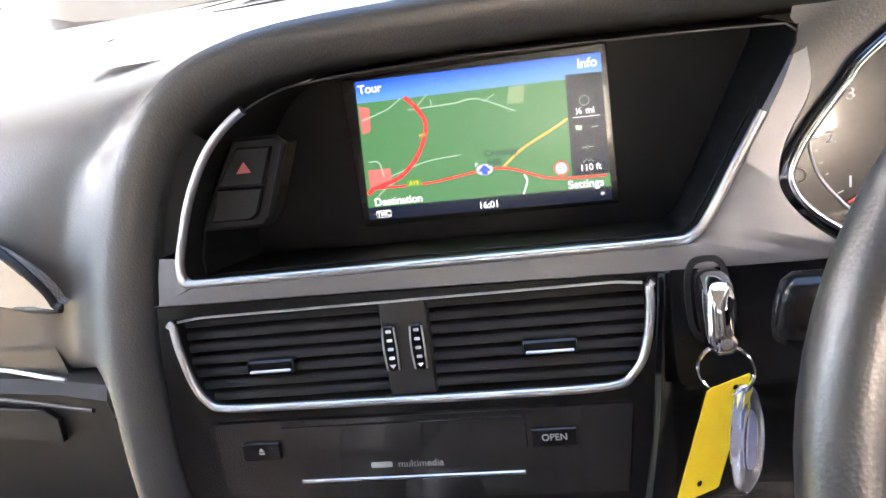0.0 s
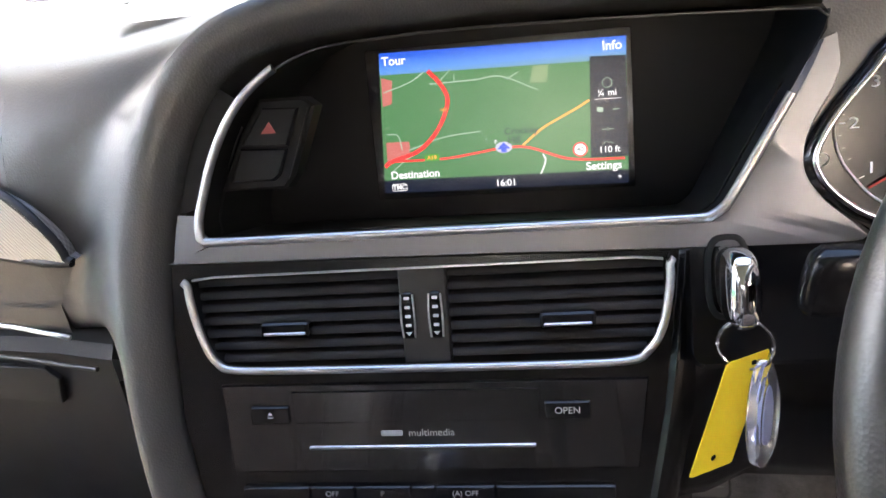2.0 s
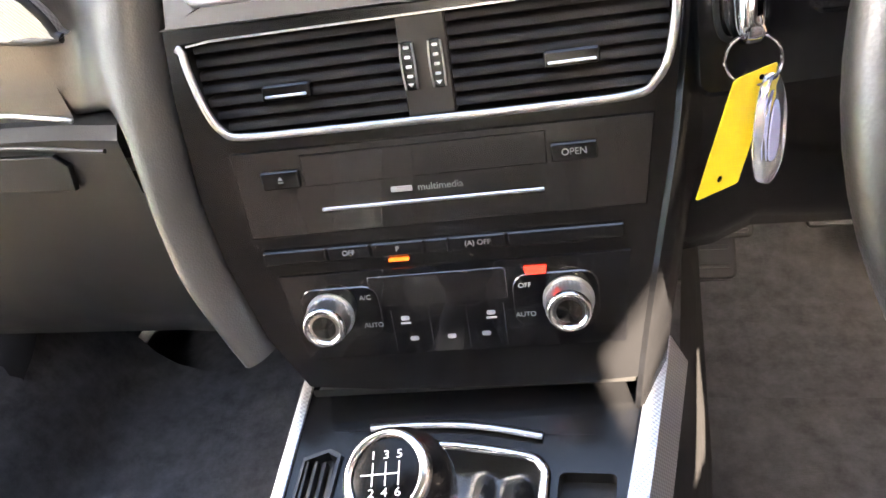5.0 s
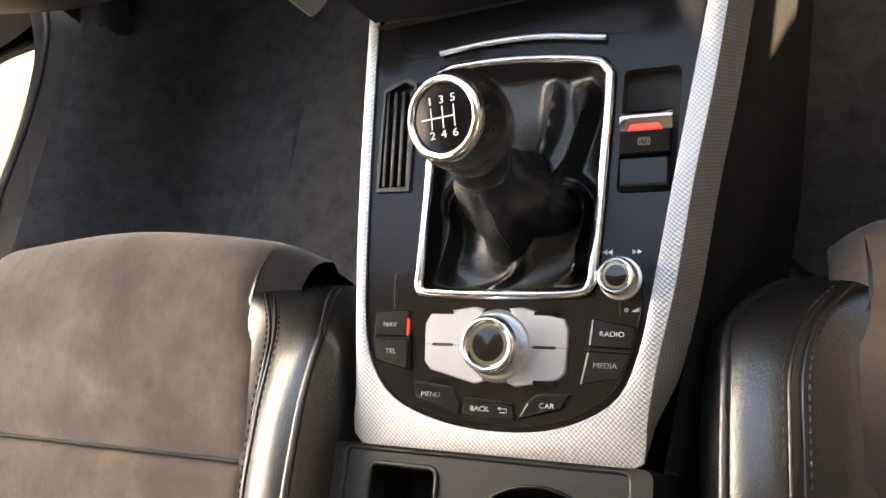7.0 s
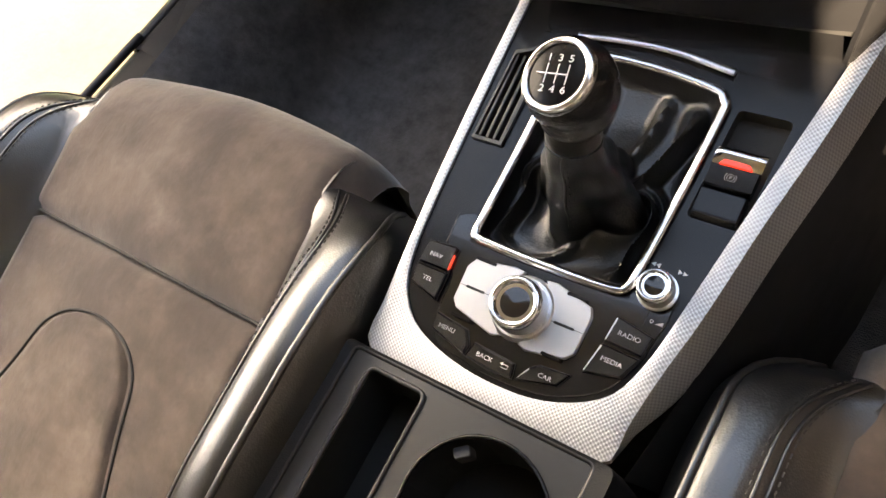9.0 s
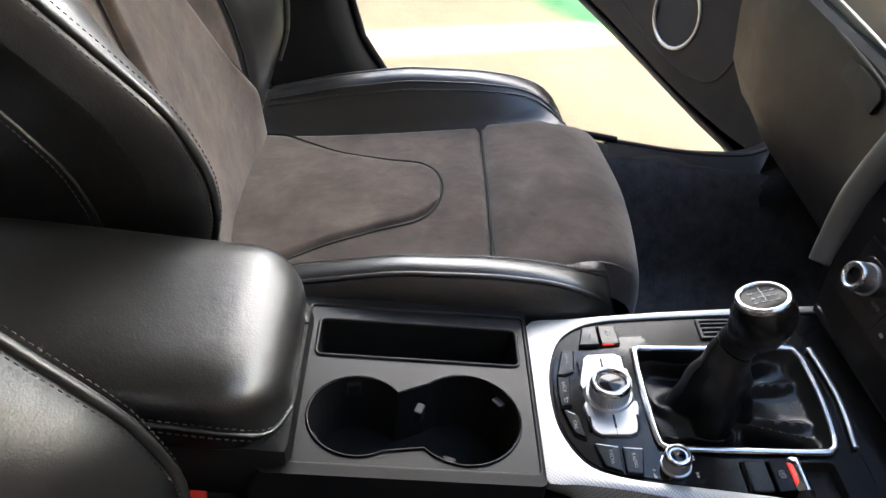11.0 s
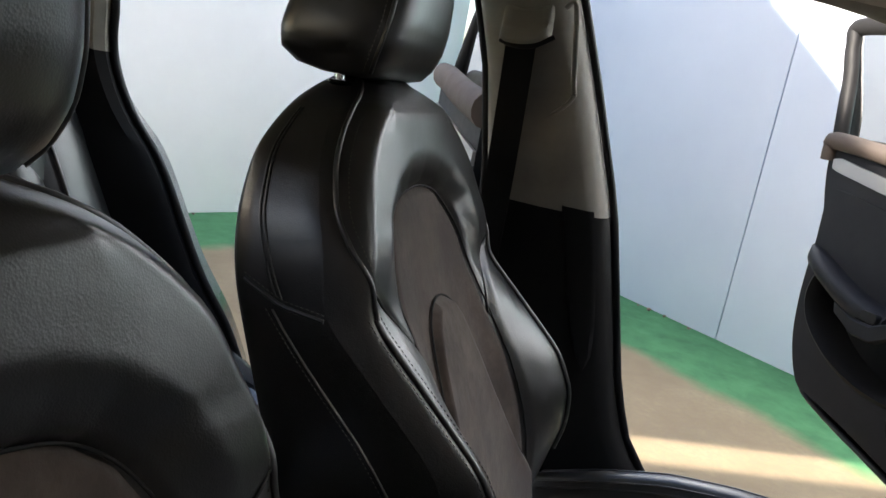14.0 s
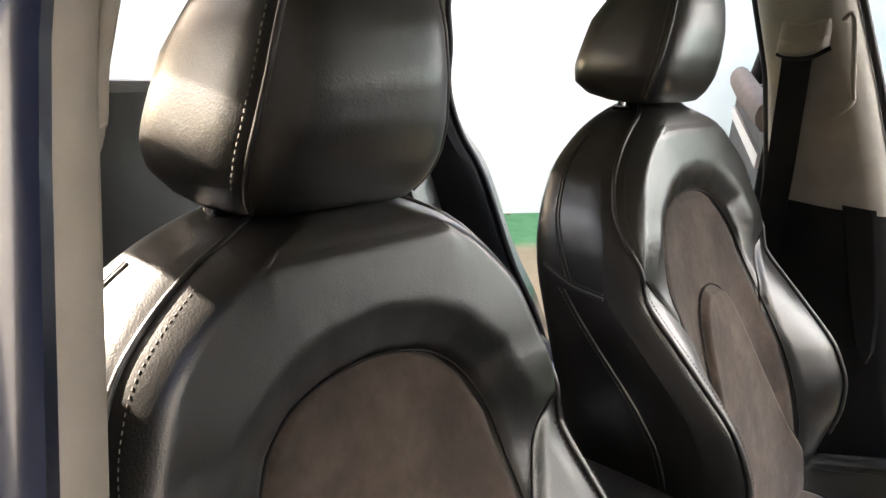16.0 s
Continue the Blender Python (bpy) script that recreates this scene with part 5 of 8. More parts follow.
mmi = thing("rotary_controller", (0, 0, 0.59), "silver media controller knob with winged keys", "control knob")
for pts, nm in (([(-0.054, -0.030), (-0.050, -0.0235), (-0.020, -0.0185), (-0.012, -0.0195), (-0.0185, -0.0305), (-0.0215, -0.043), (-0.0185, -0.056), (-0.0105, -0.0665), (-0.017, -0.0685), (-0.049, -0.0605), (-0.0535, -0.055)], "key_plate"), ([(0.0435, -0.032), (0.0405, -0.0255), (0.013, -0.0185), (0.0045, -0.0195), (0.012, -0.0305), (0.0155, -0.043), (0.012, -0.056), (0.004, -0.0665), (0.010, -0.069), (0.0375, -0.0635), (0.0425, -0.058)], "key_plate")):
    pl = part(nm, slab(pts, -0.002, 0.0022, 0.0009), SATINSILVER, mmi, "satin silver winged key plate", CF)
    sgx = -1 if pts[0][0] < 0 else 1
    cx = -0.0405 if sgx < 0 else 0.0285
    part("slit", slab(rrect(cx - 0.0075, -0.0447, cx + 0.0075, -0.0428, 0.0008, 2), 0.0021, 0.0026, 0.0002), HOLE, pl, "", CF)
    part("parting_line", slab(rrect(-0.053 if sgx < 0 else 0.017, -0.0439, -0.022 if sgx < 0 else 0.0425, -0.0436, 0.0001, 1), 0.0021, 0.0024, 0.00005), HOLE, pl, "", CF)
    for yy in (-0.0225, -0.0655):
        part("key_edge", slab(rrect(min(cx, cx + sgx * 0.002) - 0.007, yy - 0.0012, cx + 0.007, yy + 0.0012, 0.0008, 2), 0.0015, 0.0027, 0.0003), SATIN, pl, "", CF)
part("controller_seat", lathe([(0.0225, -0.001), (0.0235, 0.001), (0.021, 0.0035), (0.0195, 0.0035)], 48), SATINCHROME, mmi, "", CF @ Matrix.Translation((-0.003, -0.0435, 0)), 40)
rotary(mmi, "rotary_knob", -0.003, -0.0435, 0.0190, 0.0215, "knurled silver rotary knob")
vol = thing("volume_knob", (0.078, 0.045, 0.6), "small knurled chrome volume knob on console", "control knob")
rotary(vol, "rotary_knob", 0.0745, 0.0, 0.0118, 0.0155, "knurled chrome knob")

LIT = glow("red_key_glow", (1.0, 0.07, 0.04), 0.10)


def key(name, pts, label, words="", size=0.006, at=None, edge=None):
    kb = part(name, slab(pts, -0.002, 0.0026, 0.0015), KEYBLACK, console, label, CF)
    part("key_gap", tube([(p[0], p[1], -0.0008) for p in pts], 0.0007, True, 6), HOLE, kb, "", CF)
    if edge:
        # silver rod stands for the reflection along the key's bevel
        part("bevel_glint", tube([(p[0], p[1], 0.0019) for p in edge], 0.0008, sides=6), SATINCHROME, kb, "silver line standing for the reflection on the key's bevel", CF)
    if words:
        c = at or (sum(p[0] for p in pts) / len(pts), sum(p[1] for p in pts) / len(pts))
        text("key_legend", words, size * 0.74, c, kb, KEYINK, CF, lift=0.0028, stretch=1.12)
    return kb


nav = key("nav_key", [(-0.0925, -0.0395), (-0.0665, -0.0395), (-0.0665, -0.0215), (-0.070, -0.0205), (-0.0915, -0.0225)], "black navigation key with red light", "NAV", 0.0062, (-0.080, -0.0315))
part("key_light", slab(rrect(-0.0697, -0.0385, -0.0665, -0.0265, 0.0012, 3), 0.0, 0.0022, 0.0004), LIT, nav, "red lit bar", CF)
key("tel_key", [(-0.0905, -0.0555), (-0.066, -0.0615), (-0.066, -0.041), (-0.0925, -0.041)], "black telephone key", "TEL", 0.0062, (-0.0785, -0.0495))
key("radio_key", [(0.0565, -0.0425), (0.0825, -0.0435), (0.0845, -0.0295), (0.0585, -0.0245)], "black radio key", "RADIO", 0.006, (0.0705, -0.0345), [(0.0572, -0.0412), (0.0590, -0.0258)])
key("media_key", [(0.0515, -0.066), (0.0755, -0.0605), (0.082, -0.0455), (0.056, -0.0445)], "black media key", "MEDIA", 0.006, (0.0665, -0.0535), [(0.0523, -0.0648), (0.0563, -0.0460)])
key("menu_key", [(-0.0585, -0.0805), (-0.0285, -0.088), (-0.0275, -0.0815), (-0.0335, -0.0715), (-0.0605, -0.0685)], "black menu key", "MENU", 0.006, (-0.0475, -0.0765), [(-0.0300, -0.0865), (-0.0345, -0.0735)])
key("back_key", [(-0.0265, -0.0885), (-0.006, -0.0905), (0.010, -0.0895), (0.008, -0.0795), (-0.006, -0.0785), (-0.0245, -0.0775)], "black back key", "BACK", 0.006, (-0.013, -0.0838))
key("car_key", [(0.0125, -0.0885), (0.040, -0.0815), (0.0455, -0.0715), (0.024, -0.0735), (0.0185, -0.0775)], "black car menu key", "CAR", 0.006, (0.031, -0.0795), [(0.0145, -0.0868), (0.0190, -0.0785)])
part("back_arrow", strip2d([(0.0005, -0.0852), (0.0052, -0.0852), (0.0052, -0.0828), (0.001, -0.0828)], 0.0005), KEYINK, console, "", CF @ Matrix.Translation((0, 0, 0.0028)), 0)
part("back_arrow", flat([(-0.0010, -0.0828), (0.0012, -0.0815), (0.0012, -0.0841)], 0.0028), KEYINK, console, "", CF, 0)
for x in (0.0665, 0.0845):
    for d in (-0.0016, 0.0016):
        s = 1 if x > 0.07 else -1
        part("track_symbol", flat([(x + d + 0.0016 * s, 0.0165), (x + d - 0.0014 * s, 0.0182), (x + d - 0.0014 * s, 0.0148)], -0.0018), WHITEINK, console, "", CF, 0)
part("volume_symbol", flat([(0.081, -0.0205), (0.086, -0.0205), (0.086, -0.0175)], -0.0009), GREYINK, console, "", CF, 0)
text("power_symbol", "o", 0.005, (0.0785, -0.019), console, GREYINK, CF, lift=-0.0008)
for a, b in (((0.0605, -0.001), (0.0665, -0.001)), ((0.0745, -0.0145), (0.0745, -0.0235)), ((-0.0795, 0.004), (-0.0795, -0.02))):
    part("panel_joint", strip2d([a, b], 0.0005), HOLE, console, "", CF @ Matrix.Translation((0, 0, -0.0009)), 0)

# front storage tray, with bright lip
tray = thing("storage_tray", (0, 0.25, 0.6), "black open storage tray with bright lip", "tray")
lip = bent([(-0.0525, 0.1605), (-0.02, 0.1635), (0.02, 0.1635), (0.0645, 0.1570)], False, 8)
part("lip", tube([CF @ Vector((p.x, p.y, 0.0012)) for p in lip], 0.0028, sides=8, flat=0.7), SATINCHROME, tray, "satin chrome lip")
bm = loft([[(x, v, z) for x in np.linspace(-0.082, 0.10, 12)] for v, z in ((0.160, -0.002), (0.163, -0.006), (0.168, -0.022), (0.24, -0.024), (0.30, -0.015), (0.33, 0.03))])
part("tray_floor", bm, HOLE, tray, "near-black tray floor with its shade put into the colour", CF, 40)
for sgn, x0 in ((-1, -0.1045), (1, 0.128)):
    bm = loft([[(x0 - sgn * 0.02 * (v < 0.2), v, z) for z in (-0.03, -0.0025)] for v in (0.16, 0.2, 0.24, 0.3)])
    part("cheek", bm, SATIN, tray, "", CF, 20)

# sides of the console
rows = []
for v in np.linspace(-0.116, 0.42, 14):
    zt = -0.006
    lx, rx = ramp1(v, [-0.116, 0, 0.235, 0.42], [-0.104, -0.1135, -0.1145, -0.118]), ramp1(v, [-0.112, -0.05, 0.06, 0.18, 0.42], [0.099, 0.109, 0.130, 0.151, 0.17])
    rows.append((v, lx, rx))
for sgn, nm in ((-1, 1), (1, 2)):
    bm = loft([[CF @ Vector((r[nm], r[0], -0.006 - (0.026 * (0.12 + 0.88 * smoothstep(-0.114, -0.045, r[0])) if nm == 2 else 0))), CF @ Vector((r[nm] + sgn * 0.012, r[0], -0.07)), Vector(((CF @ Vector((r[nm], r[0], 0))).x + sgn * 0.03, (CF @ Vector((r[nm], r[0], 0))).y, 0.27))] for r in rows])
    part("side_panel", bm, TRIM, console, "grained black side panel")

# rear deck with cup holders and oddments slot
CR = frame_of((0, -0.065, 0.5835), (1, 0, 0), (0, 0.9985, 0.05))
deck_out = rrect(-0.106, -0.219, 0.087, -0.0015, 0.006)
oddment = rrect(-0.086, -0.207, -0.037, -0.011, 0.006)


def cup(cx, cy, r, a0, a1, n=28):
    return [(cx + r * math.cos(radians(a0 + (a1 - a0) * i / (n - 1))), cy + r * math.sin(radians(a0 + (a1 - a0) * i / (n - 1)))) for i in range(n)]


cups = cup(0.0325, -0.162, 0.0445, 128, 392) + cup(0.0300, -0.066, 0.0505, -47, 222)
cups = [p for i, p in enumerate(cups) if i == 0 or (Vector(p) - Vector(cups[i - 1])).length > 0.0015]
deck = part("cup_holder_deck", plate_with_holes(deck_out, [oddment, cups], 0.0), GREYBLACK, console, "charcoal plastic cup holder deck", CR, 0)
part("deck_rim", tube([(p[0], p[1], 0.0) for p in deck_out], 0.0022, True, 8), GREYBLACK, deck, "", CR)
# linings in near-black, which puts the shade of the openings into their colour
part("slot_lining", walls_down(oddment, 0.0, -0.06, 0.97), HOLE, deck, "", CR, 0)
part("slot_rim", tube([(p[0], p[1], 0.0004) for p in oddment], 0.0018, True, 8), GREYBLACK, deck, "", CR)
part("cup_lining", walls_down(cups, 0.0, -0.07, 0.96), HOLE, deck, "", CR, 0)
part("cup_rim", tube([(p[0], p[1], 0.0004) for p in cups], 0.0014, True, 8), SATIN, deck, "", CR)
for cx, cy, a in ((0.0325, -0.162, 188), (0.0325, -0.162, 300), (0.030, -0.066, 250), (0.0300, -0.066, 130), (0.03, -0.066, -20)):
    x, y = cx + 0.043 * math.cos(radians(a)), cy + 0.043 * math.sin(radians(a))
    part("cup_clip", slab(rrect(-0.004, -0.006, 0.004, 0.006, 0.002), -0.02, -0.006), RUBBER, deck, "", CR @ Matrix.Translation((x, y, 0)) @ pose(0, 0, 0, 0, 0, a))
# grained rim round the deck
rim = [(p[0] * 1.0 + (0.012 if p[0] > 0 else -0.008), p[1] + (0.002 if p[1] > -0.05 else -0.02)) for p in deck_out]
bm = loft([[(p[0], p[1], 0.002) for p in deck_out], [(q[0], q[1], 0.0035) for q in rim], [(q[0] * 1.05, q[1] - (0.01 if q[1] < -0.1 else 0), -0.02) for q in rim], [(q[0] * 1.1, q[1], -0.31) for q in rim]], True)
part("grained_surround", bm, TRIM, console, "coarse grained black surround", CR)

arm = thing("armrest", (0, -0.45, 0.3), "padded black leather centre armrest", "armrest")
rows = []
for y, nose in [(y, 0.0) for y in np.linspace(-0.64, -0.312, 20)] + [(-0.312 + 0.056 * math.sin(a), 1 - math.cos(a)) for a in np.linspace(0.12, 1.54, 16)]:
    hw = 0.100 - 0.012 * smoothstep(-0.5, -0.64, y) - 0.050 * nose
    ht = 0.667 - 0.042 * nose
    lo = 0.588 + 0.012 * nose
    rows.append([(0.004 + hw * math.copysign(abs(math.cos(a)) ** 0.42, math.cos(a)), y, (ht + lo) / 2 + (ht - lo) / 2 * math.copysign(abs(math.sin(a)) ** 0.55, math.sin(a)) + 0.004 * math.sin(a) * math.cos(a * 0.5) ** 2) for a in np.linspace(0, 2 * math.pi, 56, endpoint=False)])
pad = part("pad", loft(rows, True, True), LEATHER, arm, "creased black leather pad", None, 60)
for sgn in (-1, 1):
    ln = bent([(0.004 + sgn * 0.088, -0.62, 0.640), (0.004 + sgn * 0.101, -0.50, 0.636), (0.004 + sgn * 0.1015, -0.36, 0.632), (0.004 + sgn * 0.098, -0.30, 0.625), (0.004 + sgn * 0.084, -0.268, 0.612), (0.004 + sgn * 0.05, -0.2545, 0.604)], False, 6)
    part("seam", tube(ln, 0.0022, sides=6), LEATHER, pad)
    stitched(pad, [p + Vector((0, 0, 0.007)) for p in ln], Vector((sgn * 0.0012, 0.0012, 0)), thread=DARKTHREAD)
    stitched(pad, [p + Vector((0, 0, -0.006)) for p in ln], Vector((sgn * 0.0012, 0.0012, 0)), thread=DARKTHREAD)
part("pedestal", boxy(-0.088, 0.094, -0.64, -0.25, 0.262, 0.596, 0.012), TRIM, arm, "grained black armrest base")
arm.location.y -= 0.028
buckle = thing("belt_buckle", (0.14, -0.33, 0.3), "black seat belt buckle with red release button", "belt buckle")
part("stalk", tube([(0.118, -0.42, 0.30), (0.118, -0.38, 0.42), (0.118, -0.345, 0.50)], 0.012, sides=8, flat=0.6), TRIM, buckle)
part("casing", boxy(0.105, 0.131, -0.362, -0.318, 0.485, 0.555, 0.005), SATIN, buckle)
part("button", boxy(0.109, 0.127, -0.357, -0.340, 0.552, 0.560, 0.002), Nodes("red_plastic", (0.55, 0.03, 0.02), 0.4).m, buckle, "red release button")


# ---- dashboard ----
SF = frame_of((0.0229, 0.2613, 0.8137), (0.996, 0.082, -0.018), (0.0, 0.248, 0.969))
DF = frame_of((0.0867, 0.4003, 0.9557), (0.9992, 0.0384, -0.0077), (0.0, 0.197, 0.980))
dash = thing("dashboard", (0, 0.5, 0.4), "black soft-touch dashboard with silver fascia", "dashboard")

# hood round the display: lip, cavity and smoked panel
cav = bent([(-0.122, 0.1005), (-0.05, 0.1000), (0.05, 0.0995), (0.148, 0.0990), (0.160, 0.1015), (0.167, 0.1085), (0.183, 0.136), (0.200, 0.165), (0.214, 0.190), (0.2145, 0.1975), (0.208, 0.2005), (0.12, 0.2045), (0.03, 0.2065), (-0.035, 0.2045), (-0.060, 0.1995), (-0.080, 0.190), (-0.098, 0.174), (-0.113, 0.150), (-0.123, 0.125), (-0.1275, 0.110), (-0.126, 0.1025)], True, 4)
cav = even([(p.x, p.y, 0) for p in cav], 140, True)
deep = []
SI = SF.inverted()
dn = SI.to_3x3() @ DF.to_3x3().col[2]
dc = SI @ DF.translation
for p in cav:
    c = Vector((0.04, 0.152))
    q = Vector((c.x + (p.x - c.x) * 0.985, c.y + (p.y - c.y) * 0.97 + ramp1(p.y, [0.10, 0.12, 0.20], [-0.008, -0.004, 0.012])))
    z = dc.z - (dn.x * (q.x - dc.x) + dn.y * (q.y - dc.y)) / dn.z
    deep.append(Vector((q.x, q.y, z + 0.0)))
mid = [a.lerp(b, 0.5) for a, b in zip(cav, deep)]
cavity = part("display_cavity", loft([[p + Vector((0, 0, -0.002)) for p in cav], mid, deep], True), RECESS, dash, "smooth black recess round the display", SF, 50)
part("display_panel", bm_from(deep, [tuple(range(len(deep)))]), RECESS, dash, "smoked black display panel", SF, 0)
# bright line along the lower and side edges
blue = [p for p in cav if p.y < 0.163 or (p.x < -0.07 and p.y < 0.196)]
start = next(i for i in range(len(cav)) if cav[i] not in blue)
seq = [cav[(start + k) % len(cav)] for k in range(len(cav))]
seq = [p for p in seq if p in blue]
rim_ = [i for i in range(len(cav)) if cav[i].y < 0.165]
cut = next((k_ for k_ in range(1, len(rim_)) if rim_[k_] - rim_[k_ - 1] > 1), 0)
rim_ = rim_[cut:] + rim_[:cut]
part("panel_joint", tube([cav[i].lerp(deep[i], 0.22) + (Vector((0.04, 0.152, 0)) - cav[i]).normalized() * 0.0006 for i in rim_], 0.0009, sides=6), GREYBLACK, cavity, "fine joint line", SF)
part("bright_line", tube([p + Vector((0, 0, 0.0042)) for p in even(seq, 90)], 0.0027, sides=8), SATINCHROME, dash, "satin chrome edge line", SF)
thin = [p for p in cav if p.y > 0.19 or (p.x > 0.16 and p.y > 0.163)]
thin = sorted(thin, key=lambda p: p.x)
part("thin_line", tube([p + Vector((0, 0, 0.0005)) for p in thin if p.y > 0.194], 0.0008, sides=6), GREYBLACK, dash, "thin dark satin line", SF)

# the ridge of the soft pad: up beside the stack and over the display
RIDGE = even([(p.x, p.y, 0) for p in bent([(-0.1305, -0.124), (-0.138, -0.105), (-0.149, -0.06), (-0.155, -0.01), (-0.1535, 0.05), (-0.1492, 0.089), (-0.1435, 0.112), (-0.1345, 0.142), (-0.1225, 0.167), (-0.108, 0.186), (-0.088, 0.199), (-0.058, 0.207), (-0.02, 0.2105), (0.08, 0.2115), (0.17, 0.209), (0.26, 0.206), (0.36, 0.204)], False, 6)], 130)
RDIR = []
for i in range(130):
    d = (RIDGE[min(i + 2, 129)] - RIDGE[max(i - 2, 0)]).normalized()
    RDIR.append(Vector((-d.y, d.x, 0)))

# silver fascia below and beside the cavity
bottom = [p for p in cav if p.y < 0.1035 and -0.1265 < p.x < 0.155]
bottom.sort(key=lambda p: p.x)
right = [p for p in cav if p.x >= 0.155 and p.y < 0.189]
right.sort(key=lambda p: p.y)
left = [p for p in cav if p.x < -0.122 + 0.03 and 0.1035 <= p.y < 0.118]
left.sort(key=lambda p: -p.y)
ring_in = left + bottom + right
ring_out = bent([(-0.1415, 0.117), (-0.1455, 0.102), (-0.1475, 0.0885), (-0.142, 0.0872), (0.0, 0.0850), (0.14, 0.0820), (0.20, 0.081), (0.2352, 0.0812), (0.237, 0.0865), (0.2175, 0.1018), (0.2087, 0.1131), (0.2047, 0.1268), (0.2063, 0.1373), (0.2113, 0.1489), (0.2178, 0.1600), (0.2215, 0.172), (0.2195, 0.188)], False, 8)
RI, RO = even(ring_in, 110), even([(p.x, p.y, 0) for p in ring_out], 110)
rows = [[p + Vector((0, 0, -0.001)) for p in RI], [a.lerp(b, 0.15) + Vector((0, 0, 0.0025)) for a, b in zip(RI, RO)], [a.lerp(b, 0.92) + Vector((0, 0, 0.002)) for a, b in zip(RI, RO)], [b + Vector((0, 0, -0.001)) for b in RO], [b + Vector((0, 0, -0.012)) for b in RO]]
side = sorted([p for p in cav if p.x < -0.092 and 0.1165 <= p.y < 0.185], key=lambda p: -p.y)
so = even([(p.x, p.y, 0) for p in bent([(-0.1080, 0.1865), (-0.125, 0.166), (-0.134, 0.142), (-0.1425, 0.116)], False, 6)], len(side))
# flat black strip between the cavity's edge and the hood
part("hood_gap_strip", loft([[p + Vector((0, 0, -0.004)) for p in side], [p + Vector((0, 0, -0.004)) for p in so]]), RECESS, dash, "flat black strip beside the display", SF)
part("silver_fascia", loft(rows), SILVER, dash, "matt silver fascia panel", SF, 40)

# hazard and blank switch at the cavity's end wall
HF = SF @ Matrix.Translation((0, 0, -0.014))
bez = part("switch_frame", slab([(-0.1205, 0.1270), (-0.0800, 0.1265), (-0.0735, 0.1340), (-0.0575, 0.1735), (-0.0640, 0.1790), (-0.0905, 0.1795), (-0.1040, 0.1600)], -0.020, -0.0030, 0.002), RECESS, dash, "black switch surround", HF)
part("frame_edge", tube([(-0.0769, 0.1320, -0.0025), (-0.0690, 0.1520, -0.0025), (-0.0611, 0.1725, -0.0025)], 0.0005, sides=6), GREYBLACK, bez, "thin edge", HF)
for nm, o in (("hazard_switch", [(-0.1030, 0.1530), (-0.0752, 0.1514), (-0.0668, 0.1729), (-0.0880, 0.1742)]), ("blank_switch", [(-0.1115, 0.1325), (-0.0860, 0.1318), (-0.0815, 0.1350), (-0.0757, 0.1501), (-0.1040, 0.1516)])):
    b = part(nm, slab(o, -0.004, 0.0010, 0.0012), RECESS, dash, "black " + nm.replace("_", " "), HF)
    if nm == "hazard_switch":
        tri = [(-0.0901, 0.1594), (-0.0806, 0.1594), (-0.0842, 0.1662)]
        part("hazard_triangle", flat(tri, 0.0014), Nodes("dull_red", (0.42, 0.10, 0.09), 0.5).m, b, "red warning triangle", HF, 0)

# ---- display screen: a lit map ----
screen = thing("navigation_screen", tuple(DF.translation), "lit colour navigation map display", "screen")
POW = SCREEN_POWER
S0 = DF @ Matrix.Translation((0, 0, 0.0022))


def lit(name, c):
    return glow(name, tuple(v * 1.0 for v in c), POW)


M_GREEN, M_RED, M_ORANGE, M_WHITE = lit("map_green", (0.055, 0.17, 0.066)), lit("map_red", (0.86, 0.045, 0.04)), lit("map_orange", (0.78, 0.34, 0.06)), lit("map_white", (0.75, 0.78, 0.78))
M_PALE, M_DARK, M_PINK, M_LABEL = lit("map_pale_road", (0.30, 0.42, 0.32)), lit("screen_dark", (0.008, 0.011, 0.022)), lit("map_town", (0.42, 0.13, 0.11)), lit("map_label_green", (0.06, 0.26, 0.03))
M_INK, M_BLUE, M_PATCH = lit("map_ink", (0.02, 0.05, 0.05)), lit("map_car_blue", (0.03, 0.08, 0.5)), lit("map_patch", (0.17, 0.26, 0.13))
part("screen_body", slab(rrect(-0.1165, -0.0655, 0.0565, 0.0355, 0.002), -0.002, 0.0012, 0.0005), GLASSBLACK, screen, "smoked screen glass", DF)
Q = [(-0.1063, 0.0330), (0.0530, 0.0300), (0.0522, -0.0550), (-0.1113, -0.0530)]


def across(f, g):
    a = Vector(Q[0]).lerp(Vector(Q[1]), f)
    b = Vector(Q[3]).lerp(Vector(Q[2]), f)
    return tuple(a.lerp(b, g))


k = Nodes("map_sky", (0, 0, 0), 0.25)
mr = k.node("ShaderNodeSeparateXYZ")
k.link(k.node("ShaderNodeTexCoord").outputs["Object"], mr.inputs[0])
rp = k.node("ShaderNodeMapRange")
zt, zb = (S0 @ Vector((0, 0.0315, 0))).z, (S0 @ Vector((0, 0.0175, 0))).z
rp.inputs["From Min"].default_value, rp.inputs["From Max"].default_value = zb, zt
k.link(mr.outputs[2], rp.inputs[0])
cr = k.ramp(rp.outputs[0], [(0.0, (0.10, 0.24, 0.34)), (0.35, (0.07, 0.22, 0.58)), (1.0, (0.015, 0.085, 0.50))])
k.link(cr, k.b.inputs["Emission Color"])
k.b.inputs["Emission Strength"].default_value = POW
part("map_sky", flat([across(0, 0), across(1, 0), across(1, 0.175), across(0, 0.175)]), k.m, screen, "blue sky band", S0, 0)
part("map_land", flat([across(0, 0.165), across(1, 0.165), across(1, 1), across(0, 1)], 0.0001), M_GREEN, screen, "green map ground", S0, 0)
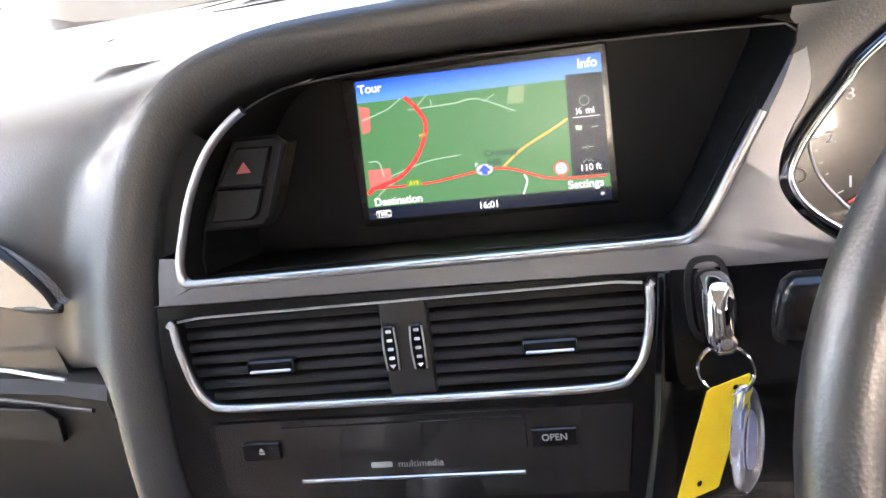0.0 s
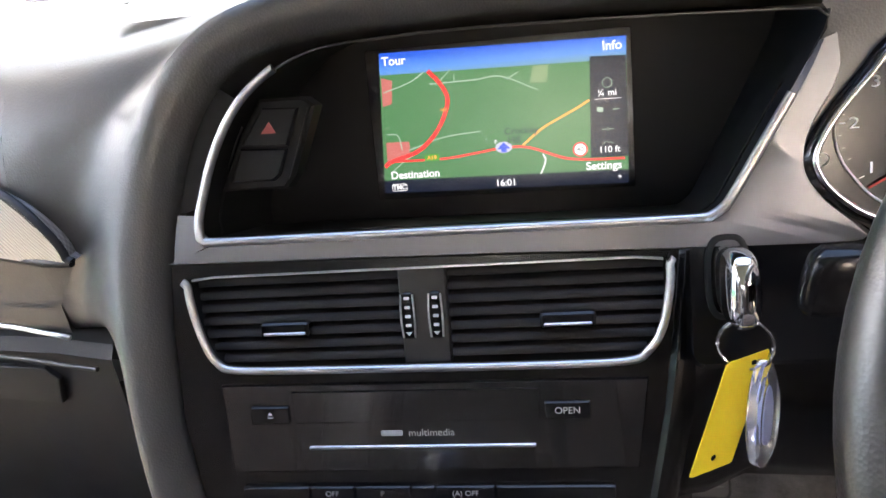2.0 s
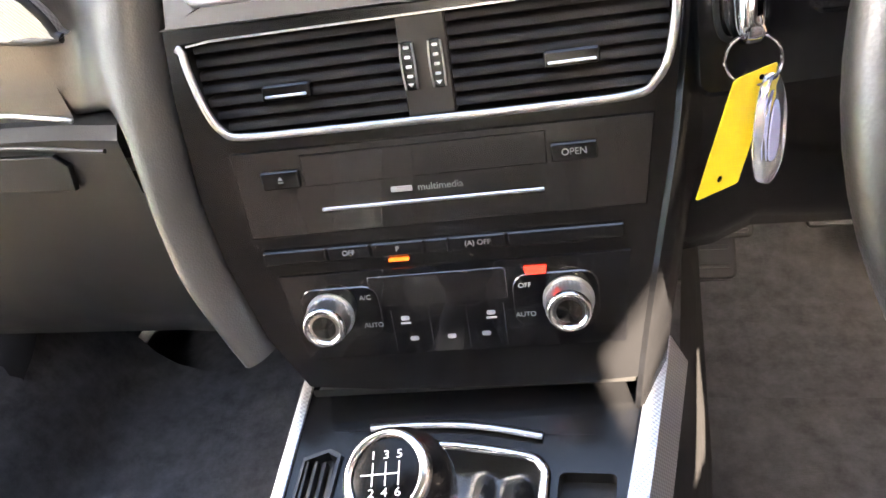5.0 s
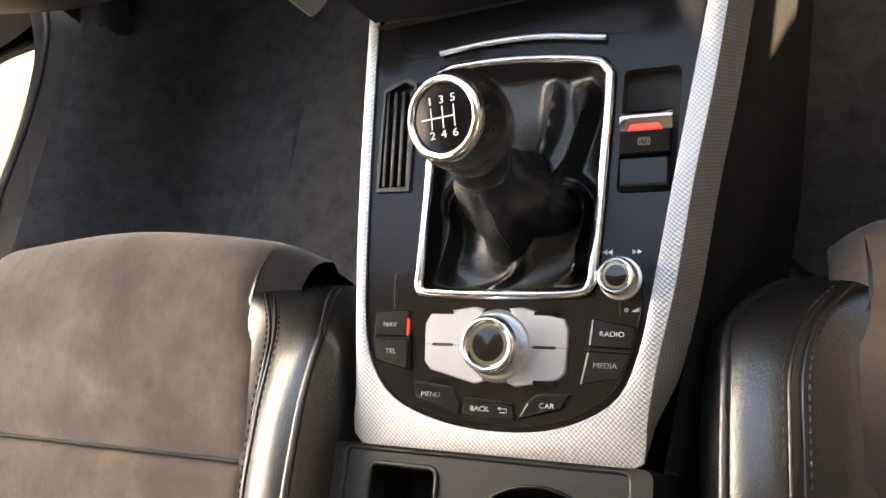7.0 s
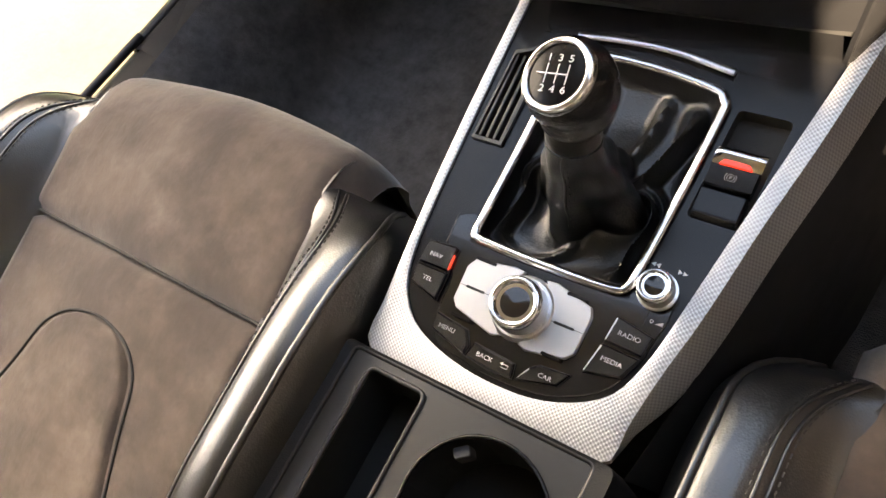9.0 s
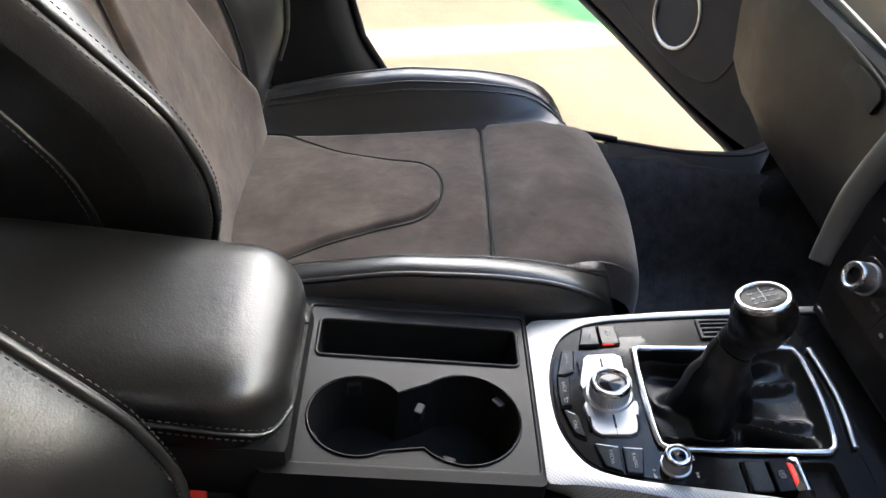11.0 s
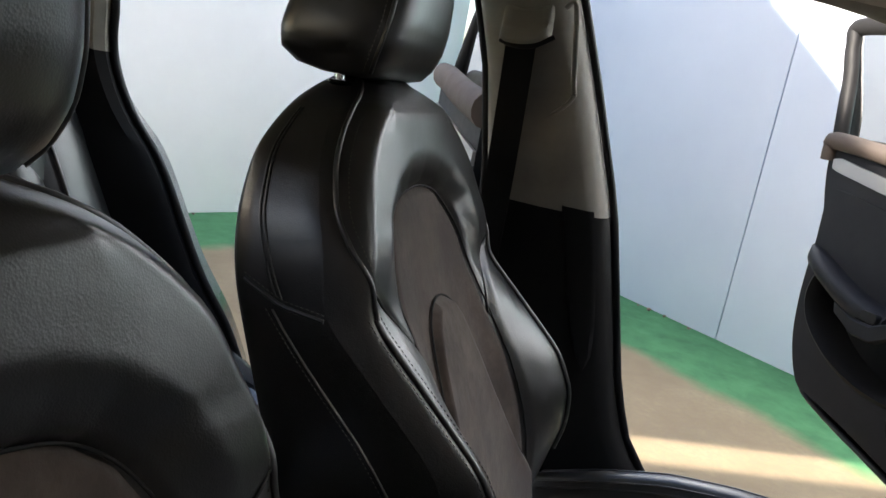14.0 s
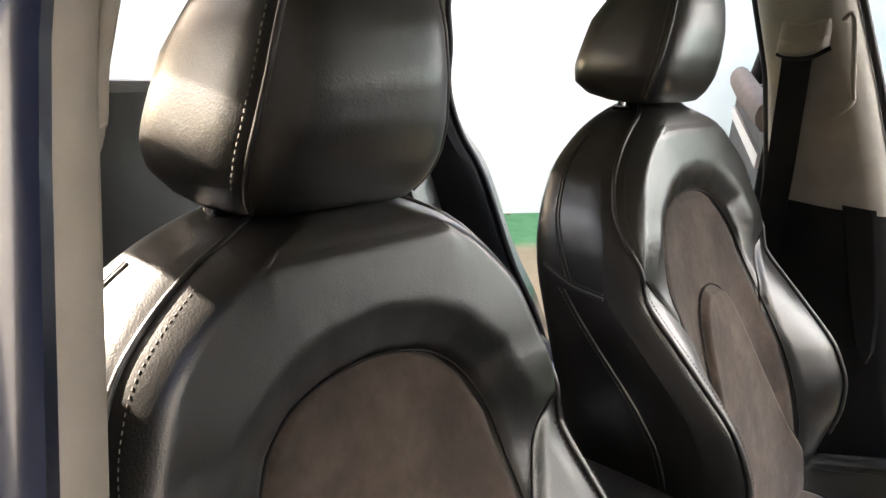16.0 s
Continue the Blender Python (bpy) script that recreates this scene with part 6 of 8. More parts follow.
part("status_bar", flat([across(0, 0.985), across(1, 0.985), (0.0520, -0.0625), (-0.1115, -0.0605)], 0.0002), M_DARK, screen, "black status bar", S0, 0)


def road(pts, w, m, lift):
    part("map_road", strip2d(bent([(p[0], p[1], 0) for p in pts], False, 5), w), m, screen, "", S0 @ Matrix.Translation((0, 0, lift)), 0)


for pts in ([(-0.0917, -0.0319), (-0.0674, -0.0249), (-0.042, -0.0226)], [(-0.1057, 0.0072), (-0.0874, 0.0126), (-0.0771, 0.0186)], [(-0.074, 0.0105), (-0.0566, 0.0107), (-0.0414, 0.011), (-0.0263, 0.0117), (-0.0029, 0.0011)], [(-0.106, -0.0205), (-0.0987, -0.0217), (-0.0965, -0.0316)], [(-0.0230, 0.0095), (-0.0151, 0.0136)], [(-0.0572, 0.0105), (-0.0572, 0.0155)], [(-0.067, 0.012), (-0.059, 0.019)], [(-0.1065, -0.0475), (-0.097, -0.040), (-0.09, -0.036)]):
    road(pts, 0.0007, M_PALE, 0.0003)
road([(-0.0023, -0.0402), (-0.0007, -0.0448), (-0.0042, -0.0534)], 0.0010, M_WHITE, 0.0003)
for tw in ([(-0.1063, 0.0171), (-0.099, 0.0146), (-0.1006, -0.0004), (-0.1071, -0.0019)], [(-0.1072, -0.0259), (-0.0912, -0.0261), (-0.0912, -0.0347), (-0.1077, -0.0388)]):
    part("map_town", flat(tw, 0.0002), M_PINK, screen, "", S0, 0)
part("map_field", flat([(-0.0056, 0.0166), (0.0046, 0.0166), (0.0029, 0.0058), (-0.0081, 0.0059)], 0.0002), M_PATCH, screen, "", S0, 0)
road([(-0.0151, -0.0338), (-0.0025, -0.024), (0.0089, -0.0181), (0.0202, -0.0126), (0.0291, -0.0077)], 0.0014, M_ORANGE, 0.0004)
road([(-0.1045, -0.039), (-0.0686, -0.0391), (-0.0489, -0.0371), (-0.0276, -0.0345), (-0.0107, -0.0355), (0.0112, -0.0436), (0.0277, -0.0457), (0.05, -0.0462)], 0.0015, M_RED, 0.0005)
road([(-0.0743, 0.0191), (-0.0663, 0.0095), (-0.0626, -0.0012), (-0.0685, -0.016), (-0.0774, -0.0269), (-0.0879, -0.0341), (-0.1045, -0.039), (-0.1097, -0.0423)], 0.0028, M_RED, 0.0006)
part("side_menu", flat([(0.0303, 0.0192), (0.0525, 0.0184), (0.0524, -0.0449), (0.0285, -0.0446)], 0.0007), M_DARK, screen, "dark side menu", S0, 0)
for y in (0.0078, -0.0092, -0.0334):
    part("menu_line", strip2d([(0.0296, y + 0.0003), (0.0523, y - 0.0003)], 0.0003), lit("menu_line_grey", (0.05, 0.06, 0.09)), screen, "", S0 @ Matrix.Translation((0, 0, 0.0009)), 0)
for body, size, at, m in (("Tour", 0.0072, (-0.0965, 0.0272), M_WHITE), ("Info", 0.0072, (0.0443, 0.0248), M_WHITE), ("Destination", 0.0066, (-0.0889, -0.0485), M_WHITE), ("Settings", 0.0066, (0.0366, -0.0503), M_WHITE), ("16:01", 0.0058, (-0.0276, -0.0578), M_WHITE), ("TMC", 0.0042, (-0.1006, -0.0568), M_WHITE), ("¼ mi", 0.0052, (0.0403, -0.0040), M_WHITE), ("110 ft", 0.0052, (0.0405, -0.0400), M_WHITE), ("Crockey", 0.0058, (-0.0156, -0.0240), M_INK), ("Hill", 0.0058, (-0.0205, -0.0300), M_INK), ("A19", 0.0036, (-0.0764, -0.0379), M_ORANGE), ("A64", 0.0026, (-0.0658, -0.0067), M_ORANGE), ("--", 0.006, (0.0455, -0.0140), M_PALE), ("--:--", 0.0046, (0.0400, -0.0265), M_PALE)):
    text("screen_text", body, size * 1.1, at, screen, m, S0, lift=0.0014, bold=size * 0.022)
part("road_label", slab(rrect(-0.0815, -0.0401, -0.0713, -0.0356, 0.0006, 2), 0.0007, 0.0009, 0.0001), M_LABEL, screen, "", S0, 0)
part("tmc_frame", tube([(p[0], p[1], 0.0011) for p in rrect(-0.1058, -0.0591, -0.0955, -0.0545, 0.0008, 2)], 0.0002, True, 4), M_WHITE, screen, "", S0, 0)
part("scale_bar", strip2d([(0.0322, -0.0076), (0.0492, -0.0078)], 0.0004), M_WHITE, screen, "", S0 @ Matrix.Translation((0, 0, 0.0012)), 0)
part("zoom_ring", tube([(0.0405 + 0.003 * math.cos(a), 0.0023 + 0.003 * math.sin(a), 0.0011) for a in np.linspace(0, 2 * math.pi, 20, endpoint=False)], 0.00025, True, 4), M_PALE, screen, "", S0, 0)
part("flag", flat([(0.0335, -0.0125), (0.0375, -0.0130), (0.0375, -0.016), (0.0335, -0.0155)], 0.0011), M_PALE, screen, "", S0, 0)
part("peak_sign", strip2d([(0.0362, -0.0366), (0.0388, -0.0345), (0.0400, -0.0358), (0.0412, -0.0348), (0.0430, -0.0366)], 0.0004), M_PALE, screen, "", S0 @ Matrix.Translation((0, 0, 0.0011)), 0)
for r, m, z in ((0.0048, M_RED, 0.0008), (0.0037, M_WHITE, 0.001)):
    part("speed_sign", flat([(0.0220 + r * math.cos(a), -0.0388 + r * math.sin(a)) for a in np.linspace(0, 2 * math.pi, 24, endpoint=False)], z), m, screen, "", S0, 0)
text("screen_text", "40", 0.0045, (0.0220, -0.0388), screen, M_INK, S0, lift=0.0016)
part("position_ring", flat([(-0.0276 + 0.0056 * math.cos(a), -0.0342 + 0.0038 * math.sin(a)) for a in np.linspace(0, 2 * math.pi, 20, endpoint=False)], 0.0008), lit("ring_grey", (0.4, 0.42, 0.5)), screen, "", S0, 0)
part("position_arrow", flat([(-0.0276, -0.0308), (-0.0232, -0.0352), (-0.0258, -0.0352), (-0.0258, -0.0375), (-0.0294, -0.0375), (-0.0294, -0.0352), (-0.0320, -0.0352)], 0.0010), M_BLUE, screen, "", S0, 0)
text("screen_text", "P", 0.004, (-0.0325, -0.0305), screen, M_WHITE, S0, lift=0.0015)
text("screen_text", "*", 0.006, (0.0465, -0.0590), screen, M_WHITE, S0, lift=0.0014)

# ---- centre stack ----
stack = thing("centre_stack", (0.02, 0.3, 0.5), "black centre stack with vents and climate controls", "centre stack")
face = bent([(-0.150, 0.0875), (0.0, 0.0845), (0.141, 0.0815), (0.137, 0.04), (0.131, -0.011), (0.118, -0.085), (0.106, -0.16), (0.06, -0.163), (-0.06, -0.160), (-0.112, -0.155), (-0.134, -0.115), (-0.149, -0.06), (-0.155, -0.01), (-0.1535, 0.05)], True, 1)
vo = bent([(-0.1365, 0.0790), (-0.0675, 0.0795), (0.0, 0.0793), (0.0665, 0.0787), (0.130, 0.0778), (0.1355, 0.0740), (0.1350, 0.0600), (0.1310, 0.0400), (0.1235, 0.0275), (0.110, 0.0212), (0.05, 0.0205), (0.0, 0.0207), (-0.06, 0.0212), (-0.115, 0.0222), (-0.1275, 0.0275), (-0.1340, 0.0400), (-0.1385, 0.0600), (-0.1395, 0.0740)], True, 4)
vo2 = [(p.x, p.y) for p in vo]
facep = part("stack_face", plate_with_holes([(p.x, p.y) for p in face], [vo2], 0.0), SATIN, stack, "satin black stack face", SF, 0)
vent = part("air_vent", walls_down(vo2, 0.0, -0.045, 0.97), HOLE, stack, "twin black air vents with chrome surround", SF, 30)
part("chrome_surround", tube([(p.x, p.y, 0.0034) for p in sorted([q for q in vo if q.y < 0.0775], key=lambda q: math.degrees(math.atan2(q.y - 0.0776, q.x)) % 360)][::-1], 0.0025, sides=8), SATINCHROME, vent, "satin chrome surround", SF)
part("chrome_line", tube([(x, 0.0790 - 0.0000 * x - 0.0015 * (abs(x) > 0.13), 0.001) for x in np.linspace(-0.1375, 0.1325, 20)], 0.0008, sides=6), SATINCHROME, vent, "thin chrome line", SF)
for lo, hi in ((-0.136, -0.0150), (0.0135, 0.1330)):
    for i in range(7):
        v = 0.0270 + i * 0.0079
        trimr = 0.0 if i > 1 else (0.010 - i * 0.005)
        a, b = (lo + trimr, hi) if lo < 0 else (lo, hi - trimr)
        bm = loft([[(x, v + 0.0000, -0.022), (x, v - 0.0026, -0.0048), (x, v - 0.0018, -0.0034), (x, v + 0.0012, -0.0036), (x, v + 0.0030, -0.0056), (x, v + 0.0042, -0.022)] for x in np.linspace(a, b, 4)], True, True)
        part("slat", bm, TRIM, vent, "", SF, 50)
for x0, x1 in ((-0.0985, -0.0690), (0.0650, 0.0955)):
    g = part("slider_grip", slab(rrect(x0, 0.0405, x1, 0.0500, 0.002), -0.006, 0.0030, 0.0012), SATIN, vent, "black vent slider", SF)
    part("grip_line", slab(rrect(x0 + 0.002, 0.0428, x1 - 0.002, 0.0445, 0.0007, 2), 0.0028, 0.0042, 0.0004), SATINCHROME, g, "chrome strip", SF)
part("divider", slab(rrect(-0.0148, 0.0212, 0.0130, 0.0785, 0.001), -0.02, -0.0022, 0.001), GREYBLACK, vent, "charcoal divider", SF)
for x in (-0.0100, 0.0062):
    w = part("thumbwheel", slab(rrect(x - 0.0038, 0.0370, x + 0.0038, 0.0645, 0.0025), -0.006, 0.0005, 0.001), SATIN, vent, "black ribbed thumbwheel", SF)
    for d in (-0.0034, 0.0034):
        part("wheel_edge", tube([(x + d * (1 + 0.15 * math.sin(math.pi * t)), 0.038 + 0.0255 * t, 0.0004 + 0.0012 * math.sin(math.pi * t)) for t in np.linspace(0, 1, 9)], 0.0006, sides=6), SATINCHROME, w, "", SF)
    for i in range(4):
        part("wheel_mark", slab(rrect(x - 0.0016, 0.0445 + i * 0.0053, x + 0.0016, 0.0462 + i * 0.0053, 0.0003, 1), 0.0004, 0.0012, 0.0001), WHITEINK, w, "", SF, 0)
    part("wheel_mark", flat([(x - 0.002, 0.0415), (x + 0.002, 0.0415), (x, 0.0392)], 0.0012), WHITEINK, w, "", SF, 0)
# disc slot panel
cd = part("disc_panel", slab(bent([(-0.128, 0.012), (0.0, 0.0115), (0.123, 0.0105), (0.119, -0.043), (0.0, -0.045), (-0.127, -0.044)], True, 1) and [(-0.128, 0.012), (0.123, 0.0105), (0.1165, -0.043), (-0.1265, -0.044)], 0.0, 0.0022, 0.001), GLASSBLACK, stack, "smooth black disc player panel", SF)
part("slot_door", slab([(-0.084, 0.0075), (0.062, 0.0068), (0.062, -0.0125), (-0.084, -0.0125)], 0.0020, 0.0030, 0.0008), GLASSBLACK, cd, "", SF)
part("eject_key", slab(rrect(-0.1105, -0.0122, -0.0865, -0.0012, 0.001), 0.002, 0.0042, 0.0008), SATIN, cd, "black eject key", SF)
part("eject_sign", flat([(-0.1000, -0.0065), (-0.0965, -0.0065), (-0.09825, -0.0040)], 0.0045), GREYINK, cd, "", SF, 0)
part("eject_sign", flat([(-0.1000, -0.0082), (-0.0965, -0.0082), (-0.0965, -0.0074), (-0.1000, -0.0074)], 0.0045), GREYINK, cd, "", SF, 0)
part("open_key", slab(rrect(0.0645, -0.0122, 0.0905, -0.0015, 0.001), 0.002, 0.0042, 0.0008), SATIN, cd, "black open key", SF)
text("key_legend", "OPEN", 0.0056, (0.0775, -0.0068), cd, GREYINK, SF, lift=0.0045)
part("maker_bar", slab(rrect(-0.0320, -0.0212, -0.0190, -0.0178, 0.0004, 1), 0.0022, 0.0026, 0.0001), GREYINK, cd, "grey maker's mark bar", SF, 0)
text("panel_legend", "multimedia", 0.0062, (-0.0018, -0.0195), cd, GREYINK, SF, lift=0.0026)
part("bright_strip", slab(rrect(-0.0765, -0.0290, 0.0588, -0.0268, 0.0006, 2), 0.002, 0.0036, 0.0005), SATINCHROME, cd, "satin chrome strip", SF)
# key row
cuts = [-0.122, -0.0795, -0.0515, -0.0170, -0.0020, 0.0335, 0.1030]
words = ["", "OFF", "P", "", "(A) OFF", ""]
for a, b, w in zip(cuts, cuts[1:], words):
    kb = part("row_key", slab(rrect(a + 0.0003, -0.0625, b - 0.0003, -0.0530, 0.0008, 2), 0.0, 0.0036, 0.001), SATIN, stack, "black row key", SF)
    if w:
        text("key_legend", w, 0.0048, ((a + b) / 2, -0.0575), kb, GREYINK, SF, lift=0.0039)
OR = glow("orange_indicator", (1.0, 0.16, 0.02), 0.10)
part("indicator", slab(rrect(-0.0415, -0.0665, -0.0285, -0.0645, 0.0006, 2), 0.0, 0.0020, 0.0003), OR, stack, "orange lit indicator", SF)
# climate panel
cl = part("climate_panel", slab([(-0.116, -0.071), (0.106, -0.071), (0.1005, -0.133), (-0.108, -0.133)], 0.0, 0.0016, 0.001), GLOSSBLACK, stack, "gloss black climate panel", SF)
part("climate_display", slab(rrect(-0.0580, -0.0970, 0.0300, -0.0760, 0.002), 0.0014, 0.0020, 0.0004), GLASSBLACK, cl, "", SF)
part("indicator", slab([(0.0425, -0.0815), (0.0545, -0.0815), (0.0555, -0.0765), (0.0415, -0.0765)], 0.001, 0.0045, 0.0008), RED, cl, "red lit indicator", SF)
for u in (-0.0860, 0.0670):
    o = rrect(u - 0.019, -0.118, u + 0.034 if u < 0 else u + 0.019, -0.0815, 0.010)
    if u > 0:
        o = rrect(u - 0.034, -0.118, u + 0.019, -0.0815, 0.010)
    part("knob_plinth", slab(o, 0.001, 0.0024, 0.0008), GLOSSBLACK, cl, "", SF)
    kb = thing("climate_knob", tuple(SF @ Vector((u, -0.1, 0.004))), "knurled chrome climate knob with black centre", "control knob", "climate knobs")
    rotary(kb, "rotary_knob", u, -0.1005, 0.0142, 0.0185, "knurled chrome knob", SF @ Matrix.Translation((0, 0, 0.0035)))
for w, u, v in (("A/C", -0.0610, -0.0895), ("AUTO", -0.0585, -0.1095), ("OFF", 0.0410, -0.0890), ("AUTO", 0.0400, -0.1090)):
    text("key_legend", w, 0.0046, (u, v), cl, GREYINK, SF, lift=0.0027)
for u, v in ((-0.0375, -0.1065), (0.0180, -0.1065), (-0.0335, -0.1215), (-0.0090, -0.1215), (0.0135, -0.1210)):
    part("climate_symbol", slab(rrect(u - 0.0028, v - 0.0016, u + 0.0028, v + 0.0016, 0.0012, 3), 0.0016, 0.0020, 0.0002), GREYINK, cl, "", SF, 0)
    if v > -0.11:
        part("climate_symbol", slab(rrect(u - 0.0034, v - 0.0042, u + 0.0034, v - 0.0028, 0.0005, 1), 0.0016, 0.0020, 0.0001), GREYINK, cl, "", SF, 0)
for u in (-0.046, -0.0215, 0.0025, 0.0265):
    part("key_joint", strip2d([(u, -0.1005), (u, -0.130)], 0.0005), HOLE, cl, "", SF @ Matrix.Translation((0, 0, 0.0019)), 0)
# underside of the stack into the tray
bm = loft([[SF @ Vector((x, -0.158, 0.0)) for x in np.linspace(-0.112, 0.107, 10)], [SF @ Vector((x, -0.166, -0.004)) for x in np.linspace(-0.112, 0.107, 10)], [SF @ Vector((x, -0.170, -0.07)) for x in np.linspace(-0.115, 0.12, 10)], [SF @ Vector((x, -0.235, -0.11)) for x in np.linspace(-0.115, 0.13, 10)]])
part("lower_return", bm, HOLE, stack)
# cheek on the driver's side
ro = bent([(0.141, 0.0815), (0.137, 0.04), (0.131, -0.011), (0.118, -0.085), (0.106, -0.16), (0.10, -0.22)], False, 5)
ro = even([(p.x, p.y, 0) for p in ro], 24)
rows = [[p + Vector((dx, 0, z)) for p in ro] for dx, z in ((0.0, 0.0), (0.003, 0.003), (0.006, 0.001), (0.022, -0.028), (0.026, -0.05), (0.03, -0.25))]
part("driver_cheek", loft(rows), SATIN, stack, "satin black side cheek", SF, 40)

# ---- main dash pad ----
PX = [-0.74, -0.66, -0.56, -0.46, -0.36, -0.28, -0.225]
rows = []
for x in PX:
    e = smoothstep(-0.60, -0.74, x)
    inn = smoothstep(-0.26, -0.155, x)
    base_y = 0.285 + 0.02 * smoothstep(-0.4, -0.72, x) - 0.018 * inn
    prof = [(0.085, 0.770), (0.02, 0.795), (0.006, 0.83), (0.004, 0.87), (-0.002, 0.91), (-0.003, 0.945), (0.006, 0.98), (0.028, 1.008), (0.065, 1.026), (0.13, 1.034), (0.25, 1.036), (0.42, 1.028), (0.62, 1.005), (0.72, 0.985)]
    rows.append([(x, base_y + dy + 0.03 * e * (z > 0.9), z - 0.020 * e * (z > 0.95)) for dy, z in [(p.x, p.y) for p in bent([(a, b, 0) for a, b in prof], False, 3)]])
pad_edge = even([Vector(p) for p in rows[-1] if p[2] > 0.868 and p[1] < 0.45], 46)
SECTION = ((0.0, -0.05), (0.0, -0.004), (0.0025, 0.0025), (0.007, 0.0075), (0.013, 0.0105), (0.020, 0.0118), (0.027, 0.0110))
skin = [[SF @ (p + f * (o * (1 - 0.35 * smoothstep(-0.05, -0.124, p.y))) + Vector((0, 0, z))) for p, f in zip(RIDGE, RDIR)] for o, z in SECTION]
K0 = next(i for i in range(130) if RIDGE[i].y > 0.089)
K1 = next(i for i in range(130) if RIDGE[i].x > 0.075)
goal = []
for i in range(K1 + 1):
    if i >= K0:
        g = 45 * (i - K0) / (K1 - K0)
        j = min(int(g), 44)
        goal.append(pad_edge[j].lerp(pad_edge[j + 1], g - j))
    else:
        u = (K0 - i) / K0
        side = skin[-1][i] + Vector((-0.030, 0.22, -0.02))
        goal.append((pad_edge[0] + Vector((0, 0.02 * u, -0.13 * u))).lerp(side, smoothstep(0.15, 0.55, u)))
NRM = SF.to_3x3().col[2]
fill = []
for t in np.linspace(0, 1, 15)[1:]:
    row = []
    for i, b in enumerate(goal):
        a = skin[-1][i]
        L = (b - a).length
        up = smoothstep(0.2, 0.9, RDIR[i].y)
        ta = (SF.to_3x3() @ RDIR[i] * (0.92 - 0.72 * up) - NRM * (0.30 + 0.65 * up)).normalized() * min(L, 0.085)
        tb = Vector((-1, 0.05, 0)).lerp(Vector((-0.2, 1, 0)), 1 - smoothstep(0.05, 0.45, i / K0)) * L
        row.append(a * (2 * t**3 - 3 * t**2 + 1) + ta * (t**3 - 2 * t**2 + t) + b * (3 * t**2 - 2 * t**3) + tb * (t**3 - t**2))
    fill.append(row)
bm = loft([r[: K1 + 1] for r in skin] + fill)
over = [[SF @ (p + f * o + Vector((0, 0, z))) for p, f in zip(RIDGE, RDIR)][K1:] for o, z in ((0.036, 0.006), (0.044, -0.012), (0.048, -0.10))]
hood_rows = [r[K1:] for r in skin] + over
n0, vs = len(hood_rows[0]), [[bm.verts.new(p) for p in r] for r in hood_rows]
for r0, r1 in zip(vs, vs[1:]):
    for j in range(n0 - 1):
        bm.faces.new((r0[j], r0[j + 1], r1[j + 1], r1[j]))
bmesh.ops.remove_doubles(bm, verts=bm.verts, dist=1e-5)
part("hood", bm, DASH, dash, "soft-touch black pad round the display and down the stack", None, 80)
part("passenger_pad", loft(rows), DASH, dash, "black soft-touch passenger dash pad", None, 60)
rows = []
for x in np.linspace(-0.165, 0.74, 30):
    drop = 0.03 * smoothstep(0.6, 0.74, x)
    bump_ = 0.012 * math.exp(-((x - 0.37) / 0.17) ** 4)
    fy = 0.335 + 0.02 * smoothstep(0.2, 0.7, x)
    prof = [(fy, 1.033), (fy + 0.03, 1.043), (fy + 0.09, 1.046), (fy + 0.2, 1.04), (0.70, 1.03), (0.90, 1.005), (1.0, 0.985)]
    rows.append([(x, y, z - drop + bump_ * (1 - smoothstep(fy + 0.1, fy + 0.35, y))) for y, z in [(p.x, p.y) for p in bent([(a, b, 0) for a, b in prof], False, 3)]])
part("top_pad", loft(rows), DASH, dash, "black soft-touch dash top", None, 60)
# speaker grille on top
gr = bent([(-0.115, 0.43, 1.0445), (-0.10, 0.415, 1.0445), (0.0, 0.412, 1.0465), (0.16, 0.42, 1.0465), (0.18, 0.45, 1.0465), (0.15, 0.60, 1.043), (-0.06, 0.60, 1.041), (-0.10, 0.52, 1.043)], True, 5)
gp = part("speaker_grille", loft([[p + Vector((0, 0, -0.004)) for p in gr], [p + Vector((0, 0, 0.0022)) for p in gr], [Vector((0.03, 0.5, 1.0462)).lerp(p, 0.9) + Vector((0, 0, 0.0022)) for p in gr]], True, False), DASH, dash, "raised speaker grille rim")
kk = Nodes("speaker_mesh", (0.05, 0.048, 0.047), 0.6)
kk.bump(kk.voronoi(420), 1.0, 0.002)
part("grille_mesh", bm_from([Vector((0.03, 0.5, 1.0465)).lerp(p, 0.91) + Vector((0, 0, 0.001)) for p in gr], [tuple(range(len(gr)))]), kk.m, gp, "perforated mesh", None, 0)
# silver trim on the passenger side
tr_o = [p + Vector((0.014 * smoothstep(-0.4, -0.25, p.x), 0.012 * smoothstep(-0.5, -0.25, p.x))) for p in bent([(-0.70, 0.899), (-0.5, 0.898), (-0.30, 0.896), (-0.212, 0.894), (-0.2085, 0.897), (-0.2125, 0.910), (-0.226, 0.928), (-0.246, 0.940), (-0.275, 0.947), (-0.32, 0.950), (-0.5, 0.952), (-0.70, 0.951)], True, 4)]
bm = loft([[(p.x, 0.300 + 0.018 * smoothstep(-0.4, -0.72, p.x) - 0.013 * inn_, p.y) for p in tr_o for inn_ in [smoothstep(-0.26, -0.2, p.x)]], [(p.x, 0.278 + 0.018 * smoothstep(-0.4, -0.72, p.x) - 0.013 * inn_, p.y) for p in tr_o for inn_ in [smoothstep(-0.26, -0.2, p.x)]]], True, True)
part("silver_insert", bm, DIMPLE, dash, "dimpled aluminium dash insert", None, 30)
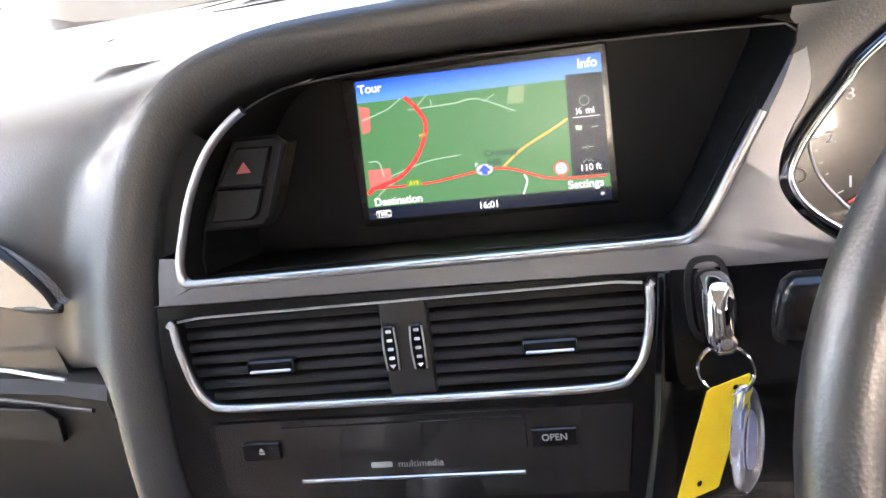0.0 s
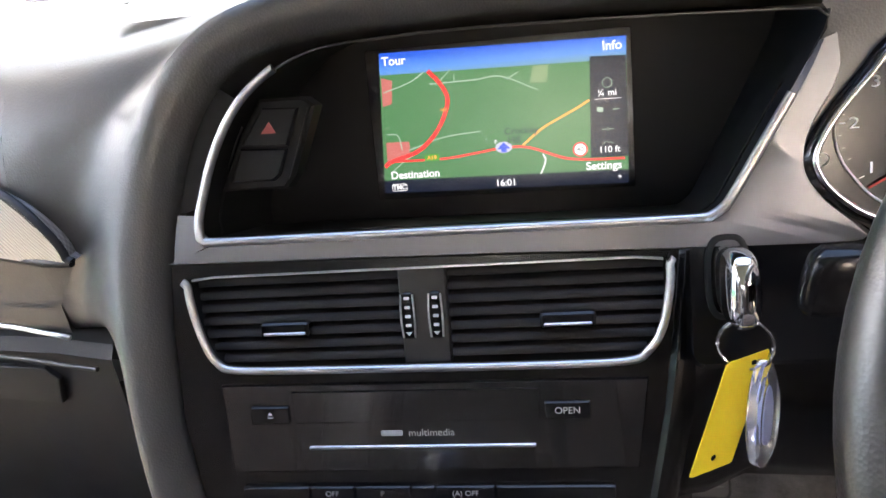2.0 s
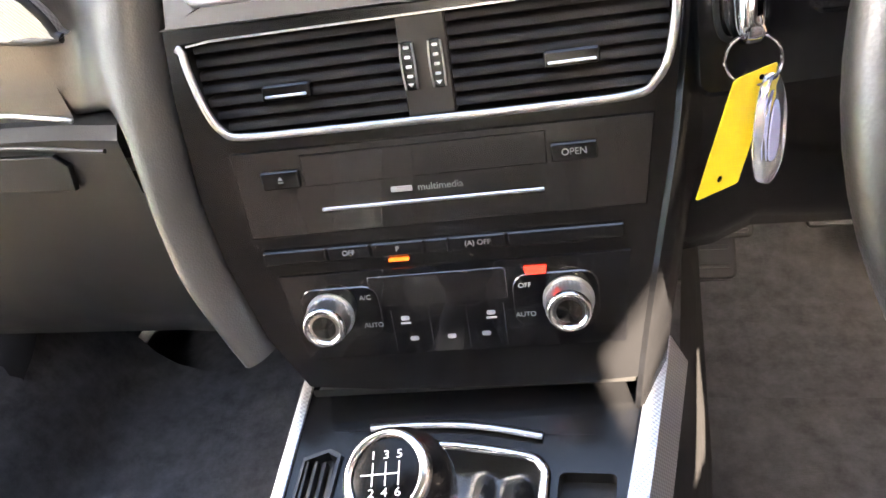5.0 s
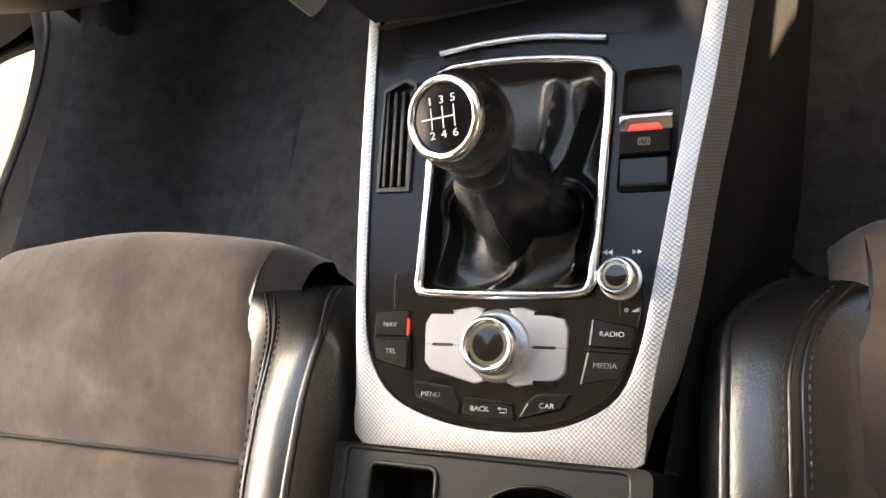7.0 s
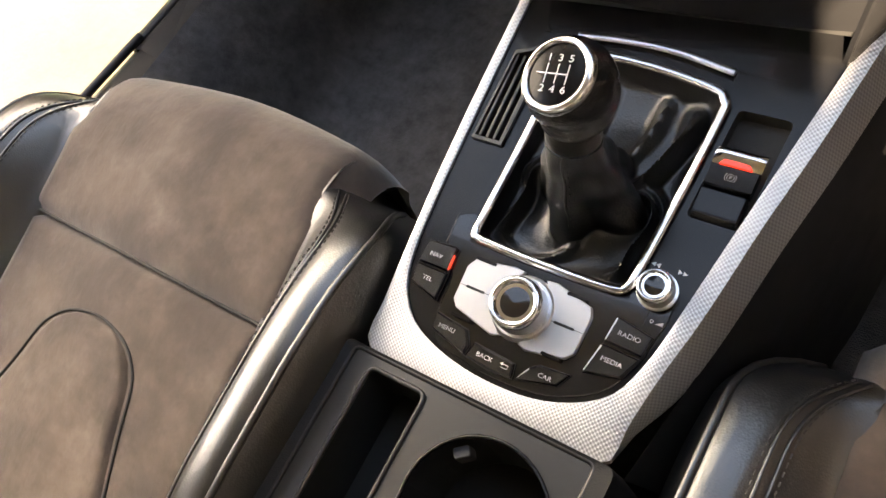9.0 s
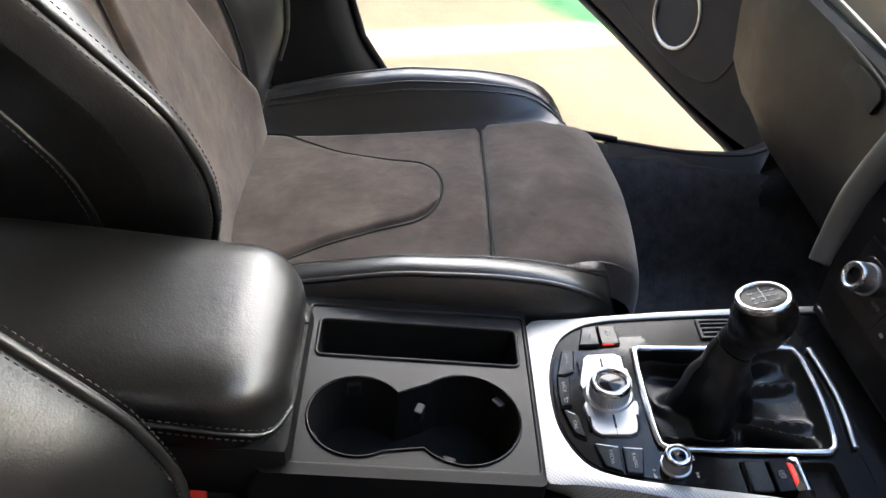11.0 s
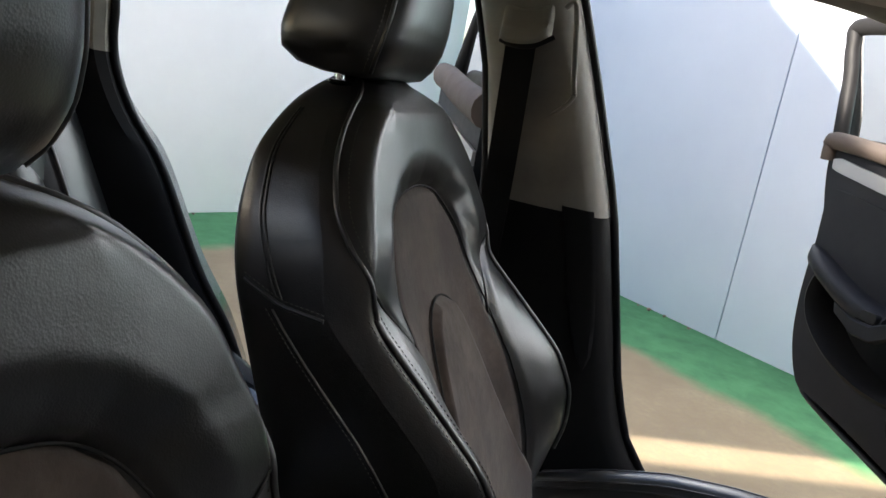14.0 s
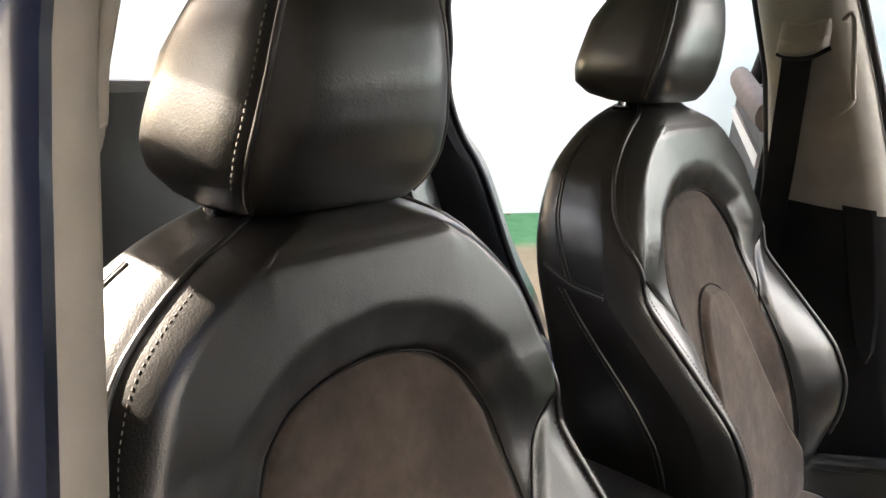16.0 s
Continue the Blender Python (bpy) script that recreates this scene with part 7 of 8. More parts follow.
part("insert_shadow", tube([(p.x, 0.281 + 0.018 * smoothstep(-0.4, -0.72, p.x) - 0.013 * smoothstep(-0.26, -0.2, p.x), p.y) for p in tr_o], 0.003, True, 6), RUBBER, dash)
# glovebox with bright line
glove = thing("glovebox", (-0.45, 0.3, 0.6), "black glovebox with a thin chrome line", "glovebox")
rows = []
for x in np.linspace(-0.70, -0.185, 12):
    inn = smoothstep(-0.26, -0.185, x)
    prof = [(0.42, 0.56), (0.345, 0.60), (0.305, 0.66), (0.285, 0.74), (0.277, 0.80), (0.277, 0.838), (0.283, 0.846), (0.30, 0.848)]
    rows.append([(x, y - 0.012 * inn + 0.02 * smoothstep(-0.5, -0.7, x), z) for y, z in prof])
part("lid", loft(rows), TRIM, glove, "grained black glovebox lid")
GH = frame_of((-0.318, 0.2735, 0.814), (0.995, -0.075, 0), (0, 0.03, 1))
slot = part("handle_recess", slab(rrect(-0.062, -0.012, 0.080, 0.012, 0.011), -0.006, -0.0026, 0.0005), HOLE, glove, "dark handle recess", GH)
part("handle_tab", slab([(0.008, -0.013), (0.080, -0.013), (0.084, 0.006), (0.074, 0.014), (0.016, 0.014), (0.006, 0.004)], -0.006, -0.0018, 0.0008), TRIM, slot, "smooth black pull tab", GH)
part("chrome_line", tube(bent([(-0.70, 0.292, 0.862), (-0.5, 0.286, 0.862), (-0.30, 0.279, 0.859), (-0.225, 0.268, 0.856), (-0.212, 0.268, 0.853)], False, 5), 0.0017, sides=6), SATINCHROME, glove, "thin chrome line")
part("lid_line", tube(bent([(-0.70, 0.289, 0.838), (-0.5, 0.282, 0.838), (-0.30, 0.275, 0.836), (-0.195, 0.262, 0.833)], False, 5), 0.0016, sides=6), RUBBER, glove)
part("kneepad", loft([[(x, y, z) for y, z in ((0.42, 0.56), (0.6, 0.52), (0.85, 0.5), (1.0, 0.45))] for x in (-0.70, -0.15)]), TRIM, glove)
part("side_wall", loft([[(-0.165, y, z) for y, z in ((0.25, 0.85), (0.24, 0.78), (0.25, 0.70), (0.30, 0.62), (0.42, 0.55))], [(-0.15, y, z) for y, z in ((0.55, 0.85), (0.55, 0.78), (0.55, 0.70), (0.55, 0.62), (0.55, 0.5))]]), TRIM, glove)
# dash end vent beside the passenger door
pv = thing("side_vent", (-0.665, 0.3, 0.94), "silver framed air vent at the dash end", "air vent")
VF = frame_of((-0.655, 0.279, 0.955), (0.98, -0.10, 0.05), (0.0, 0.25, 0.968))
fr_o, fr_i = rrect(-0.062, -0.033, 0.062, 0.033, 0.012), rrect(-0.056, -0.028, 0.056, 0.028, 0.009)
part("vent_frame", loft([[(p[0], p[1], -0.012) for p in fr_o], [(p[0], p[1], 0.002) for p in fr_o], [(p[0], p[1], 0.003) for p in fr_i], [(p[0], p[1], -0.02) for p in fr_i]], True), SATINCHROME, pv, "silver vent frame", VF)
part("vent_well", walls_down(fr_i, 0.0, -0.018), HOLE, pv, "", VF, 0)
for i in range(6):
    v = -0.021 + i * 0.0078
    part("slat", boxy(-0.050, 0.022, v, v + 0.0018, -0.012, 0.001, 0.0004), GREYBLACK, pv, "", VF)
part("vent_switch", boxy(0.028, 0.046, -0.022, 0.022, -0.01, 0.0015, 0.002), SATIN, pv, "", VF)
dc_ = thing("dash_end_cap", (-0.72, 0.4, 0.7), "black dashboard end cap beside the door", "dash end cap")
bm = loft([[(-0.742 + dx, p.x, p.y) for p in bent([(0.36, 0.74, 0), (0.30, 0.80, 0), (0.29, 0.88, 0), (0.30, 0.95, 0), (0.345, 0.995, 0), (0.45, 1.005, 0), (0.62, 0.98, 0), (0.62, 0.74, 0)], True, 4)] for dx in (0.0, 0.03)], True, True)
part("cap", bm, DASH, dc_)

# ---- driver's side: cluster, column, wheel, key, pedals ----
cl2 = thing("instrument_cluster", (0.37, 0.35, 0.9), "instrument cluster with chrome ringed dial", "instrument cluster")
IF = SF @ Matrix.Translation((0.295, 0.140, 0.0))
RING = bent([(0.2462, 0.1809), (0.2356, 0.1684), (0.2236, 0.1539), (0.215, 0.142), (0.2094, 0.1305), (0.2089, 0.1225), (0.2138, 0.1128), (0.2238, 0.1028), (0.2369, 0.0947), (0.262, 0.086), (0.30, 0.083), (0.345, 0.092), (0.375, 0.12), (0.378, 0.155), (0.355, 0.187), (0.315, 0.203), (0.275, 0.199)], True, 5)
egg = [(p.x - 0.295, p.y - 0.140) for p in RING]
outer = [(a * 1.055 - 0.0005, b * 1.07) for a, b in egg]
part("dial_face", bm_from([(a * 0.99, b * 0.99, -0.0075) for a, b in egg], [tuple(range(len(egg)))]), GLASSBLACK, cl2, "black dial face", IF, 0)
part("dial_well", loft([[(a, b, 0.003) for a, b in egg], [(a * 0.985, b * 0.985, -0.0078) for a, b in egg]], True), GLASSBLACK, cl2, "", IF, 60)
part("dial_bezel", loft([[(a, b, -0.006) for a, b in outer], [(a, b, 0.0028) for a, b in outer], [(a * 0.4 + c * 0.6, b * 0.4 + d * 0.6, 0.0045) for (a, b), (c, d) in zip(outer, egg)], [(a, b, 0.003) for a, b in egg]], True), GLOSSBLACK, cl2, "gloss black dial bezel", IF, 60)
part("chrome_ring", tube([(a, b, 0.0046) for a, b in egg], 0.0019, True, 8), CHROME, cl2, "chrome dial ring", IF)
arc = bent([(-0.0700, 0.0150), (-0.0742, 0.0069), (-0.0738, -0.0050), (-0.0700, -0.0171), (-0.0620, -0.0285), (-0.0544, -0.0367), (-0.040, -0.046)], False, 6)
part("scale_ring", tube([(p.x, p.y, -0.0065) for p in arc], 0.0007, sides=6), WHITEINK, cl2, "", IF)
for wds, u, v in (("1", -0.0556, -0.0216), ("2", -0.0644, 0.0020), ("3", -0.0543, 0.0223)):
    text("dial_number", wds, 0.0085, (u, v), cl2, WHITEINK, IF, lift=-0.0068, stretch=1.35)
ticks = [(-0.0705, 0.0068), (-0.0728, 0.0024), (-0.0716, 0.0024), (-0.0722, -0.0040), (-0.0700, -0.0105), (-0.0672, -0.0165), (-0.0616, -0.0267), (-0.0690, 0.0125), (-0.0650, 0.0190), (-0.0584, 0.0292)]
for i, (u, v) in enumerate(ticks):
    d = Vector((u - 0.01, v - 0.005, 0)).normalized() * (0.0030 if i in (2, 6, 9) else 0.0016)
    part("dial_tick", strip2d([(u, v), (u - d.x, v - d.y)], 0.0006 if i in (2, 6, 9) else 0.0003), WHITEINK if i in (2, 6, 9) else GREYINK, cl2, "", IF @ Matrix.Translation((0, 0, -0.0068)), 0)
part("needle", strip2d([(-0.0573, -0.0318), (0.0, 0.0)], 0.0012), Nodes("needle_red", (0.6, 0.05, 0.03), 0.5).m, cl2, "red needle", IF @ Matrix.Translation((0, 0, -0.0055)), 0)
part("warning_ring", tube([(-0.0798 + 0.0034 * math.cos(a), -0.0156 + 0.0034 * math.sin(a), -0.0068) for a in np.linspace(0, 2 * math.pi, 20, endpoint=False)], 0.0003, True, 4), GREYINK, cl2, "", IF)
# dark plate round the dial
plate = [(0.1998, 0.1640), (0.2070, 0.176), (0.2155, 0.1905), (0.2160, 0.1985), (0.2130, 0.203), (0.2160, 0.2150), (0.46, 0.2150), (0.46, 0.075), (0.27, 0.075), (0.238, 0.084), (0.2175, 0.1000), (0.2080, 0.1125), (0.2040, 0.1268), (0.2055, 0.1373), (0.2105, 0.1489), (0.2150, 0.1560)]
bm = plate_with_holes([(a - 0.295, b - 0.140) for a, b in plate], [egg], -0.0022)
part("cluster_surround", bm, DASH, cl2, "black cluster surround", IF, 0)
# lower driver's dash
rows = []
for x in np.linspace(0.158, 0.72, 20):
    prof = [(0.305, 0.885), (0.298, 0.86), (0.292, 0.82), (0.296, 0.77), (0.32, 0.70), (0.36, 0.655), (0.45, 0.63), (0.9, 0.60)]
    rows.append([(x, y + 0.03 * smoothstep(0.17, 0.22, x) * (z < 0.88), z) for y, z in prof])
part("lower_dash", loft(rows), SATIN, dash, "satin black lower dash", None, 40)
col = thing("steering_column", (0.37, 0.3, 0.85), "black steering column shroud with indicator stalk", "steering column")
WN = Vector((0, -0.92, 0.39)).normalized()
bm = tube([Vector((0.374, 0.33, 0.80)), Vector((0.374, 0.20, 0.855))], 0.058, sides=20, flat=0.85, up=(1, 0, 0))
part("shroud", bm, SATIN, col)
stk = part("stalk", tube([(0.33, 0.245, 0.895), (0.275, 0.236, 0.899), (0.245, 0.232, 0.901)], 0.011, sides=12, flat=0.75), SATIN, col, "black indicator stalk")
rows = []
for x, h, dpt_ in ((0.2105, 0.008, 0.004), (0.2120, 0.0135, 0.007), (0.2160, 0.0165, 0.009), (0.228, 0.0165, 0.0095), (0.242, 0.0150, 0.0090), (0.258, 0.0125, 0.0085), (0.272, 0.0110, 0.008)):
    rows.append([Vector((x + 0.16 * h * math.sin(a), 0.228 + (x - 0.2105) * 0.11 + dpt_ * math.copysign(abs(math.cos(a)) ** 0.6, math.cos(a)), 0.904 - (x - 0.2105) * 0.06 + h * math.copysign(abs(math.sin(a)) ** 0.7, math.sin(a)))) for a in np.linspace(0, 2 * math.pi, 28, endpoint=False)])
part("stalk_grip", loft(rows, True, True), SATIN, stk, "flared flat stalk grip", None, 60)
part("stalk_sign", flat([(0, 0), (0.005, 0.004), (0.005, 0.0018), (0.009, 0.0018), (0.009, -0.0018), (0.005, -0.0018), (0.005, -0.004)]), GREYINK, stk, "", frame_of((0.247, 0.2215, 0.902), (0.98, 0.12, -0.05), (0, 0.35, 0.93)), 0)
wheel = thing("steering_wheel", (0.374, 0.13, 0.90), "black leather three-spoke steering wheel", "steering wheel")
WF = frame_of((0.397, 0.128, 0.895), (1, 0, 0), (0, 0.42, 0.907))
ring = [(0.180 * math.cos(a), 0.180 * math.sin(a), 0.0) for a in np.linspace(0, 2 * math.pi, 80, endpoint=False)]
part("rim", tube(ring, 0.0165, True, 14), LEATHER, wheel, "black leather rim", WF, 60)
part("hub", lathe([(0.0, 0.02), (0.05, 0.018), (0.062, 0.008), (0.066, -0.01), (0.05, -0.06), (0.0, -0.06)], 40), TRIM, wheel, "black airbag hub", WF, 50)
for a in (0, 180, 270):
    m = WF @ pose(0, 0, 0, 0, 0, a)
    part("spoke", loft([[(r, -w, -0.012), (r, w, -0.012), (r, w * 0.8, 0.004), (r, -w * 0.8, 0.004)] for r, w in ((0.05, 0.03), (0.11, 0.022), (0.168, 0.026))], True, True), SATIN, wheel, "", m, 30)
    if a != 270:
        part("spoke_trim", slab([(0.075, -0.014), (0.155, -0.016), (0.155, -0.010), (0.075, -0.009)], 0.003, 0.0065, 0.001), SATINCHROME, wheel, "satin silver spoke trim", m)
ig = thing("ignition_slot", (0.195, 0.28, 0.86), "black ignition key slot panel", "ignition")
KF = frame_of((0.1895, 0.2705, 0.8785), (0.99, 0.10, 0.0), (0, 0.25, 0.968))
part("slot_plate", slab(rrect(-0.022, -0.050, 0.075, 0.025, 0.010), -0.03, -0.0195, 0.003), SATIN, ig, "", KF)
part("slot_collar", loft([[(sx * (0.0088 + g) * math.copysign(abs(math.cos(a)) ** 0.6, math.cos(a)), (0.0205 + g) * math.copysign(abs(math.sin(a)) ** 0.7, math.sin(a)) + 0.0015, z) for a in np.linspace(0, 2 * math.pi, 28, endpoint=False) for sx in (1,)] for g, z in ((0.003, -0.022), (0.003, -0.0175), (0.002, -0.0168), (0.0, -0.0168), (0.0, -0.022))], True), RECESS, ig, "black collar round the key", KF)
keyo = thing("car_key", (0.194, 0.25, 0.87), "chrome and black car key in the ignition", "key")
bm = loft([[(0.0085 * s * math.copysign(abs(math.cos(a)) ** 0.6, math.cos(a)), 0.0200 * s * math.copysign(abs(math.sin(a)) ** 0.7, math.sin(a)) + 0.0015, z) for a in np.linspace(0, 2 * math.pi, 28, endpoint=False)] for s, z in ((0.9, -0.016), (1.0, 0.0), (1.02, 0.010), (0.95, 0.017), (0.75, 0.0215), (0.3, 0.0235))], True, True)
part("key_body", bm, CHROME, keyo, "chrome key end", KF, 60)
ringk = [(0.0125 * math.cos(a), -0.0255 + 0.0125 * math.sin(a), 0.014 + 0.004 * math.cos(a)) for a in np.linspace(0, 2 * math.pi, 40, endpoint=False)]
kr = thing("key_ring", (0.19, 0.25, 0.85), "split key ring hanging from the key", "key ring")
for z in (0, 0.0013):
    part("coil", tube([(p[0], p[1], p[2] + z) for p in ringk], 0.0008, True, 8), CHROME, kr, "", KF)
tag = thing("key_tag", (0.18, 0.25, 0.80), "translucent yellow plastic key tag", "key tag")
TF = KF @ Matrix.Translation((0.001, -0.034, 0.016)) @ pose(0, 0, 0, 0, 14, -19) @ Matrix.Scale(0.89, 4)
o = [(-0.0125, -0.074), (-0.0110, -0.0742), (0.0085, -0.0615), (0.0095, -0.0600), (0.0095, 0.0085), (0.0085, 0.0095), (-0.0105, -0.0020), (-0.0125, -0.0045)]
hole1 = [(0.003 + 0.0018 * math.cos(a), 0.0005 + 0.0018 * math.sin(a)) for a in np.linspace(0, 2 * math.pi, 14, endpoint=False)]
hole2 = [(-0.002 + 0.0016 * math.cos(a), -0.060 + 0.0022 * math.sin(a)) for a in np.linspace(0, 2 * math.pi, 14, endpoint=False)]
bm = plate_with_holes(o, [hole1, hole2], 0.0)
bmesh.ops.solidify(bm, geom=bm.faces[:], thickness=0.0009)
part("plate", bm, YELLOW, tag, "", TF, 30)
for i in range(9):
    part("raised_line", boxy(-0.009, 0.006, -0.014 - i * 0.0042, -0.0122 - i * 0.0042, 0.0, 0.0006, 0.0002), YELLOW, tag, "", TF)
fob = thing("clear_fob", (0.2, 0.24, 0.8), "clear acrylic teardrop key fob", "key fob")
FF = KF @ Matrix.Translation((0.0075, -0.038, 0.019)) @ pose(0, 0, 0, 0, 44, -4) @ Matrix.Scale(0.95, 4)
shape = bent([(0.0, 0.006), (0.006, 0.0), (0.0105, -0.014), (0.0112, -0.03), (0.008, -0.046), (0.0, -0.0525), (-0.007, -0.048), (-0.0095, -0.03), (-0.0085, -0.012), (-0.005, 0.002)], True, 4)
bm = loft([[(p.x * s, -0.022 + (p.y + 0.022) * s, z) for p in shape] for s, z in ((0.86, -0.0042), (1.0, -0.0026), (1.0, 0.0026), (0.86, 0.0042))], True, True)
part("fob_body", bm, CLEAR, fob, "", FF, 40)
part("inlay", slab([(p.x * 0.42 + 0.0015, -0.025 + (p.y + 0.025) * 0.55) for p in shape], -0.0008, 0.0008, 0.0002), Nodes("blue_white_inlay", (0.32, 0.37, 0.62), 0.5).m, fob, "pale inlay", FF)

for x, nm, z0 in ((0.245, "clutch_pedal", 0.42), (0.37, "brake_pedal", 0.43), (0.47, "accelerator_pedal", 0.41)):
    pd = thing(nm, (x, 0.75, z0), "black ribbed " + nm.replace("_", " "), "pedal")
    PF = frame_of((x, 0.74, z0), (1, 0, 0), (0, 0.55, 0.83))
    w, h = (0.032, 0.034) if nm != "accelerator_pedal" else (0.026, 0.075)
    pp = part("pad", slab(rrect(-w, -h, w, h, 0.008), -0.008, 0.004, 0.003), RUBBER, pd, "", PF)
    for i in range(5):
        part("rib", boxy(-w * 0.8, w * 0.8, -h * 0.8 + i * h * 0.38, -h * 0.8 + i * h * 0.38 + 0.005, 0.003, 0.0065, 0.0012), RUBBER, pp, "", PF)
    part("arm", tube([(x, 0.75, z0), (x, 0.80, z0 + 0.10), (x, 0.86, z0 + 0.28)], 0.010, sides=8, flat=0.5, up=(1, 0, 0)), SATIN, pd)
fr_ = thing("foot_rest", (0.2, 0.8, 0.33), "black ribbed foot rest on the carpet", "foot rest")
FRF = frame_of((0.335, 0.70, 0.30), (1, 0, 0), (0, 0.86, 0.5))
mat_ = part("floor_mat", slab(rrect(-0.17, -0.30, 0.20, 0.10, 0.04), -0.01, 0.004, 0.002), CARPET, fr_, "", frame_of((0.34, 0.45, 0.275), (1, 0, 0), (0, 1, 0.02)))
FR2 = frame_of((0.215, 0.80, 0.40), (1, 0, 0), (0, 0.72, 0.69))
rp_ = part("rest_pad", slab(rrect(-0.04, -0.11, 0.045, 0.09, 0.01), -0.02, 0.0, 0.003), RUBBER, fr_, "", FR2)
for i in range(7):
    part("rib", boxy(-0.032, 0.036, -0.095 + i * 0.025, -0.089 + i * 0.025, -0.002, 0.003, 0.001), RUBBER, rp_, "", FR2 @ pose(0, 0, 0, 0, 0, 0))


# ---- passenger front door, standing open ----
def door_frame(hx, hy, deg):
    d = Vector((-math.sin(radians(deg)), -math.cos(radians(deg)), 0))
    return frame_of((hx, hy, 0), d, (0, 0, 1))


DR = door_frame(-0.80, 0.58, 62)
# the trim faces the cabin: local z is sideways; inward is the sign below
inw = 1 if DR.to_3x3().col[2].y < 0 else -1
door = thing("front_door", (-1.25, 0.35, 0.3), "open passenger door with grey-black trim and speaker", "car door")


def dpt(s, z, w):
    return Vector((s, z, inw * w))


trim_o = bent([(0.06, 0.42), (0.11, 0.395), (0.20, 0.395), (0.36, 0.412), (0.56, 0.452), (0.75, 0.485), (0.90, 0.503), (0.945, 0.512), (0.985, 0.56), (1.020, 0.64), (1.037, 0.75), (1.038, 0.86), (1.033, 0.96), (1.062, 1.05), (1.078, 1.12), (1.070, 1.165), (1.03, 1.178), (0.80, 1.165), (0.5, 1.13), (0.2, 1.07), (0.06, 1.03)], True, 5)
pocket = bent([(0.995, 0.80), (1.000, 0.74), (0.96, 0.68), (0.86, 0.625), (0.74, 0.598), (0.62, 0.598), (0.53, 0.625), (0.475, 0.68), (0.462, 0.75), (0.475, 0.815), (0.52, 0.835), (0.62, 0.80), (0.72, 0.765), (0.80, 0.765), (0.90, 0.80), (0.965, 0.83)], True, 4)
spk_c = Vector((0.408, 0.556))
spk = [(spk_c.x + 0.066 * math.cos(a), spk_c.y + 0.072 * math.sin(a)) for a in np.linspace(0, 2 * math.pi, 40, endpoint=False)]
to = [(p.x, p.y) for p in trim_o]
bm = plate_with_holes(to, [[(p.x, p.y) for p in pocket], spk], inw * 0.0)
panel = part("trim_panel", bm, DOORTRIM, door, "dark grey moulded door trim", DR, 0)
rim = [Vector((p.x, p.y, 0)) for p in trim_o]
cen = Vector((0.56, 0.78, 0))
bm = loft([[p for p in rim], [p + (p - cen).normalized() * 0.006 + Vector((0, 0, -inw * 0.008)) for p in rim], [p + (p - cen).normalized() * 0.008 + Vector((0, 0, -inw * 0.045)) for p in rim]], True)
part("trim_edge", bm, DOORTRIM, door, "", DR, 60)
pk = [Vector((p.x, p.y, 0)) for p in pocket]
pcen = Vector((0.74, 0.71, 0))
bm = loft([[p + (p - pcen).normalized() * 0.012 + Vector((0, 0, inw * 0.001)) for p in pk], [p + Vector((0, 0, inw * 0.008)) for p in pk], [p + (pcen - p) * 0.06 + Vector((0, 0, -inw * 0.012)) for p in pk], [p + (pcen - p) * 0.04 + Vector((0, 0, -inw * 0.108)) for p in pk]], True)
bm.faces.new([v for v in bm.verts][-len(pk):])
# lining coloured darker than the trim to stand for shade in the pocket
part("door_pocket", bm, RECESS, door, "deep door pocket with its shade put into a black lining", DR, 50)
# pull handle and armrest
arm_top = [(1.030, 0.876, 0.012, 0.018), (0.99, 0.862, 0.045, 0.026), (0.92, 0.836, 0.060, 0.030), (0.84, 0.808, 0.064, 0.033), (0.76, 0.784, 0.064, 0.036), (0.69, 0.772, 0.060, 0.037), (0.668, 0.770, 0.050, 0.030)]
rows = []
for s, z, w, h in arm_top:
    rows.append([dpt(s, z + dz * h, dw * w) for dz, dw in ((0.9, -0.1), (1.0, 0.35), (0.9, 0.8), (0.55, 1.0), (0.0, 1.02), (-0.5, 0.9), (-0.7, 0.5), (-0.6, -0.1))])
part("armrest", loft(rows, True, True), DOORTRIM, door, "padded door armrest", DR, 60)
bar = [(0.83, 0.770, 0.040, 0.016), (0.74, 0.748, 0.056, 0.020), (0.67, 0.752, 0.062, 0.020), (0.60, 0.786, 0.060, 0.019), (0.53, 0.832, 0.050, 0.019), (0.495, 0.852, 0.034, 0.019), (0.478, 0.860, 0.004, 0.017)]
rows = []
for s, z, w, h in bar:
    rows.append([dpt(s + 0.35 * h * q, z + h * q, w + d) for q, d in ((1.0, -0.010), (1.0, 0.006), (0.8, 0.012), (-0.7, 0.012), (-1.0, 0.004), (-1.0, -0.010), (-0.6, -0.014), (0.7, -0.014))])
part("pull_handle", loft(rows, True, True), DOORTRIM, door, "straight black grab handle", DR, 50)
part("handle_cup", slab(rrect(0.672, 0.776, 0.725, 0.800, 0.010), *sorted((inw * 0.040, inw * 0.0635)), 0.003), HOLE, door, "black switch recess", DR)
part("window_switch", boxy(0.70, 0.74, 0.77, 0.79, *sorted((inw * 0.05, inw * 0.062)), 0.003), SATIN, door, "", DR)
# speaker
sp_ = [dpt(x, y, 0.004) for x, y in spk]
ring = part("speaker_ring", tube(sp_, 0.0042, True, 10), SATINCHROME, door, "satin chrome speaker ring", DR)
kk = Nodes("speaker_cloth", (0.02, 0.02, 0.022), 0.8)
kk.bump(kk.voronoi(330), 0.8, 0.002)
part("speaker_grille", bm_from([dpt(x, y, -0.002) for x, y in spk], [tuple(range(40))]), kk.m, ring, "perforated speaker grille", DR, 0)
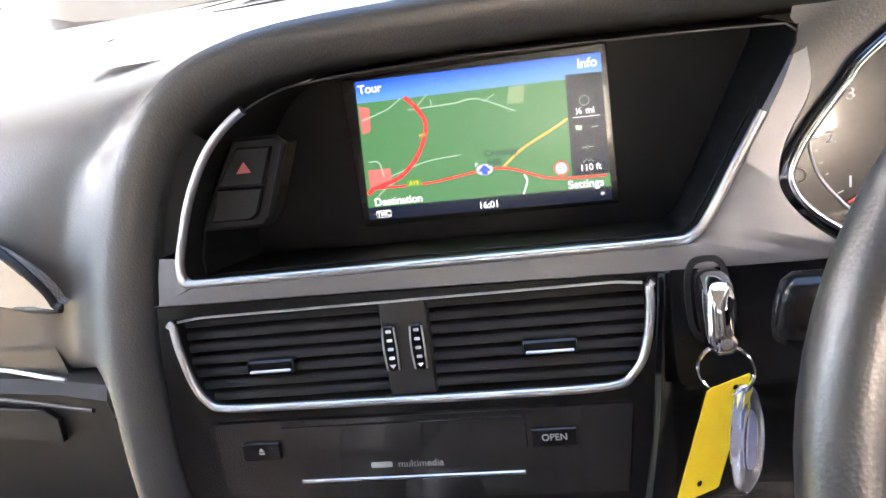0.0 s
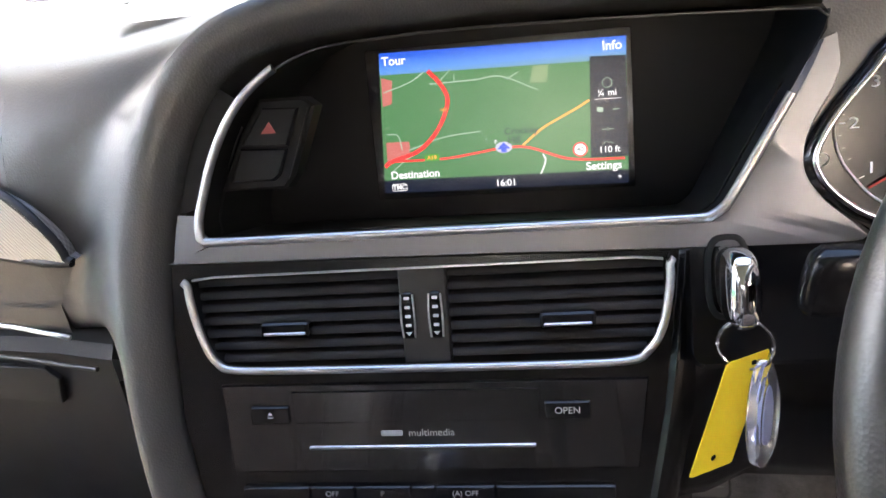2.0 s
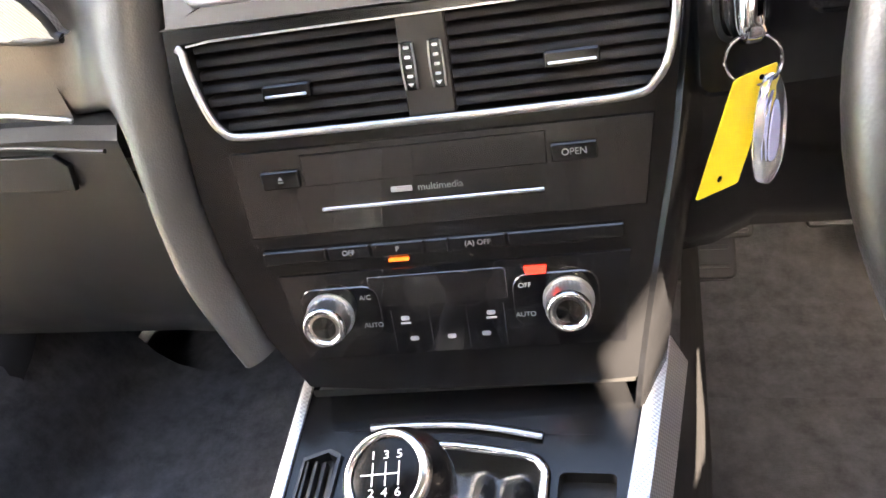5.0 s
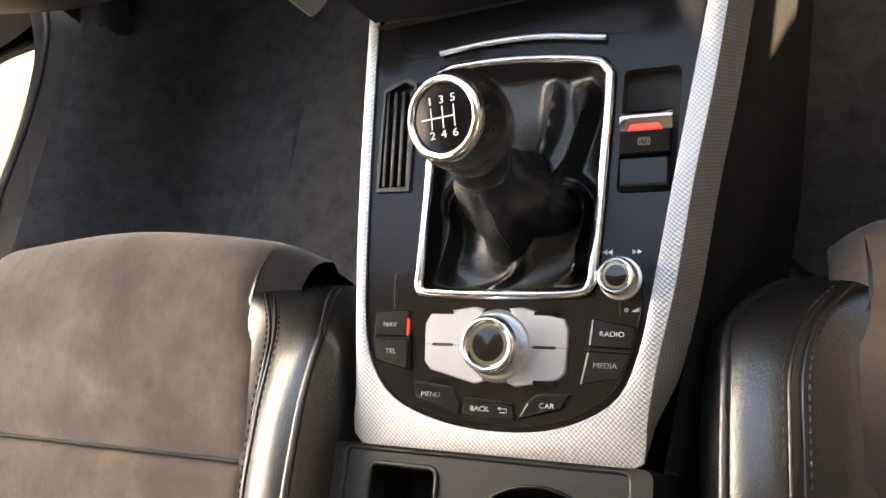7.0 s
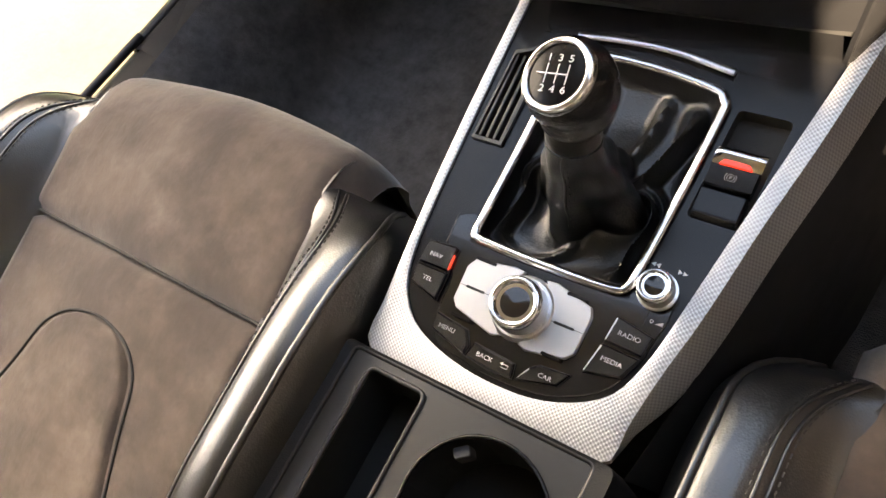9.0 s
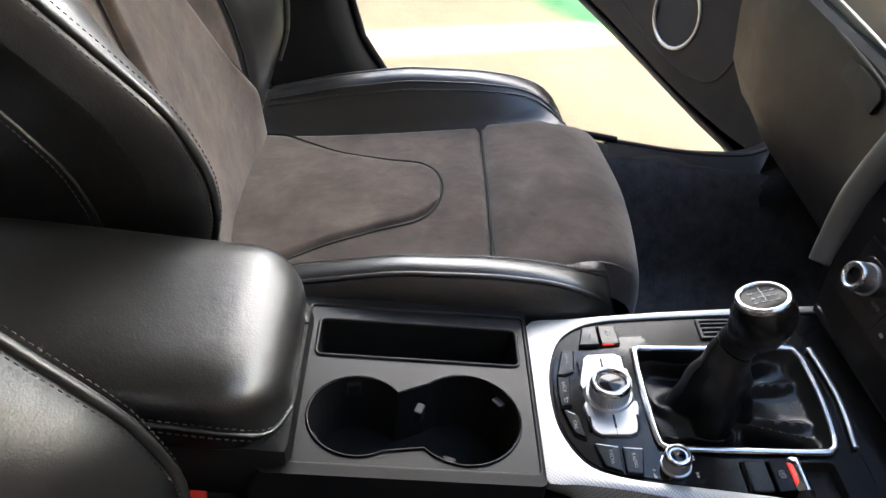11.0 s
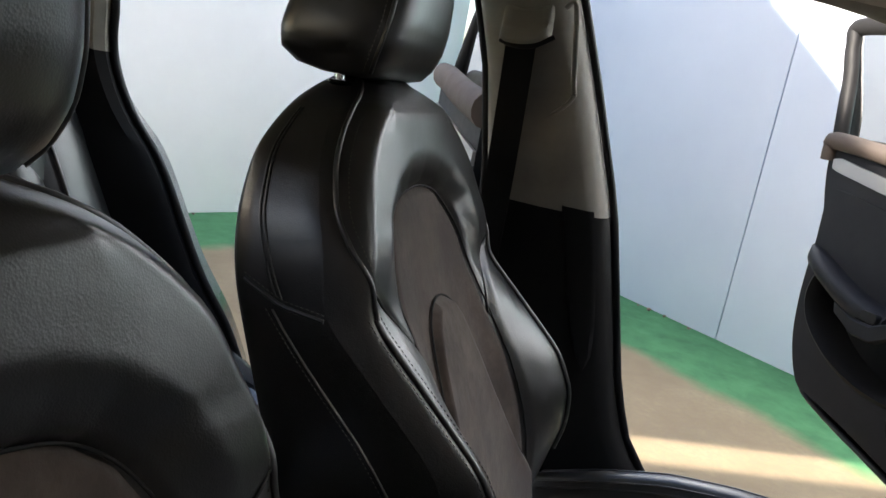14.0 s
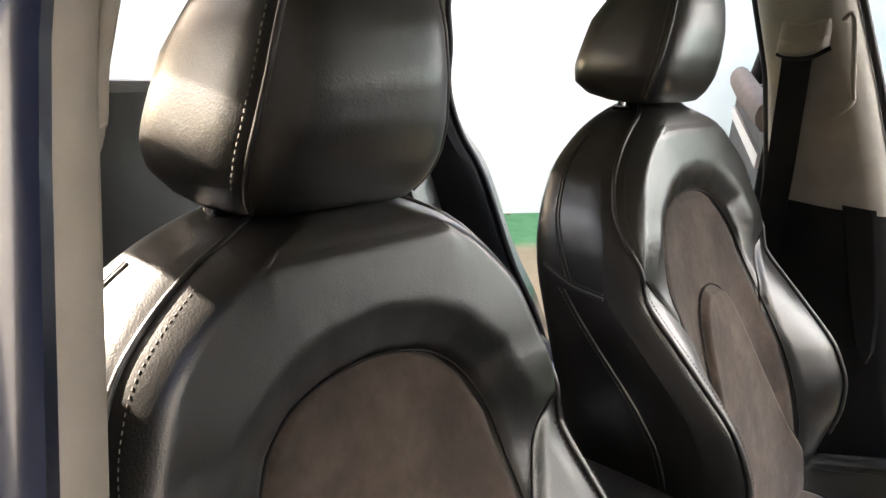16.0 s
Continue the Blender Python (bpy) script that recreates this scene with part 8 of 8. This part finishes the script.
plinth = bent([(0.60, 0.585), (0.50, 0.60), (0.42, 0.645), (0.36, 0.70), (0.30, 0.71), (0.24, 0.66), (0.22, 0.56), (0.26, 0.47), (0.36, 0.455), (0.50, 0.485), (0.60, 0.53)], True, 4)
bm = plate_with_holes([(p.x, p.y) for p in plinth], [spk], inw * 0.003)
part("speaker_plinth", bm, DOORTRIM, door, "", DR, 0)
part("plinth_line", tube([dpt(p.x, p.y, 0.002) for p in plinth], 0.0025, True, 6), TRIM, door, "", DR)
# upper insert, silver strip, window rail
ins = bent([(0.995, 0.905), (1.015, 0.99), (1.015, 1.035), (0.98, 1.052), (0.70, 1.015), (0.45, 0.96), (0.36, 0.92), (0.42, 0.87), (0.50, 0.865), (0.62, 0.83), (0.72, 0.80), (0.80, 0.80), (0.90, 0.86)], True, 4)
part("suede_insert", slab([(p.x, p.y) for p in ins], 0, 0.006, 0.003) if inw > 0 else slab([(p.x, p.y) for p in ins], -0.006, 0.0, 0.0), DOORTRIM, door, "dark upper insert", DR)
strip = [(1.048, 1.130), (1.045, 1.105), (1.02, 1.098), (0.70, 1.05), (0.45, 1.00), (0.45, 1.035), (0.70, 1.088), (1.02, 1.135)]
part("silver_strip", slab(strip, *((0.0, 0.009) if inw > 0 else (-0.009, 0.0)), 0.002), DIMPLE, door, "dimpled aluminium strip", DR)
rail = [dpt(1.082, 1.125, 0.0), dpt(1.078, 1.160, 0.004), dpt(1.05, 1.178, 0.010), dpt(0.80, 1.158, 0.014), dpt(0.5, 1.115, 0.014), dpt(0.15, 1.05, 0.012)]
part("upper_rail", tube(bent(rail, False, 6), 0.024, sides=12, flat=0.8), TAUPE, door, "taupe padded window rail", DR, 60)
lock = part("release_handle", slab(rrect(0.60, 1.0, 0.70, 1.035, 0.006), *((0.009, 0.016) if inw > 0 else (-0.016, -0.009)), 0.003), SATINCHROME, door, "satin door release", DR)
# window frame and glass
fr = bent([dpt(1.092, 1.15, -0.03), dpt(1.115, 1.25, -0.035), dpt(1.155, 1.36, -0.05), dpt(1.195, 1.45, -0.06), dpt(1.175, 1.50, -0.065), dpt(0.8, 1.47, -0.06), dpt(0.5, 1.35, -0.05), dpt(0.2, 1.16, -0.035), dpt(0.05, 1.06, -0.03)], False, 8)
part("window_frame", tube(fr, 0.026, sides=10, flat=0.7), TRIM, door, "grey-black window frame", DR, 60)
gl = part("window_pane", bm_from([dpt(1.08, 1.14, -0.045), dpt(1.15, 1.36, -0.055), dpt(1.175, 1.49, -0.065), dpt(0.8, 1.46, -0.062), dpt(0.5, 1.34, -0.05), dpt(0.2, 1.15, -0.045), dpt(0.1, 1.08, -0.04)], [tuple(range(7))]), GLASS, door, "tinted door glass", DR, 0)
gl.visible_shadow = False
# outer skin
sk_o = bent([(0.03, 0.36), (0.2, 0.345), (0.56, 0.405), (0.93, 0.468), (0.99, 0.52), (1.05, 0.64), (1.075, 0.80), (1.09, 1.0), (1.10, 1.13), (0.8, 1.12), (0.4, 1.06), (0.03, 0.99)], True, 4)
bm = slab([(p.x, p.y) for p in sk_o], *((-0.13, -0.114) if inw > 0 else (0.114, 0.13)), 0.004)
part("outer_skin", bm, PAINT, door, "dark painted door skin", DR, 40)
part("door_edge", loft([[Vector((p.x, p.y, -inw * d)) for p in sk_o] for d in (0.044, 0.07, 0.117)], True), PAINT, door, "dark painted door edge", DR, 40)
part("door_seal", tube([Vector((p.x, p.y, -inw * 0.045)) + (Vector((p.x, p.y, 0)) - cen).normalized() * -0.002 for p in sk_o], 0.008, True, 8), RUBBER, door, "", DR)

# ---- rear passenger door, also open ----
DR2 = door_frame(-0.80, -0.66, 65)
rdoor = thing("rear_door", (-1.2, -0.85, 0.4), "open rear door with taupe window rail", "car door")
to2 = [(0.05, 0.42), (0.55, 0.44), (0.70, 0.55), (0.80, 0.75), (0.84, 1.0), (0.84, 1.15), (0.05, 1.12)]
part("outer_skin", slab(to2, *((-0.12, -0.02) if inw > 0 else (0.02, 0.12)), 0.004), PAINT, rdoor, "dark painted door skin", DR2, 40)
part("trim_panel", slab([(a * 0.98 + 0.01, b) for a, b in to2], *((-0.02, 0.0) if inw > 0 else (0.0, 0.02)), 0.004), DOORTRIM, rdoor, "dark grey door trim", DR2, 40)
part("upper_rail", tube([dpt(0.05, 1.11, 0.0), dpt(0.3, 1.13, 0.012), dpt(0.6, 1.155, 0.012), dpt(0.84, 1.16, 0.0)], 0.035, sides=12, flat=0.8), TAUPE, rdoor, "taupe window rail", DR2, 60)
part("silver_strip", slab([(0.06, 1.03), (0.82, 1.08), (0.82, 1.05), (0.06, 1.0)], *((0.0, 0.008) if inw > 0 else (-0.008, 0.0)), 0.002), DIMPLE, rdoor, "aluminium strip", DR2)
part("window_frame", tube(bent([dpt(0.06, 1.1, -0.04), dpt(0.06, 1.38, -0.06), dpt(0.12, 1.45, -0.07), dpt(0.5, 1.44, -0.07), dpt(0.72, 1.34, -0.06), dpt(0.84, 1.16, -0.04)], False, 6), 0.024, sides=10, flat=0.7), TRIM, rdoor, "grey-black window frame", DR2, 60)
g2 = part("window_pane", bm_from([dpt(0.06, 1.12, -0.045), dpt(0.06, 1.40, -0.06), dpt(0.12, 1.44, -0.06), dpt(0.5, 1.43, -0.06), dpt(0.72, 1.33, -0.055), dpt(0.83, 1.15, -0.045)], [tuple(range(6))]), GLASS, rdoor, "tinted door glass", DR2, 0)
g2.visible_shadow = True
# closed rear door on the driver's side, seen as a dark panel behind the seat
rd = solid("door_2", boxy(0.735, 0.80, -1.5, -0.66, 0.40, 1.12, 0.015), DOORTRIM, "closed dark rear door beside the driver", "car door")
# unseen bar, sized to block sun from the console frame but not the headrest
part("window_frame", loft([[(x, y, z) for x, z in ((0.735, 1.285), (0.70, 1.285), (0.678, 1.338), (0.708, 1.350))] for y in (-0.66, -0.9, -1.2, -1.46)], True, True), TRIM, rd, "unseen black bar added to keep sun off the console's aluminium")
part("window_rail", boxy(0.715, 0.76, -1.45, -0.68, 1.06, 1.13, 0.012), BEIGE, rd, "beige window rail")
